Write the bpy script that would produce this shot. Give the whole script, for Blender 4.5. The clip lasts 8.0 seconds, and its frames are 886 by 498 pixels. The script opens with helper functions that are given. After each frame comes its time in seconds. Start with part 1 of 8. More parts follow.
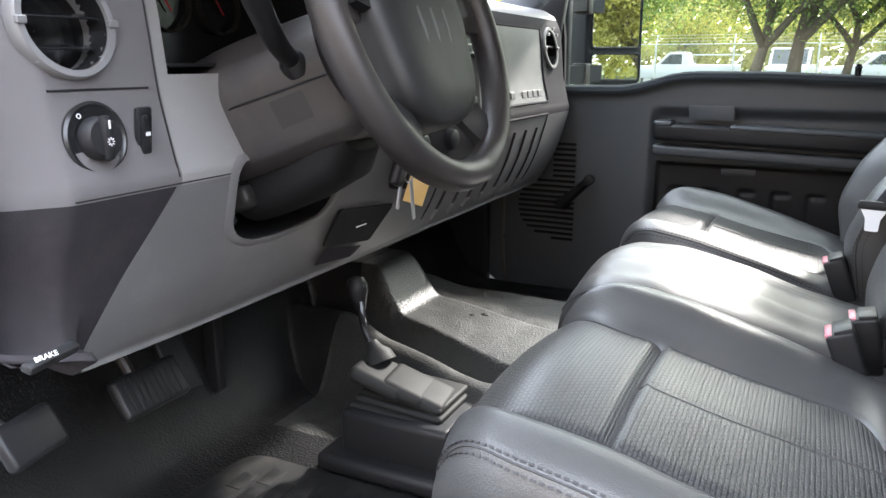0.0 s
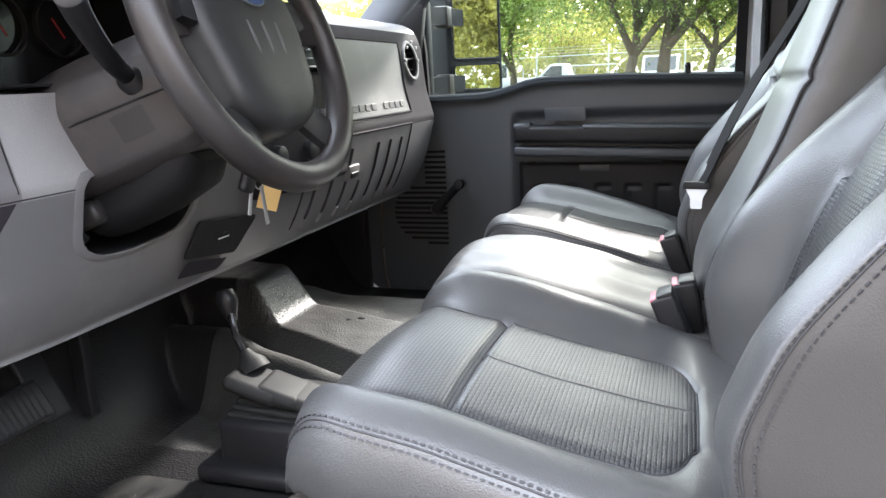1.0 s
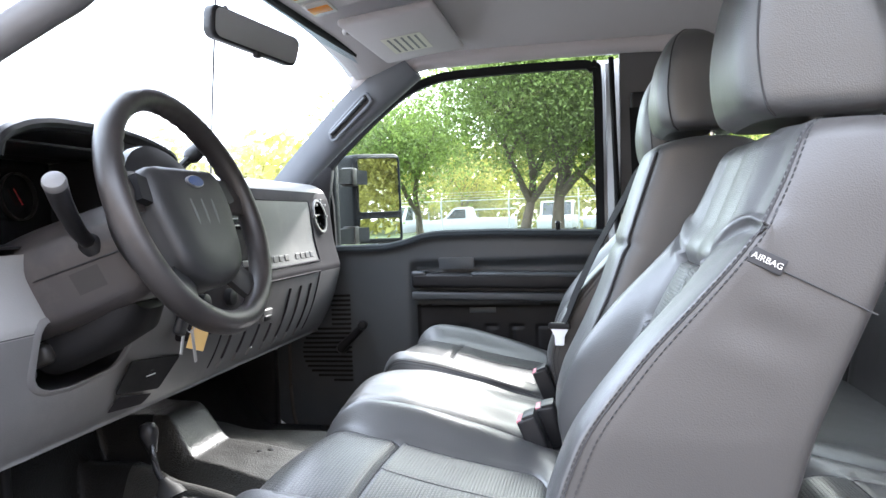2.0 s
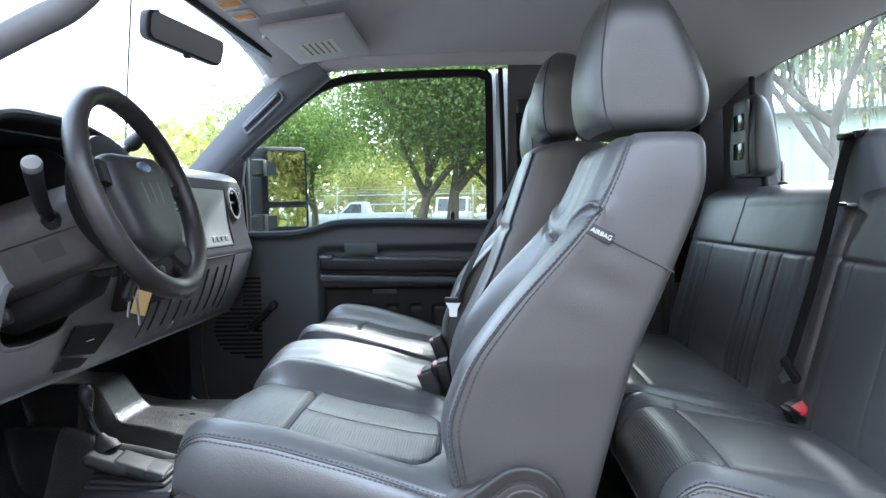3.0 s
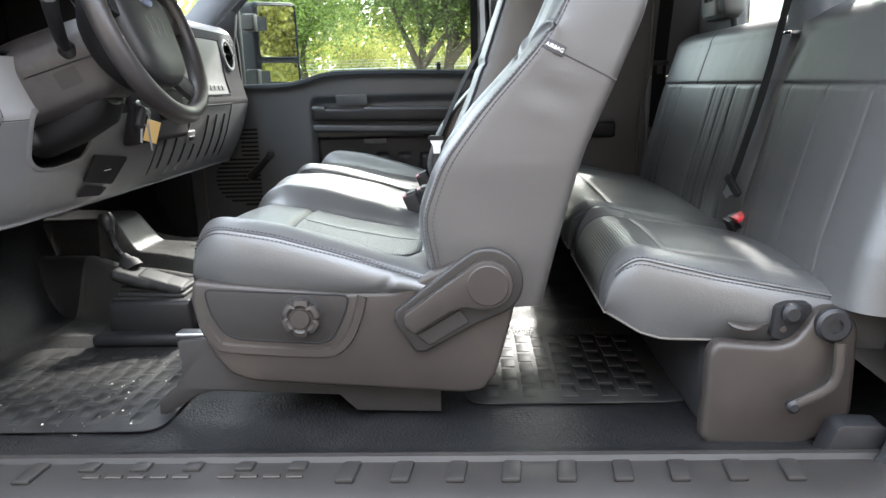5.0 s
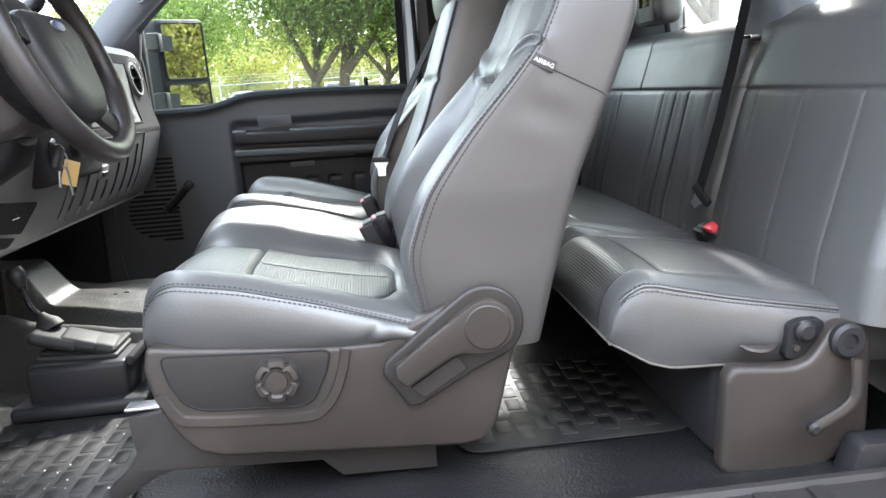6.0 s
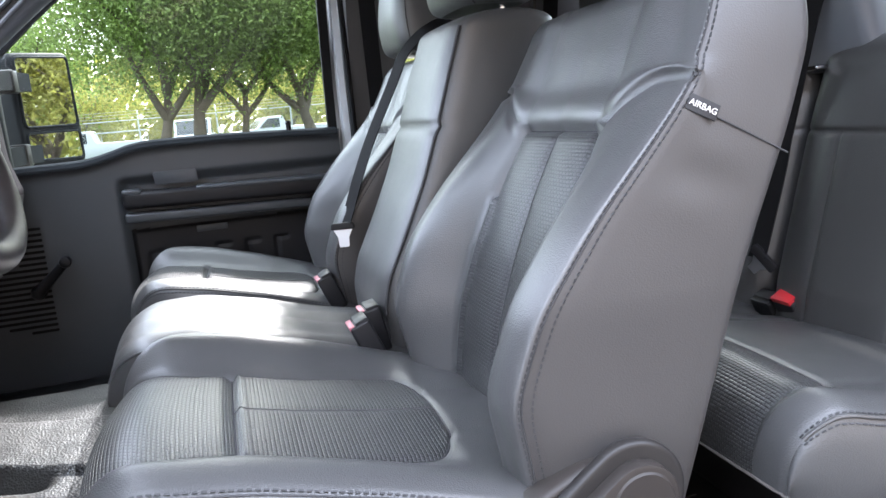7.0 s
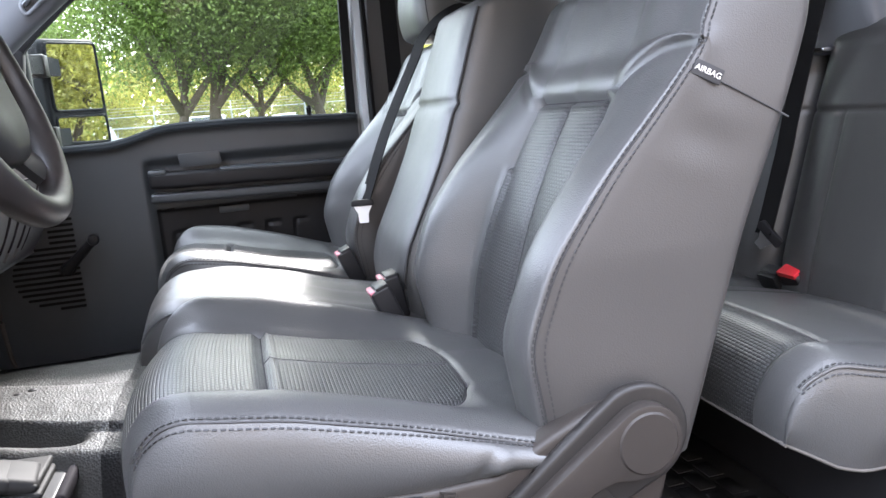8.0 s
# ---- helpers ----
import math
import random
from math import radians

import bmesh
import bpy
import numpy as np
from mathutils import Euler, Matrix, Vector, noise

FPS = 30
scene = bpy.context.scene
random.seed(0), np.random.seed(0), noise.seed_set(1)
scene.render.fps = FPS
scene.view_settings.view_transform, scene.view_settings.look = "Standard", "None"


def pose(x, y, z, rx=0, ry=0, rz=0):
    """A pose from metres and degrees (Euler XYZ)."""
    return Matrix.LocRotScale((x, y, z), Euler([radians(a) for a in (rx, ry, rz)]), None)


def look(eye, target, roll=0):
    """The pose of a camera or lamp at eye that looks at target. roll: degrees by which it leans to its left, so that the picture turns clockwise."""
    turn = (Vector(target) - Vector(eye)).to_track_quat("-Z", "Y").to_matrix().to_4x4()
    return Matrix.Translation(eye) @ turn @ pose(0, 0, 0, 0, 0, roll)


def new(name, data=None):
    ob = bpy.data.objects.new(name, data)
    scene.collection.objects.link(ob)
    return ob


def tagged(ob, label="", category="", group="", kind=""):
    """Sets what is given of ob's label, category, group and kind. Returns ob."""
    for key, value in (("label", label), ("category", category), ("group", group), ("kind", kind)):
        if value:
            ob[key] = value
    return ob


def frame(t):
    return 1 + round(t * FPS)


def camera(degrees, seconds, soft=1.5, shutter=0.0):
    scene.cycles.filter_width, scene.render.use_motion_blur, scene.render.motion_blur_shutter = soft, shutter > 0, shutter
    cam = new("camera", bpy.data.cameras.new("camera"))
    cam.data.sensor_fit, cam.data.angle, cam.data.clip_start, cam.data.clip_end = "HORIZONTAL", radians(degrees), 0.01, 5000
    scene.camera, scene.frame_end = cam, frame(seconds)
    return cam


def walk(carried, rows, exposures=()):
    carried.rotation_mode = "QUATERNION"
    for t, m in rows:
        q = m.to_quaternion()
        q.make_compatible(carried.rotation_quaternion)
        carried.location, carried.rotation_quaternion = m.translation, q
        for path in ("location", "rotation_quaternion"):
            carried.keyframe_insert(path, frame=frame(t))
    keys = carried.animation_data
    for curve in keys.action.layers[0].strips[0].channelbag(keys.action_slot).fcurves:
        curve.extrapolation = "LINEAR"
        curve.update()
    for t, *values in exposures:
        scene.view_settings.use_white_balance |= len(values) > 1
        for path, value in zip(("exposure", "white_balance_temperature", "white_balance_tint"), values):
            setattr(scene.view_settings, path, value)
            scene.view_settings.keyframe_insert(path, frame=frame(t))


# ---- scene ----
cam = camera(61.9, 8.0)
PATH = [
    (0, (0.003, 0.036, 0.655), (-0.853, 1.776, 0.165), 0.0),
    (0.5, (0.048, 0.012, 0.635), (-0.688, 1.8, 0.124), -1.5),
    (1, (0.09, 0.002, 0.637), (-0.526, 1.851, 0.19), -2.7),
    (1.5, (0.144, -0.064, 0.647), (-0.359, 1.855, 0.394), -2.9),
    (1.7, (0.161, -0.12, 0.661), (-0.301, 1.819, 0.504), -2.6),
    (2.8, (0.175, -0.43, 0.684), (0.057, 1.566, 0.638), -0.8),
    (3, (0.177, -0.461, 0.658), (0.083, 1.534, 0.552), -1.0),
    (3.5, (0.208, -0.588, 0.585), (0.076, 1.392, 0.334), -1.6),
    (4, (0.25, -0.643, 0.559), (0.081, 1.319, 0.21), -2.3),
    (4.5, (0.232, -0.64, 0.553), (0.079, 1.313, 0.154), -2.3),
    (4.7, (0.229, -0.646, 0.564), (0.098, 1.306, 0.147), -1.9),
    (5.8, (0.126, -0.571, 0.576), (0.21, 1.376, 0.129), -3.6),
    (6, (0.09, -0.514, 0.596), (0.258, 1.433, 0.172), -4.1),
    (6.5, (-0.005, -0.206, 0.676), (0.456, 1.716, 0.372), -4.8),
    (7, (-0.108, -0.075, 0.641), (0.434, 1.814, 0.273), -5.2),
    (7.5, (-0.145, -0.113, 0.597), (0.348, 1.784, 0.202), -4.5),
    (8, (-0.136, -0.13, 0.605), (0.374, 1.769, 0.237), -4.8),
]
EXPOSURES = [(0, 3.59, 6250, 12), (1.0, 3.71, 6250, 13), (1.5, 4.01, 6250, 14), (2.8, 3.27, 5450, 9), (3.5, 3.43, 5750, 8), (4.5, 3.67, 6150, 9), (5.8, 3.81, 6250, 10), (6.5, 3.99, 5750, 12), (7, 3.53, 5950, 15), (8, 3.67, 6050, 16)]
walk(cam, [(t, look(eye, target, roll)) for t, eye, target, roll in PATH], EXPOSURES)

# ---- sky and sun: x runs to the rear of the truck, y to its passenger side, z up; 0 is the cab floor ----
SUN_EL, SUN_AZ = 37.4, -72.9   # elevation; degrees from +x towards -y
world = bpy.data.worlds.new("sky")
scene.world = world
world.use_nodes = True
wn = world.node_tree
sky = wn.nodes.new("ShaderNodeTexSky")
sky.sky_type = 'NISHITA'
sky.sun_disc = False
sky.sun_elevation = radians(SUN_EL)
sky.sun_rotation = radians(90 + SUN_AZ)
sky.air_density, sky.dust_density, sky.ozone_density = 1.0, 3.0, 1.0
# thin bright cloud evens the sky out
cloud = wn.nodes.new("ShaderNodeMix")
cloud.data_type = 'RGBA'
cloud.inputs[0].default_value = 0.55
cloud.inputs[7].default_value = (9.0, 9.3, 9.6, 1)
wn.links.new(sky.outputs[0], cloud.inputs[6])
wn.links.new(cloud.outputs[2], wn.nodes["Background"].inputs[0])
wn.nodes["Background"].inputs[1].default_value = 0.15
sun = new("sun", bpy.data.lights.new("sun", 'SUN'))
sun.data.energy, sun.data.angle, sun.data.color = 1.15, radians(4.0), (1.0, 0.95, 0.86)
sx = math.cos(radians(SUN_EL))
sun.matrix_basis = look((10 * sx * math.cos(radians(SUN_AZ)), -10 * sx * math.sin(radians(SUN_AZ)), 10 * math.sin(radians(SUN_EL))), (0, 0, 0))


# ---- materials ----
def mat(name, color, rough=0.5, metal=0.0, spec=0.5, var=0.15, vscale=6.0, bump=0.0, bscale=400.0, bkind="noise", bdist=0.001,
        sheen=0.0, coat=0.0, leaf=0.0, dirt=None, dscale=3.0, damount=0.3, rvar=0.1, island=0.0, wave=0.0, wscale=9.0):
    m = bpy.data.materials.new(name)
    m.use_nodes = True
    nt = m.node_tree
    b = nt.nodes["Principled BSDF"]
    N, L = nt.nodes.new, nt.links.new
    b.inputs["Metallic"].default_value = metal
    b.inputs["Specular IOR Level"].default_value = spec
    b.inputs["Coat Weight"].default_value = coat
    b.inputs["Sheen Weight"].default_value = sheen
    tc = N("ShaderNodeTexCoord")
    n1 = N("ShaderNodeTexNoise")
    n1.inputs["Scale"].default_value, n1.inputs["Detail"].default_value = vscale, 6.0
    L(tc.outputs["Object"], n1.inputs["Vector"])
    ramp = N("ShaderNodeMix")
    ramp.data_type = 'RGBA'
    ramp.inputs[6].default_value = (*[c * (1 - var) for c in color], 1)
    ramp.inputs[7].default_value = (*[min(1, c * (1 + var)) for c in color], 1)
    L(n1.outputs["Fac"], ramp.inputs[0])
    out = ramp.outputs[2]
    if dirt:
        n2 = N("ShaderNodeTexNoise")
        n2.inputs["Scale"].default_value, n2.inputs["Detail"].default_value, n2.inputs["Roughness"].default_value = dscale, 9.0, 0.65
        L(tc.outputs["Object"], n2.inputs["Vector"])
        mr = N("ShaderNodeMapRange")
        mr.inputs[1].default_value, mr.inputs[2].default_value, mr.inputs[4].default_value = 0.5, 0.75, damount
        L(n2.outputs["Fac"], mr.inputs[0])
        mx = N("ShaderNodeMix")
        mx.data_type = 'RGBA'
        mx.inputs[7].default_value = (*dirt, 1)
        L(mr.outputs[0], mx.inputs[0])
        L(out, mx.inputs[6])
        out = mx.outputs[2]
    if island:
        g = N("ShaderNodeNewGeometry")
        hs = N("ShaderNodeHueSaturation")
        ma = N("ShaderNodeMapRange")
        ma.inputs[3].default_value, ma.inputs[4].default_value = 1 - island, 1 + island
        L(g.outputs["Random Per Island"], ma.inputs[0])
        L(ma.outputs[0], hs.inputs["Value"])
        L(out, hs.inputs["Color"])
        out = hs.outputs[0]
    L(out, b.inputs["Base Color"])
    rr = N("ShaderNodeMapRange")
    rr.inputs[1].default_value, rr.inputs[2].default_value = 0.3, 0.7
    rr.inputs[3].default_value, rr.inputs[4].default_value = max(0.02, rough - rvar), min(1, rough + rvar)
    L(n1.outputs["Fac"], rr.inputs[0])
    L(rr.outputs[0], b.inputs["Roughness"])
    if bump:
        bp = N("ShaderNodeBump")
        bp.inputs["Strength"].default_value, bp.inputs["Distance"].default_value = bump, bdist
        if bkind == "voronoi":
            t = N("ShaderNodeTexVoronoi")
            t.inputs["Scale"].default_value = bscale
            L(tc.outputs["Object"], t.inputs["Vector"])
            L(t.outputs["Distance"], bp.inputs["Height"])
        elif bkind == "weave":
            t = N("ShaderNodeTexBrick")
            t.inputs["Scale"].default_value = 1.0
            t.inputs["Brick Width"].default_value, t.inputs["Row Height"].default_value = 0.0080, 0.0048
            t.inputs["Mortar Size"].default_value, t.inputs["Mortar Smooth"].default_value = 0.0013, 0.7
            uv = N("ShaderNodeUVMap")
            L(uv.outputs[0], t.inputs["Vector"])
            inv = N("ShaderNodeMath")
            inv.operation = 'SUBTRACT'
            inv.inputs[0].default_value = 1.0
            L(t.outputs["Fac"], inv.inputs[1])
            L(inv.outputs[0], bp.inputs["Height"])
            # the grooves of the weave take a darker tone of the base colour
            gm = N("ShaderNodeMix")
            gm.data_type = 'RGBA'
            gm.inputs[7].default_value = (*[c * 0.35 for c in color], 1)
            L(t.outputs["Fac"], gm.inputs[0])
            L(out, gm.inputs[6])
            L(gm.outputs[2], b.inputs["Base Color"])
        elif bkind == "ribs":
            t = N("ShaderNodeTexWave")
            t.inputs["Scale"].default_value = bscale
            uv = N("ShaderNodeUVMap")
            L(uv.outputs[0], t.inputs["Vector"])
            L(t.outputs["Fac"], bp.inputs["Height"])
        else:
            t = N("ShaderNodeTexNoise")
            t.inputs["Scale"].default_value, t.inputs["Detail"].default_value = bscale, 3.0
            L(tc.outputs["Object"], t.inputs["Vector"])
            L(t.outputs["Fac"], bp.inputs["Height"])
        L(bp.outputs[0], b.inputs["Normal"])
        if wave:
            wv, wb = N("ShaderNodeTexNoise"), N("ShaderNodeBump")
            wv.inputs["Scale"].default_value, wv.inputs["Detail"].default_value = wscale, 2.0
            wb.inputs["Strength"].default_value, wb.inputs["Distance"].default_value = 1.0, wave
            L(tc.outputs["Object"], wv.inputs["Vector"])
            L(wv.outputs["Fac"], wb.inputs["Height"])
            L(wb.outputs[0], bp.inputs["Normal"])
    if leaf:
        tl, ms = N("ShaderNodeBsdfTranslucent"), N("ShaderNodeMixShader")
        L(out, tl.inputs[0])
        ms.inputs[0].default_value = leaf
        L(b.outputs[0], ms.inputs[1])
        L(tl.outputs[0], ms.inputs[2])
        L(ms.outputs[0], nt.nodes["Material Output"].inputs[0])
    return m


def glass(name, color=(1, 1, 1), rough=0.0, haze=0.0):
    m = bpy.data.materials.new(name)
    m.use_nodes = True
    nt = m.node_tree
    nt.nodes.remove(nt.nodes["Principled BSDF"])
    N, L = nt.nodes.new, nt.links.new
    tr, gl, mx, lw = N("ShaderNodeBsdfTransparent"), N("ShaderNodeBsdfGlossy"), N("ShaderNodeMixShader"), N("ShaderNodeLayerWeight")
    lw.inputs[0].default_value = 0.5
    pw, fr = N("ShaderNodeMath"), N("ShaderNodeMath")
    pw.operation, fr.operation = 'POWER', 'MULTIPLY_ADD'
    pw.inputs[1].default_value, fr.inputs[1].default_value, fr.inputs[2].default_value = 5.0, 0.9, 0.03
    L(lw.outputs["Facing"], pw.inputs[0])
    L(pw.outputs[0], fr.inputs[0])
    tr.inputs[0].default_value = (*color, 1)
    gl.inputs["Roughness"].default_value = rough
    L(fr.outputs[0], mx.inputs[0])
    L(tr.outputs[0], mx.inputs[1])
    L(gl.outputs[0], mx.inputs[2])
    last = mx
    if haze:
        df, m2, nz, mr = N("ShaderNodeBsdfTranslucent"), N("ShaderNodeMixShader"), N("ShaderNodeTexNoise"), N("ShaderNodeMapRange")
        df.inputs[0].default_value = (0.8, 0.8, 0.78, 1)
        nz.inputs["Scale"].default_value, nz.inputs["Detail"].default_value = 2.5, 8.0
        mr.inputs[1].default_value, mr.inputs[2].default_value = 0.3, 0.7
        mr.inputs[3].default_value, mr.inputs[4].default_value = haze * 0.6, haze * 1.4
        L(nz.outputs["Fac"], mr.inputs[0])
        L(mr.outputs[0], m2.inputs[0])
        L(mx.outputs[0], m2.inputs[1])
        L(df.outputs[0], m2.inputs[2])
        last = m2
    L(last.outputs[0], nt.nodes["Material Output"].inputs[0])
    return m


M_VINYL = mat("grey_vinyl", (0.051, 0.0515, 0.0518), 0.385, spec=0.85, var=0.08, vscale=5, bump=0.34, bscale=600, bkind="voronoi", bdist=0.0007, rvar=0.04, wave=0.0022, wscale=9)
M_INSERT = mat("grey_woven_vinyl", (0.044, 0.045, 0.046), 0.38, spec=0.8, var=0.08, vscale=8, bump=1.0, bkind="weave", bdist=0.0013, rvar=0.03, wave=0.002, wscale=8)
M_SIDE = mat("warm_grey_side_vinyl", (0.046, 0.0435, 0.042), 0.46, spec=0.6, var=0.1, vscale=5, bump=0.3, bscale=600, bkind="voronoi", bdist=0.0006, rvar=0.04, wave=0.0022, wscale=7)
M_STRIP = mat("ribbed_grey_vinyl", (0.046, 0.047, 0.048), 0.42, spec=0.7, var=0.08, vscale=8, bump=0.45, bkind="weave", bdist=0.0007, rvar=0.03)
M_CREASE = mat("flat_grey_vinyl", (0.08, 0.084, 0.088), 0.45, var=0.05, bump=0.15, bscale=750, bkind="voronoi", bdist=0.0006)
M_THREAD = mat("dark_thread", (0.052, 0.052, 0.054), 0.8, spec=0.15, var=0.1)
M_TRIM = mat("dark_grey_plastic", (0.026, 0.0222, 0.020), 0.40, spec=0.32, var=0.18, vscale=4, bump=0.4, bscale=900, bdist=0.0007, dirt=(0.075, 0.06, 0.05), dscale=5, damount=0.25)
M_CREASE_DARK = mat("smooth_dark_plastic", (0.019, 0.0175, 0.0168), 0.42, spec=0.28, var=0.12, vscale=5, bump=0.15, bscale=900, bdist=0.0004, dirt=(0.06, 0.052, 0.045), dscale=8, damount=0.15)
M_DASH_DARK = mat("charcoal_dash_plastic", (0.028, 0.026, 0.029), 0.7, spec=0.05, var=0.1, vscale=3, bump=0.35, bscale=600, bdist=0.0007, dirt=(0.14, 0.12, 0.11), dscale=11, damount=0.1)
M_DASH = mat("grey_dash_plastic", (0.112, 0.110, 0.111), 0.50, var=0.07, vscale=3, bump=0.45, bscale=500, bdist=0.0007, dirt=(0.30, 0.28, 0.25), dscale=9, damount=0.18)
# lit copy of the dash grey: skylight on the upper dash is in the colour
M_DASH_UP = mat("grey_dash_plastic_lit", (0.205, 0.199, 0.198), 0.50, var=0.07, vscale=3, bump=0.6, bscale=420, bdist=0.0009, dirt=(0.36, 0.34, 0.31), dscale=9, damount=0.18)
M_SHELL = mat("matt_black_mirror_shell", (0.007, 0.008, 0.0095), 0.6, spec=0.2, var=0.15, bump=0.2, bscale=500, bdist=0.0006)
M_BLACK = mat("black_plastic", (0.0125, 0.0125, 0.014), 0.46, spec=0.3, var=0.2, bump=0.15, bscale=700, bdist=0.0005)
M_GLOSSBLACK = mat("gloss_black_plastic", (0.012, 0.012, 0.013), 0.16, var=0.2)
M_WHEEL = mat("black_wheel_rubber", (0.020, 0.0175, 0.0172), 0.42, var=0.25, vscale=14, bump=0.4, bscale=900, bdist=0.0006, dirt=(0.06, 0.045, 0.038), dscale=9, damount=0.35)
M_PAD = mat("charcoal_hub_plastic", (0.017, 0.0168, 0.0175), 0.48, var=0.1, bump=0.3, bscale=700, bdist=0.0006)
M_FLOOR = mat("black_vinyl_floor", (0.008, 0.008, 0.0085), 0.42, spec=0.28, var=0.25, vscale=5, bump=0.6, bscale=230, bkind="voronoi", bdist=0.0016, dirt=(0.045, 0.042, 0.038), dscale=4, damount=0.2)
# floor vinyl with dust, its base colour lightened for the sun on the tunnel
M_TUNNEL = mat("dusty_sunlit_vinyl", (0.034, 0.034, 0.032), 0.42, spec=0.7, var=0.3, vscale=5, bump=0.6, bscale=260, bkind="voronoi", bdist=0.0016, dirt=(0.10, 0.097, 0.088), dscale=6, damount=0.5)
M_MAT = mat("black_rubber_mat", (0.011, 0.011, 0.0115), 0.48, spec=0.3, var=0.3, vscale=9, bump=0.3, bscale=500, dirt=(0.07, 0.066, 0.058), dscale=7, damount=0.45)
M_HEAD = mat("grey_headliner_cloth", (0.44, 0.41, 0.41), 0.95, var=0.08, vscale=3, bump=0.3, bscale=900, bdist=0.0006, sheen=0.2)
M_DOOR = mat("charcoal_door_plastic", (0.052, 0.058, 0.064), 0.42, var=0.08, vscale=3, bump=0.35, bscale=600, bdist=0.0006, dirt=(0.10, 0.10, 0.10), dscale=6, damount=0.15)
M_PILLAR = mat("blue_grey_pillar_plastic", (0.115, 0.125, 0.14), 0.55, var=0.06, bump=0.25, bscale=700, bdist=0.0006)
M_CPILLAR = mat("taupe_pillar_plastic", (0.085, 0.083, 0.085), 0.6, var=0.08, bump=0.25, bscale=700, bdist=0.0006)
M_PAINT = mat("white_car_paint", (0.72, 0.73, 0.74), 0.25, var=0.03, coat=0.6)
M_PAINT2 = mat("dusty_white_paint", (0.32, 0.33, 0.335), 0.4, var=0.06)
M_LEDGE = mat("matt_charcoal_plastic", (0.032, 0.036, 0.039), 0.95, spec=0.0, var=0.08, bump=0.35, bscale=600, bdist=0.0006)
M_RUBBER = mat("black_door_seal", (0.012, 0.012, 0.013), 0.7, spec=0.15, var=0.2)
M_CHROME = mat("chrome", (0.75, 0.75, 0.76), 0.12, metal=1.0, var=0.04)
M_STEEL = mat("dull_steel", (0.42, 0.42, 0.43), 0.38, metal=1.0, var=0.1)
M_RED = mat("red_plastic", (0.55, 0.02, 0.03), 0.4, var=0.08)
M_PINK = mat("faded_red_plastic", (0.5, 0.16, 0.2), 0.45, var=0.08)
M_BELT = mat("black_webbing", (0.011, 0.011, 0.012), 0.85, spec=0.12, var=0.15, bump=0.5, bscale=800, bdist=0.0005)
M_WHITE = mat("white_print", (0.75, 0.75, 0.74), 0.5, var=0.02)
M_LABEL = mat("cream_label", (0.62, 0.6, 0.5), 0.5, var=0.05)
M_TAG = mat("black_cloth_tag", (0.02, 0.02, 0.022), 0.7, var=0.1)
# pale blue-grey base colour carries the sky's reflection on the tongue
M_TONGUE = mat("steel_sky_tint", (0.7, 0.74, 0.78), 0.3, metal=0.4, var=0.04)
M_BRASS = mat("yellow_tag_card", (0.62, 0.42, 0.16), 0.5, var=0.1)
M_BLUE = mat("blue_enamel", (0.02, 0.05, 0.16), 0.25, var=0.05)
M_AMBER = mat("amber_lens", (0.85, 0.33, 0.06), 0.25, var=0.05)
M_LENS = mat("frosted_lens", (0.6, 0.58, 0.55), 0.3, var=0.05)
M_MIRROR = mat("mirror_glass", (0.86, 0.88, 0.88), 0.01, metal=1.0, var=0.0, rvar=0.0)
M_FELT = mat("grey_felt", (0.095, 0.088, 0.082), 0.95, spec=0.1, var=0.2, vscale=40)
M_GLASS = glass("window_glass", (0.52, 0.57, 0.53))
M_WSHIELD = glass("windscreen_glass", (0.92, 0.95, 0.95))
M_REARGLASS = glass("dusty_rear_glass", (0.62, 0.68, 0.64), haze=0.05)
M_GRASS = mat("grass", (0.045, 0.07, 0.02), 0.9, var=0.4, vscale=0.8, dirt=(0.16, 0.14, 0.08), dscale=0.4, damount=0.6)
M_GRAVEL = mat("worn_asphalt", (0.055, 0.05, 0.044), 0.92, var=0.25, vscale=3, bump=0.6, bscale=30, bdist=0.02, dirt=(0.12, 0.105, 0.085), dscale=0.6, damount=0.5)
M_BARK = mat("grey_brown_bark", (0.11, 0.09, 0.07), 0.95, var=0.35, vscale=9, bump=0.8, bscale=25, bdist=0.02)
M_LEAF = mat("spring_leaves", (0.17, 0.235, 0.06), 0.6, leaf=0.5, var=0.3, vscale=0.7, island=0.4)
M_LEAF2 = mat("yellow_green_leaves", (0.27, 0.26, 0.06), 0.6, leaf=0.5, var=0.3, vscale=0.7, island=0.4)
M_MOSS = mat("grey_moss", (0.2, 0.22, 0.16), 0.9, var=0.3, vscale=2, island=0.3)
M_WALL = mat("pale_metal_siding", (0.5, 0.5, 0.45), 0.6, var=0.06, vscale=1, dirt=(0.35, 0.35, 0.3), dscale=0.7, damount=0.4)
# tan chosen for the warm light the added wall throws back
M_BLOCKWALL = mat("tan_block_wall", (0.20, 0.168, 0.138), 0.8, var=0.25, vscale=2)
M_ROOFM = mat("grey_metal_roof", (0.35, 0.36, 0.37), 0.5, var=0.1)
M_FENCE = mat("galvanised_wire", (0.4, 0.41, 0.41), 0.5, metal=0.7, var=0.1)
M_CARGLASS = mat("dark_vehicle_glass", (0.02, 0.025, 0.03), 0.08, var=0.1)
M_TYRE = mat("tyre_rubber", (0.02, 0.02, 0.02), 0.8, var=0.2)


# ---- building blocks ----
def thing(name, label="", category="", loc=(0, 0, 0), group="", kind=""):
    ob = new(name)
    ob.location = loc
    return tagged(ob, label, category, group, kind)


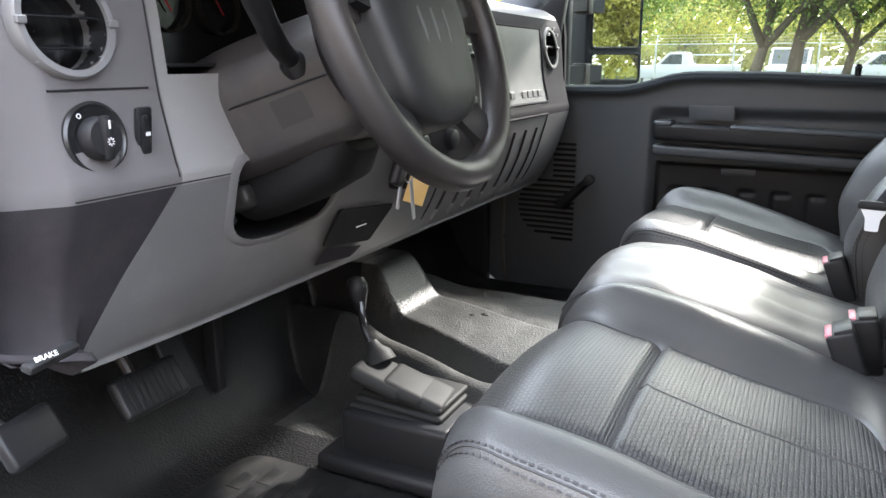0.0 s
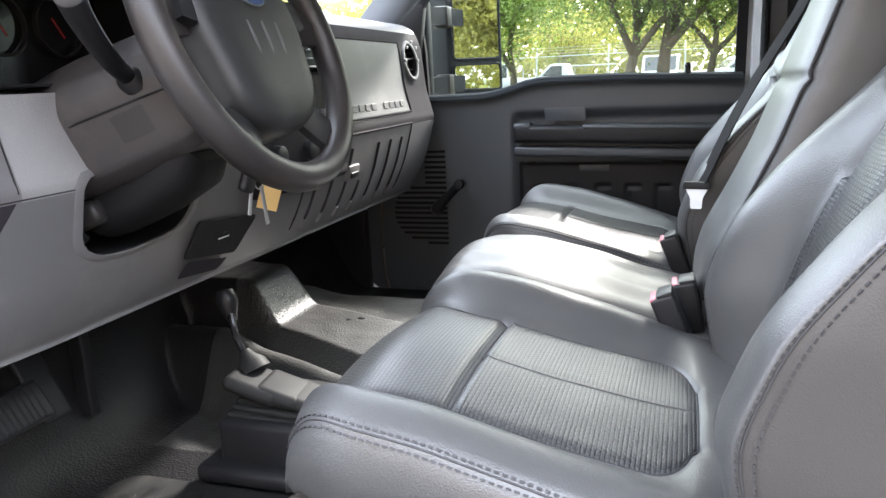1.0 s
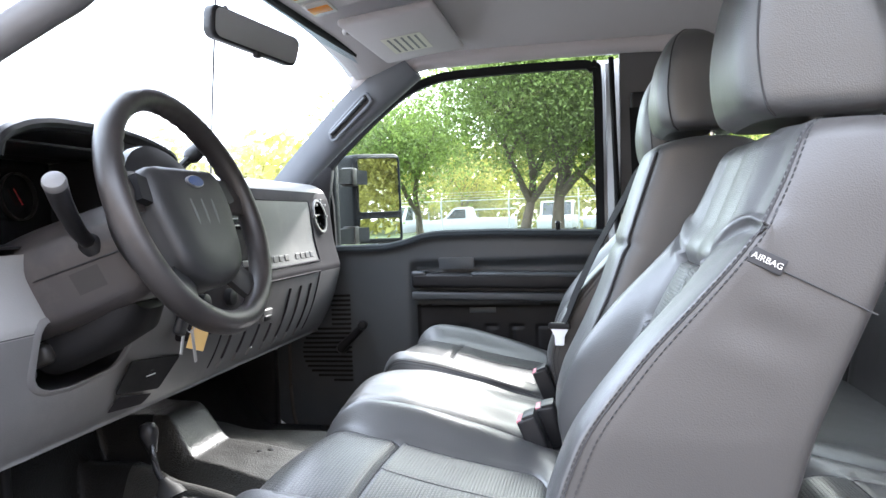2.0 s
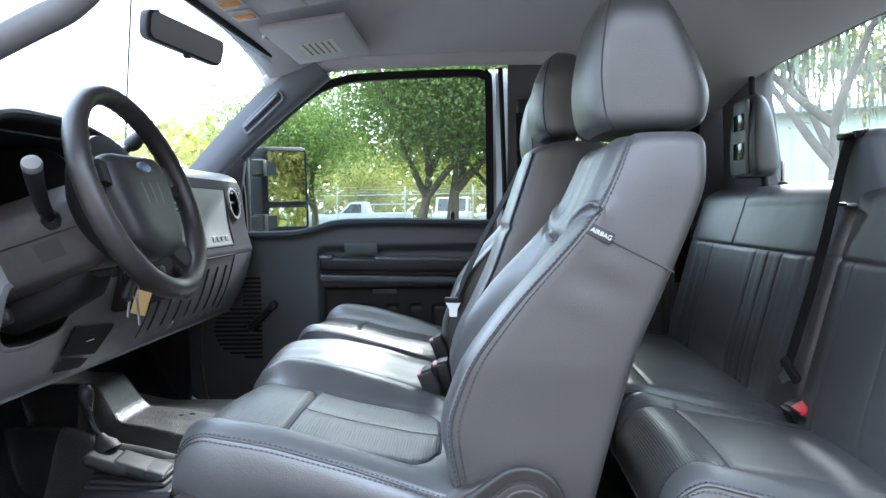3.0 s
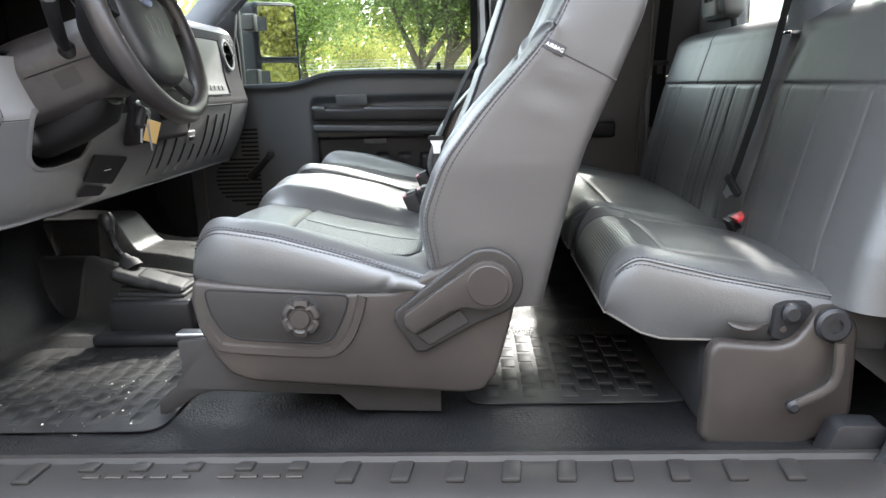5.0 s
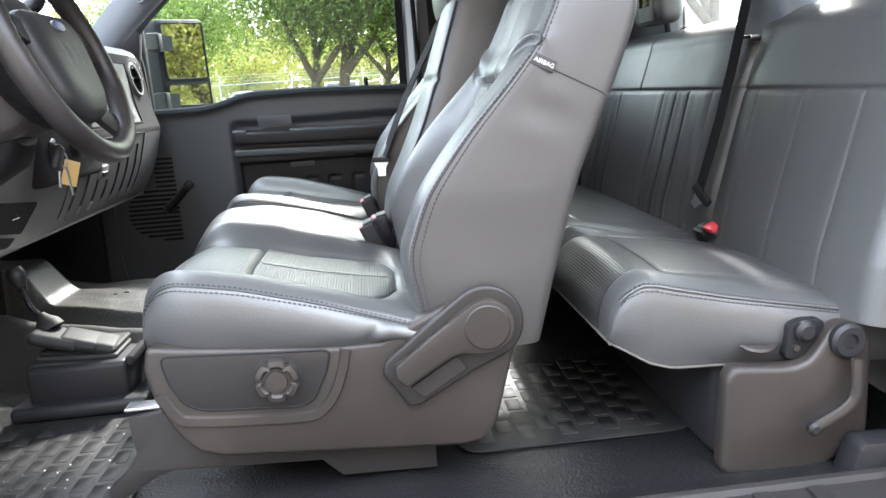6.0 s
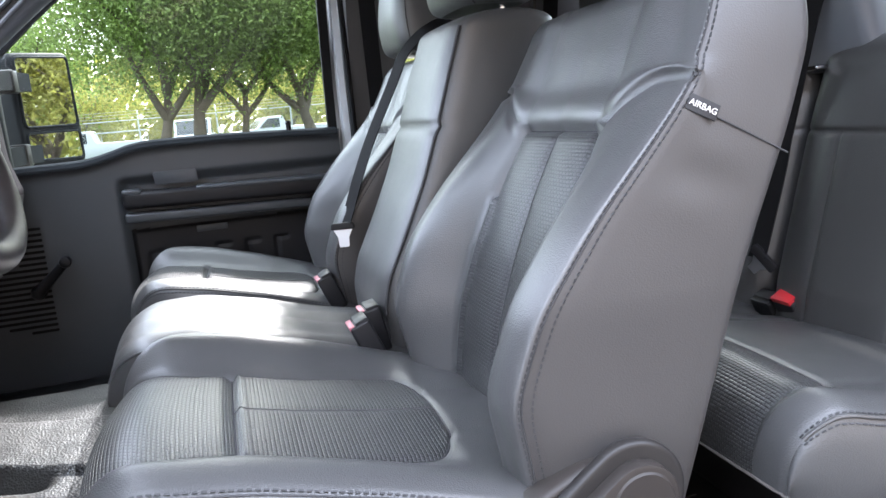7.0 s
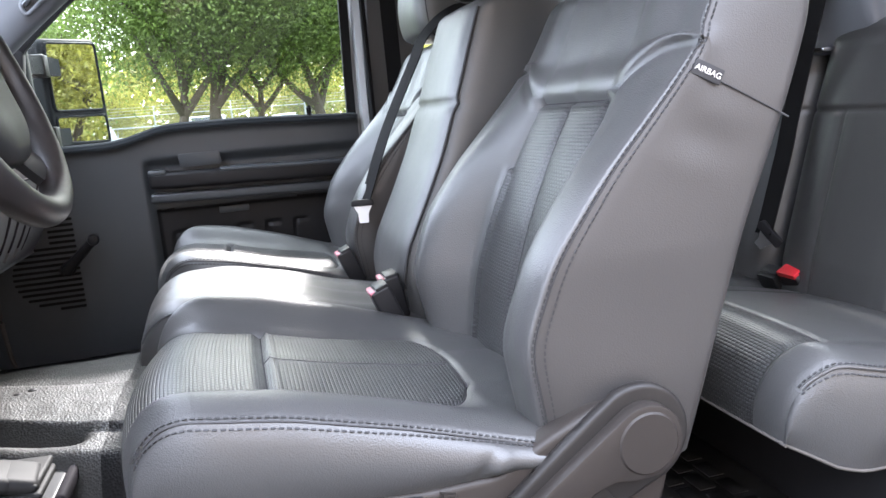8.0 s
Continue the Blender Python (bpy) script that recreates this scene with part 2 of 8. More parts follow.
def as_mesh(name, src, smooth=30):
    if isinstance(src, bmesh.types.BMesh):
        bmesh.ops.recalc_face_normals(src, faces=src.faces)
        me = bpy.data.meshes.new(name)
        src.to_mesh(me)
        src.free()
    else:
        me = src
    if smooth:
        for p in me.polygons:
            p.use_smooth = True
        if smooth < 180:
            me.set_sharp_from_angle(angle=radians(smooth))
    return me


def part(name, src, material, parent=None, label="", smooth=35):
    me = as_mesh(name, src, smooth)
    me.materials.append(material)
    ob = new(name, me)
    if parent is not None:
        ob.parent = parent
        ob.matrix_parent_inverse = Matrix.Translation(-world_loc(parent))
    return tagged(ob, label)


def world_loc(ob):
    # every thing and part is only shifted, never turned, so places simply add up
    v = Vector(ob.location)
    if ob.parent:
        v = v + world_loc(ob.parent) + ob.matrix_parent_inverse.translation
    return v


def solid(name, src, material, label, category="", kind="", group="", smooth=35):
    return tagged(part(name, src, material, None, label, smooth), label, category, group, kind)


def rbox(size, at=(0, 0, 0), bevel=0.005, segs=3, rot=(0, 0, 0), taper=None):
    bm = bmesh.new()
    bmesh.ops.create_cube(bm, size=1.0)
    for v in bm.verts:
        v.co = Vector((v.co.x * size[0], v.co.y * size[1], v.co.z * size[2]))
        if taper:
            f = (v.co.z / size[2] + 0.5)
            v.co.x *= 1 + (taper[0] - 1) * f
            v.co.y *= 1 + (taper[1] - 1) * f
    if bevel:
        bmesh.ops.bevel(bm, geom=bm.edges[:], offset=min(bevel, 0.49 * min(size)), segments=segs, profile=0.5, affect='EDGES')
    bmesh.ops.transform(bm, matrix=pose(*at, *rot), verts=bm.verts)
    return bm


def join(*bms):
    out = bms[0]
    for b in bms[1:]:
        me = bpy.data.meshes.new("join")
        b.to_mesh(me)
        b.free()
        out.from_mesh(me)
        bpy.data.meshes.remove(me)
    return out


def smooth_curve(pts, n=8, closed=False):
    P = [Vector(p) for p in pts]
    if len(P) < 3:
        return [P[0].lerp(P[-1], i / n) for i in range(n + 1)]
    out = []
    m = len(P)
    for i in range(m if closed else m - 1):
        a, b = P[i], P[(i + 1) % m]
        p0 = P[i - 1] if (closed or i > 0) else a + (a - b)
        p3 = P[(i + 2) % m] if (closed or i + 2 < m) else b + (b - a)
        for k in range(n):
            t = k / n
            out.append(0.5 * ((2 * a) + (b - p0) * t + (2 * p0 - 5 * a + 4 * b - p3) * t * t + (3 * a - p0 - 3 * b + p3) * t ** 3))
    if not closed:
        out.append(P[-1])
    return out


def sweep(path, section, closed=False, cap=True, up=(0, 0, 1), scale=None):
    """section: (a, b) points around the path; a along the side way, b along the up way."""
    bm = bmesh.new()
    n = len(path)
    rings = []
    for i, p in enumerate(path):
        p = Vector(p)
        a = Vector(path[i - 1]) if (i > 0 or closed) else p
        b = Vector(path[(i + 1) % n]) if (i < n - 1 or closed) else p
        d = (b - a).normalized()
        side = d.cross(Vector(up))
        if side.length < 1e-4:
            side = d.cross(Vector((0.3, 1, 0.1)))
        side.normalize()
        u = side.cross(d)
        s = scale[i] if scale else 1.0
        rings.append([bm.verts.new(p + side * (x * s) + u * (y * s)) for x, y in section])
    k = len(section)
    for i in range(n if closed else n - 1):
        A, B = rings[i], rings[(i + 1) % n]
        for j in range(k):
            bm.faces.new((A[j], A[(j + 1) % k], B[(j + 1) % k], B[j]))
    if cap and not closed:
        bm.faces.new(rings[0])
        bm.faces.new(rings[-1][::-1])
    return bm


def ring_section(r, k=10, r2=None):
    return [(r * math.cos(2 * math.pi * j / k), (r2 or r) * math.sin(2 * math.pi * j / k)) for j in range(k)]


def tube(pts, r, k=10, n=8, closed=False, scale=None, up=(0, 0, 1)):
    path = smooth_curve(pts, n, closed) if n > 1 else [Vector(p) for p in pts]
    sc = None
    if scale:
        sc = [scale[0] + (scale[1] - scale[0]) * i / (len(path) - 1) for i in range(len(path))]
    return sweep(path, ring_section(r, k), closed, True, up, sc)


def round_poly(pts, r=0.01, n=4):
    """Rounds the corners of a closed outline of 2D points."""
    out = []
    m = len(pts)
    for i in range(m):
        p0, p1, p2 = Vector(pts[i - 1]), Vector(pts[i]), Vector(pts[(i + 1) % m])
        a, b = (p0 - p1), (p2 - p1)
        d = min(r, 0.45 * a.length, 0.45 * b.length)
        s, e = p1 + a.normalized() * d, p1 + b.normalized() * d
        for k in range(n + 1):
            t = k / n
            out.append((1 - t) ** 2 * s + 2 * t * (1 - t) * p1 + t * t * e)
    return [(p.x, p.y) for p in out]


def prism(outline, axis, lo, hi, bevel=0.0, segs=2):
    """Extrudes a closed 2D outline along an axis. For y the outline is (x, z), for x it is (y, z), for z it is (x, y)."""
    bm = bmesh.new()

    def put(p, d):
        return {"y": (p[0], d, p[1]), "x": (d, p[0], p[1]), "z": (p[0], p[1], d)}[axis]
    A = [bm.verts.new(put(p, lo)) for p in outline]
    B = [bm.verts.new(put(p, hi)) for p in outline]
    fa, fb = bm.faces.new(A), bm.faces.new(B[::-1])
    n = len(outline)
    for i in range(n):
        bm.faces.new((A[i], B[i], B[(i + 1) % n], A[(i + 1) % n]))
    bmesh.ops.recalc_face_normals(bm, faces=bm.faces)
    if bevel:
        bmesh.ops.bevel(bm, geom=list({e for f in (fa, fb) for e in f.edges}), offset=bevel, segments=segs, profile=0.5, affect='EDGES')
    return bm


def lathe(profile, at, axis=(0, 0, 1), k=32, cap=True):
    """profile: (radius, height) pairs, turned round the axis through at."""
    bm = bmesh.new()
    q = Vector((0, 0, 1)).rotation_difference(Vector(axis).normalized())
    rings = []
    for r, h in profile:
        rings.append([bm.verts.new(Vector(at) + q @ Vector((r * math.cos(2 * math.pi * j / k), r * math.sin(2 * math.pi * j / k), h))) for j in range(k)])
    for A, B in zip(rings, rings[1:]):
        for j in range(k):
            bm.faces.new((A[j], A[(j + 1) % k], B[(j + 1) % k], B[j]))
    if cap:
        bm.faces.new(rings[0][::-1])
        bm.faces.new(rings[-1])
    return bm


def grid_faces(P, region=None, wrap=False):
    """P[u][v] places. Returns {region: bmesh} with a metric UV map; region(u, v) names the part of each face."""
    P = np.asarray(P, float)
    nu, nv = P.shape[:2]
    du = np.zeros((nu, nv))
    du[1:] = np.cumsum(np.linalg.norm(np.diff(P, axis=0), axis=2), axis=0)
    dv = np.zeros((nu, nv))
    dv[:, 1:] = np.cumsum(np.linalg.norm(np.diff(P, axis=1), axis=2), axis=1)
    mid = nv // 2
    out = {}
    for i in range(nu - 1):
        for j in range(nv - 1):
            key = region(i, j) if region else ""
            if key is None:
                continue
            if key not in out:
                b = bmesh.new()
                out[key] = (b, {}, b.loops.layers.uv.new("UVMap"))
            bm, vs, uv = out[key]
            q = []
            ids = ((i, j), (i, j + 1), (i + 1, j + 1), (i + 1, j))
            for a, c in ids:
                if (a, c) not in vs:
                    vs[(a, c)] = bm.verts.new(P[a, c])
                q.append(vs[(a, c)])
            if len({v for v in q}) < 4:
                continue
            f = bm.faces.new(q)
            for lp, (a, c) in zip(f.loops, ids):
                lp[uv].uv = (dv[i, c] - dv[i, mid] + 5, du[a, mid] + 5)
    return {k: v[0] for k, v in out.items()}


def text_mesh(body, size, m, depth=0.0004, spacing=1.0):
    cu = bpy.data.curves.new("text", 'FONT')
    cu.body, cu.size, cu.extrude, cu.space_character = body, size, depth, spacing
    cu.align_x, cu.align_y = 'CENTER', 'CENTER'
    ob = bpy.data.objects.new("text", cu)
    scene.collection.objects.link(ob)
    bpy.context.view_layer.update()
    me = bpy.data.meshes.new_from_object(ob.evaluated_get(bpy.context.evaluated_depsgraph_get()))
    bpy.data.objects.remove(ob)
    bpy.data.curves.remove(cu)
    me.transform(m)
    return me


def basis(at, right, up):
    r, u = Vector(right).normalized(), Vector(up).normalized()
    n = r.cross(u).normalized()
    u = n.cross(r)
    return Matrix(((r.x, u.x, n.x, at[0]), (r.y, u.y, n.y, at[1]), (r.z, u.z, n.z, at[2]), (0, 0, 0, 1)))


def soften(tab, n=120, span=9):
    """The table as a smooth curve through about the same points."""
    xs, ys = zip(*tab)
    gx = np.linspace(xs[0], xs[-1], n)
    gy = np.interp(gx, xs, ys)
    pad = np.concatenate((2 * gy[0] - gy[span:0:-1], gy, 2 * gy[-1] - gy[-2:-span - 2:-1]))
    k = np.hanning(2 * span + 1)
    return list(zip(gx, np.convolve(pad, k / k.sum(), mode="valid")))


def lerp_table(tab, z):
    xs, ys = zip(*tab)
    return float(np.interp(z, xs, ys))


def ease(t):
    t = max(0.0, min(1.0, t))
    return t * t * (3 - 2 * t)


def stitches(paths, r=0.0009, length=0.0046, gap=0.0028):
    """Short thread stitches along each path, joined."""
    bm = bmesh.new()
    for path in paths:
        pts = [Vector(p) for p in path]
        acc, nxt = 0.0, 0.0
        for a, b in zip(pts, pts[1:]):
            seg = (b - a).length
            if seg < 1e-6:
                continue
            d = (b - a) / seg
            while nxt < acc + seg:
                c = a + d * (nxt - acc)
                side = d.cross(Vector((0.2, 0.5, 0.8))).normalized()
                up = side.cross(d)
                e = c + d * length
                A = [bm.verts.new(c + side * (r * x) + up * (r * y)) for x, y in ((-1, -1), (1, -1), (0, 1))]
                B = [bm.verts.new(e + side * (r * x) + up * (r * y)) for x, y in ((-1, -1), (1, -1), (0, 1))]
                for k in range(3):
                    bm.faces.new((A[k], A[(k + 1) % 3], B[(k + 1) % 3], B[k]))
                nxt += length + gap
            acc += seg
    return bm


# ---- cab structure ----
YC = 1.245         # middle of the cab
DOOR_Y = 2.10      # inner face of the passenger door
GROUND_Z = -0.72


def tunnel_z(x, y):
    """Height of the moulded floor covering: a high flat hump, a groove and a rounded ridge on its driver side."""
    near = min(max(1.277 - 0.43 * (x + 0.704), 1.10), 1.33)
    far = 1.466 - 0.26 * (x + 0.77)
    up = 0.138 + 0.085 * ease((-0.70 - x) / 0.10) + 0.01 * ease((-0.45 - x) / 0.2)
    hump = up * ease((y - near + 0.014) / 0.028) * (1 - ease((y - far) / 0.13))
    crest = 0.126 + 0.02 * ease((-0.70 - x) / 0.12)
    groove = 0.36 * math.exp(-((y - near + 0.022) / 0.017) ** 2) * (1 - ease((x + 0.47) / 0.05))
    ridge = crest * ease((y - near + 0.175) / 0.105) * (1 - groove) * (1 - ease((y - 1.6) / 0.12))
    z = max(hump, ridge)
    z *= 1 - 0.8 * ease((x + 0.02) / 0.2)
    toe = ease((-0.82 - x) / 0.28)
    z = max(z, 0.42 * toe ** 1.6)
    z += 0.02 * ease((0.45 - y) / 0.05) * 0.5
    z += 0.003 * noise.noise(Vector((x * 7, y * 7, 0))) + 0.0016 * noise.noise(Vector((x * 23, y * 23, 3)))
    return z


xs = np.linspace(-1.12, 0.98, 230)
ys = np.linspace(0.405, 2.09, 260)
P = [[(x, y, tunnel_z(x, y)) for y in ys] for x in xs]
# faces over the tunnel get the sun-lightened vinyl
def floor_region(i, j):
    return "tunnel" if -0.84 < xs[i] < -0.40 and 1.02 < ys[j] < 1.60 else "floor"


floors = grid_faces(np.array(P), floor_region)
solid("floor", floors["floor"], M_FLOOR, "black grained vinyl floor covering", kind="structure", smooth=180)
solid("floor_tunnel", floors["tunnel"], M_TUNNEL, "dusty black grained covering over the transmission tunnel, colour lightened for sunlight", kind="structure", smooth=180)
solid("floor_pan", rbox((2.1, 1.70, 0.03), (-0.07, YC, -0.04), 0.004), M_BLACK, "black steel floor pan", kind="structure")

# firewall, rear wall, roof
solid("wall_front", rbox((0.04, 1.75, 0.95), (-1.16, YC, 0.33), 0.005), M_BLACK, "black firewall lining", kind="structure")


def rear_wall():
    outer = [(0.42, -0.05), (2.07, -0.05), (2.07, 0.75), (1.93, 1.16), (0.56, 1.16), (0.42, 0.75)]
    hole = round_poly([(0.77, 0.665), (1.72, 0.665), (1.70, 1.04), (0.79, 1.04)], 0.06, 6)
    bm = bmesh.new()

    def lean(z):
        return 1.03 - 0.08 * ease((z - 0.5) / 0.7)
    for d in (0.0, 0.05):
        A = [bm.verts.new((lean(z) + d, y, z)) for y, z in outer]
        B = [bm.verts.new((lean(z) + d, y, z)) for y, z in hole]
        ea = [bm.edges.new((A[i], A[(i + 1) % len(A)])) for i in range(len(A))]
        eb = [bm.edges.new((B[i], B[(i + 1) % len(B)])) for i in range(len(B))]
        bmesh.ops.triangle_fill(bm, edges=ea + eb, use_beauty=True)
        if d == 0.0:
            B0, A0 = B, A
        else:
            for i in range(len(B)):
                bm.faces.new((B0[i], B0[(i + 1) % len(B)], B[(i + 1) % len(B)], B[i]))
    solid("wall_rear", bm, M_CPILLAR, "dark trim of the cab rear wall round the window", kind="structure", smooth=25)
    g = bmesh.new()
    g.faces.new([g.verts.new((lean(z) + 0.03, y, z)) for y, z in hole])
    w = solid("window_rear", g, M_REARGLASS, "dusty rear window glass", kind="structure", smooth=0)
    w.visible_shadow = False
    rimp = [(lean(z) - 0.004, y, z) for y, z in hole]
    solid("window_rear_seal", sweep([Vector(p) for p in rimp], ring_section(0.009, 8), closed=True, up=(1, 0, 0)), M_RUBBER, "black rubber seal of the rear window", kind="structure")


rear_wall()


def roof_z(x, y):
    s = (y - YC) / 0.80
    z = 1.215 - 0.075 * abs(s) ** 3.2
    z -= 0.06 * ease((-0.25 - x) / 0.25)
    z -= 0.19 * ease((x - 0.50) / 0.50)
    return z


rows = []
for x in np.linspace(-0.50, 0.97, 60):
    rows.append([(x, y, roof_z(x, y)) for y in np.linspace(0.46, 2.03, 50)])
solid("ceiling", grid_faces(np.array(rows))[""], M_HEAD, "grey cloth headliner", kind="structure", smooth=180)
rows = [[(x, y, roof_z(x, y) + 0.035) for y in np.linspace(0.44, 2.05, 20)] for x in np.linspace(-0.54, 1.02, 20)]
solid("roof", grid_faces(np.array(rows))[""], M_PAINT, "white painted cab roof", kind="structure", smooth=180)


# windscreen: base far ahead, header over the sun visors
def ws_point(s, t):
    """s across 0..1, t from base 0 to header 1."""
    y = 0.47 + (2.02 - 0.47) * s
    k = 1 - (2 * s - 1) ** 2
    xb, xt = -0.80 - 0.13 * k, -0.43 - 0.05 * k
    zt, zb = 1.138 + 0.02 * k, 0.79
    yb = YC + (y - YC) * 1.02
    return (xb + (xt - xb) * t - 0.012 * math.sin(math.pi * t), yb + (YC + (y - YC) * 0.96 - yb) * t, zb + (zt - zb) * t)


w = solid("windscreen", grid_faces(np.array([[ws_point(s, t) for s in np.linspace(0, 1, 24)] for t in np.linspace(0, 1, 10)]))[""], M_WSHIELD, "clear windscreen glass", kind="structure", smooth=180)
w.visible_shadow = False
solid("windscreen_seal", tube([ws_point(s, 1.0) for s in np.linspace(0, 1, 12)], 0.011, k=8, n=3), M_RUBBER, "dark seal along the windscreen header", kind="structure")
band = np.array([[ws_point(s, t) for s in np.linspace(0.02, 0.98, 24)] for t in np.linspace(0.955, 1.0, 4)]) + np.array([0.006, 0, -0.002])
M_BAND = glass("tinted_band", (0.7, 0.82, 0.88))
w = solid("windscreen_sunband", grid_faces(band)[""], M_BAND, "blue tinted sun band on the windscreen", kind="structure", smooth=180)
w.visible_shadow = False


def a_pillar(side):
    """Moulded pillar cover with a grab handle let into it. side: +1 passenger, -1 driver."""
    yb, yt = (2.035, 1.985) if side > 0 else (2 * YC - 2.035, 2 * YC - 1.985)
    b, t = Vector((-0.80, yb, 0.77)), Vector((-0.36, yt, 1.155))
    name = "trim_pillar"
    pts = [b + (t - b) * f + Vector((0, 0, 0.012 * math.sin(math.pi * f))) for f in np.linspace(-0.06, 1.02, 16)]
    sec = [(-0.022, -0.066), (-0.030, -0.054), (-0.034, -0.02), (-0.034, 0.02), (-0.028, 0.036), (0.0, 0.042), (0.022, 0.036), (0.026, 0.0), (0.024, -0.055), (0.0, -0.068)]
    if side < 0:
        sec = [(-a, max(-0.036, c)) for a, c in sec][::-1]
    sc = [0.80 + 0.026 * i for i in range(16)]
    solid(name, sweep(pts, sec, up=(-0.66, 0, 0.75), scale=sc), M_PILLAR, "blue-grey moulded windscreen pillar cover", kind="structure", smooth=60)
    iny = -side
    h0, h1 = b.lerp(t, 0.40), b.lerp(t, 0.80)
    grab = thing("grab_handle", "blue-grey grab handle on the windscreen pillar", "handle", tuple(h0), "pillar grab handles")
    if side > 0:
        # a slot in the cover: rolled lip round a flat face, black for shade
        ax, out = (h1 - h0).normalized(), Vector((0, iny * 0.033, 0))
        up = Vector((-ax.z, 0, ax.x))
        mid = h0.lerp(h1, 0.5) - up * 0.016 + out
        lip = [mid + ax * a + up * b for a, b in round_poly([(-0.092, -0.015), (0.086, -0.017), (0.092, 0.017), (-0.080, 0.015)], 0.014, 4)]
        part("lip", sweep(lip, ring_section(0.0055, 8), closed=True, up=(0, 1, 0)), M_PILLAR, grab, "rolled lip of the handle")
        bm = bmesh.new()
        bm.faces.new([bm.verts.new(q + Vector((0, iny * 0.001, 0))) for q in lip])
        part("recess", bm, M_BLACK, grab, "flat black face for the shaded handle hollow", smooth=0)
        part("grip", sweep([mid + ax * f + up * 0.006 + Vector((0, iny * 0.003, 0)) for f in (-0.075, -0.04, 0.0, 0.04, 0.078)], ring_section(0.006, 8, 0.010), up=(0, iny, 0.0)), M_PILLAR, grab, "moulded grip")
    else:
        loop = [(-0.290, 0.50, 1.09), (-0.296, 0.50, 1.03), (-0.312, 0.50, 0.975), (-0.352, 0.50, 0.935), (-0.400, 0.50, 0.912), (-0.47, 0.50, 0.880), (-0.56, 0.50, 0.835), (-0.60, 0.495, 0.83)]
        part("grip", sweep(smooth_curve(loop, 6), ring_section(0.021, 12, 0.018), up=(0, 1, 0)), M_CPILLAR, grab, "dark moulded loop grip")
        back = [(-0.30, 0.49, 1.045), (-0.35, 0.49, 1.015), (-0.404, 0.49, 0.998), (-0.47, 0.49, 0.965), (-0.56, 0.49, 0.90), (-0.60, 0.49, 0.86)]
        part("mount", sweep(smooth_curve(back, 6), ring_section(0.014, 10, 0.018), up=(0, 1, 0)), M_CPILLAR, grab, "dark mount along the pillar")


a_pillar(1)
a_pillar(-1)


# ---- passenger door ----
def door_panel():
    d = thing("door_1", "charcoal plastic passenger door panel with map pocket and armrest", "door", (-0.2, DOOR_Y + 0.04, -0.06), kind="structure")
    belt = soften([(-0.95, 0.588), (-0.62, 0.588), (-0.46, 0.590), (-0.40, 0.602), (-0.34, 0.622), (-0.29, 0.628), (-0.1, 0.628), (0.232, 0.616)], span=4)
    # lower skin as a height field in (x, z): relief points into the cab
    xs = np.linspace(-0.95, 0.232, 200)
    rows = []
    for z01 in np.linspace(0, 1, 120):
        row = []
        for x in xs:
            zt = lerp_table(belt, x)
            zb = -0.06 + 0.10 * ease((-0.72 - x) / 0.2)
            z = zb + (zt - zb) * z01
            y = 0.0
            y -= 0.018 * ease((0.035 - (zt - z)) / 0.05)       # belt roll
            inset = ease((x + 0.392) / 0.030) * ease((0.475 + 0.068 - z) / 0.032)   # recessed centre field
            y += 0.020 * inset
            pocket = ease((x + 0.372) / 0.012) * ease((0.393 - z) / 0.010)
            y += 0.012 * pocket
            # upright ribs in the pocket
            if z < 0.33 and z > 0.05:
                for rx in (-0.328, -0.239, -0.147, -0.063, 0.020):
                    y += 0.005 * math.exp(-(((x - rx) / 0.006) ** 4)) * ease((0.325 - z) / 0.02)
                    y += 0.005 * math.exp(-(((z - 0.318) / 0.005) ** 4)) * (1 if rx - 0.004 < x < rx + 0.035 else 0)
            row.append((x, DOOR_Y + y, z))
        rows.append(row)
    zz = np.array(rows)[:, :, 2]
    skins = grid_faces(np.array(rows), lambda i, j: "pocket" if xs[j] > -0.372 and zz[i, j] < 0.388 else "skin")
    part("door_skin", skins["skin"], M_DOOR, d, smooth=60)
    part("map_pocket", skins["pocket"], M_BLACK, d, "black ribbed map pocket", smooth=60)
    # upper window reveal
    zt = [lerp_table(belt, x) for x in xs[::6]]
    roll = [(x, DOOR_Y + 0.026, z - 0.004) for x, z in zip(xs[::6], zt)]
    part("belt_top", sweep([Vector(p) for p in roll], [(-0.035, -0.012), (-0.035, 0.002), (-0.02, 0.008), (0.0, 0.009), (0.030, 0.007), (0.041, 0.002), (0.045, -0.006), (0.044, -0.012)], up=(0, 0, 1)), M_LEDGE, d, "rounded window ledge")
    # armrest
    arm = rbox((0.565, 0.052, 0.048), (-0.090, DOOR_Y - 0.014, 0.470), 0.012, 4, rot=(0, 1.5, 0))
    part("armrest", arm, M_BLACK, d, "padded black armrest bar")
    # lighter slabs on top give the bar its highlight by colour
    part("armrest_cap", rbox((0.37, 0.050, 0.016), (0.004, DOOR_Y - 0.016, 0.488), 0.007, 3, rot=(0, 1.5, 0)), M_DOOR, d, "grey cap drawn for the lit armrest top")
    part("armrest_end", rbox((0.05, 0.050, 0.018), (-0.347, DOOR_Y - 0.016, 0.498), 0.007, 3, rot=(0, 1.5, 0)), M_DOOR, d, "grey front end drawn for the lit armrest top")
    part("pull_ledge", rbox((0.575, 0.044, 0.028), (-0.088, DOOR_Y - 0.002, 0.420), 0.008, 3, rot=(0, 1.5, 0)), M_DOOR, d, "ledge under the armrest")
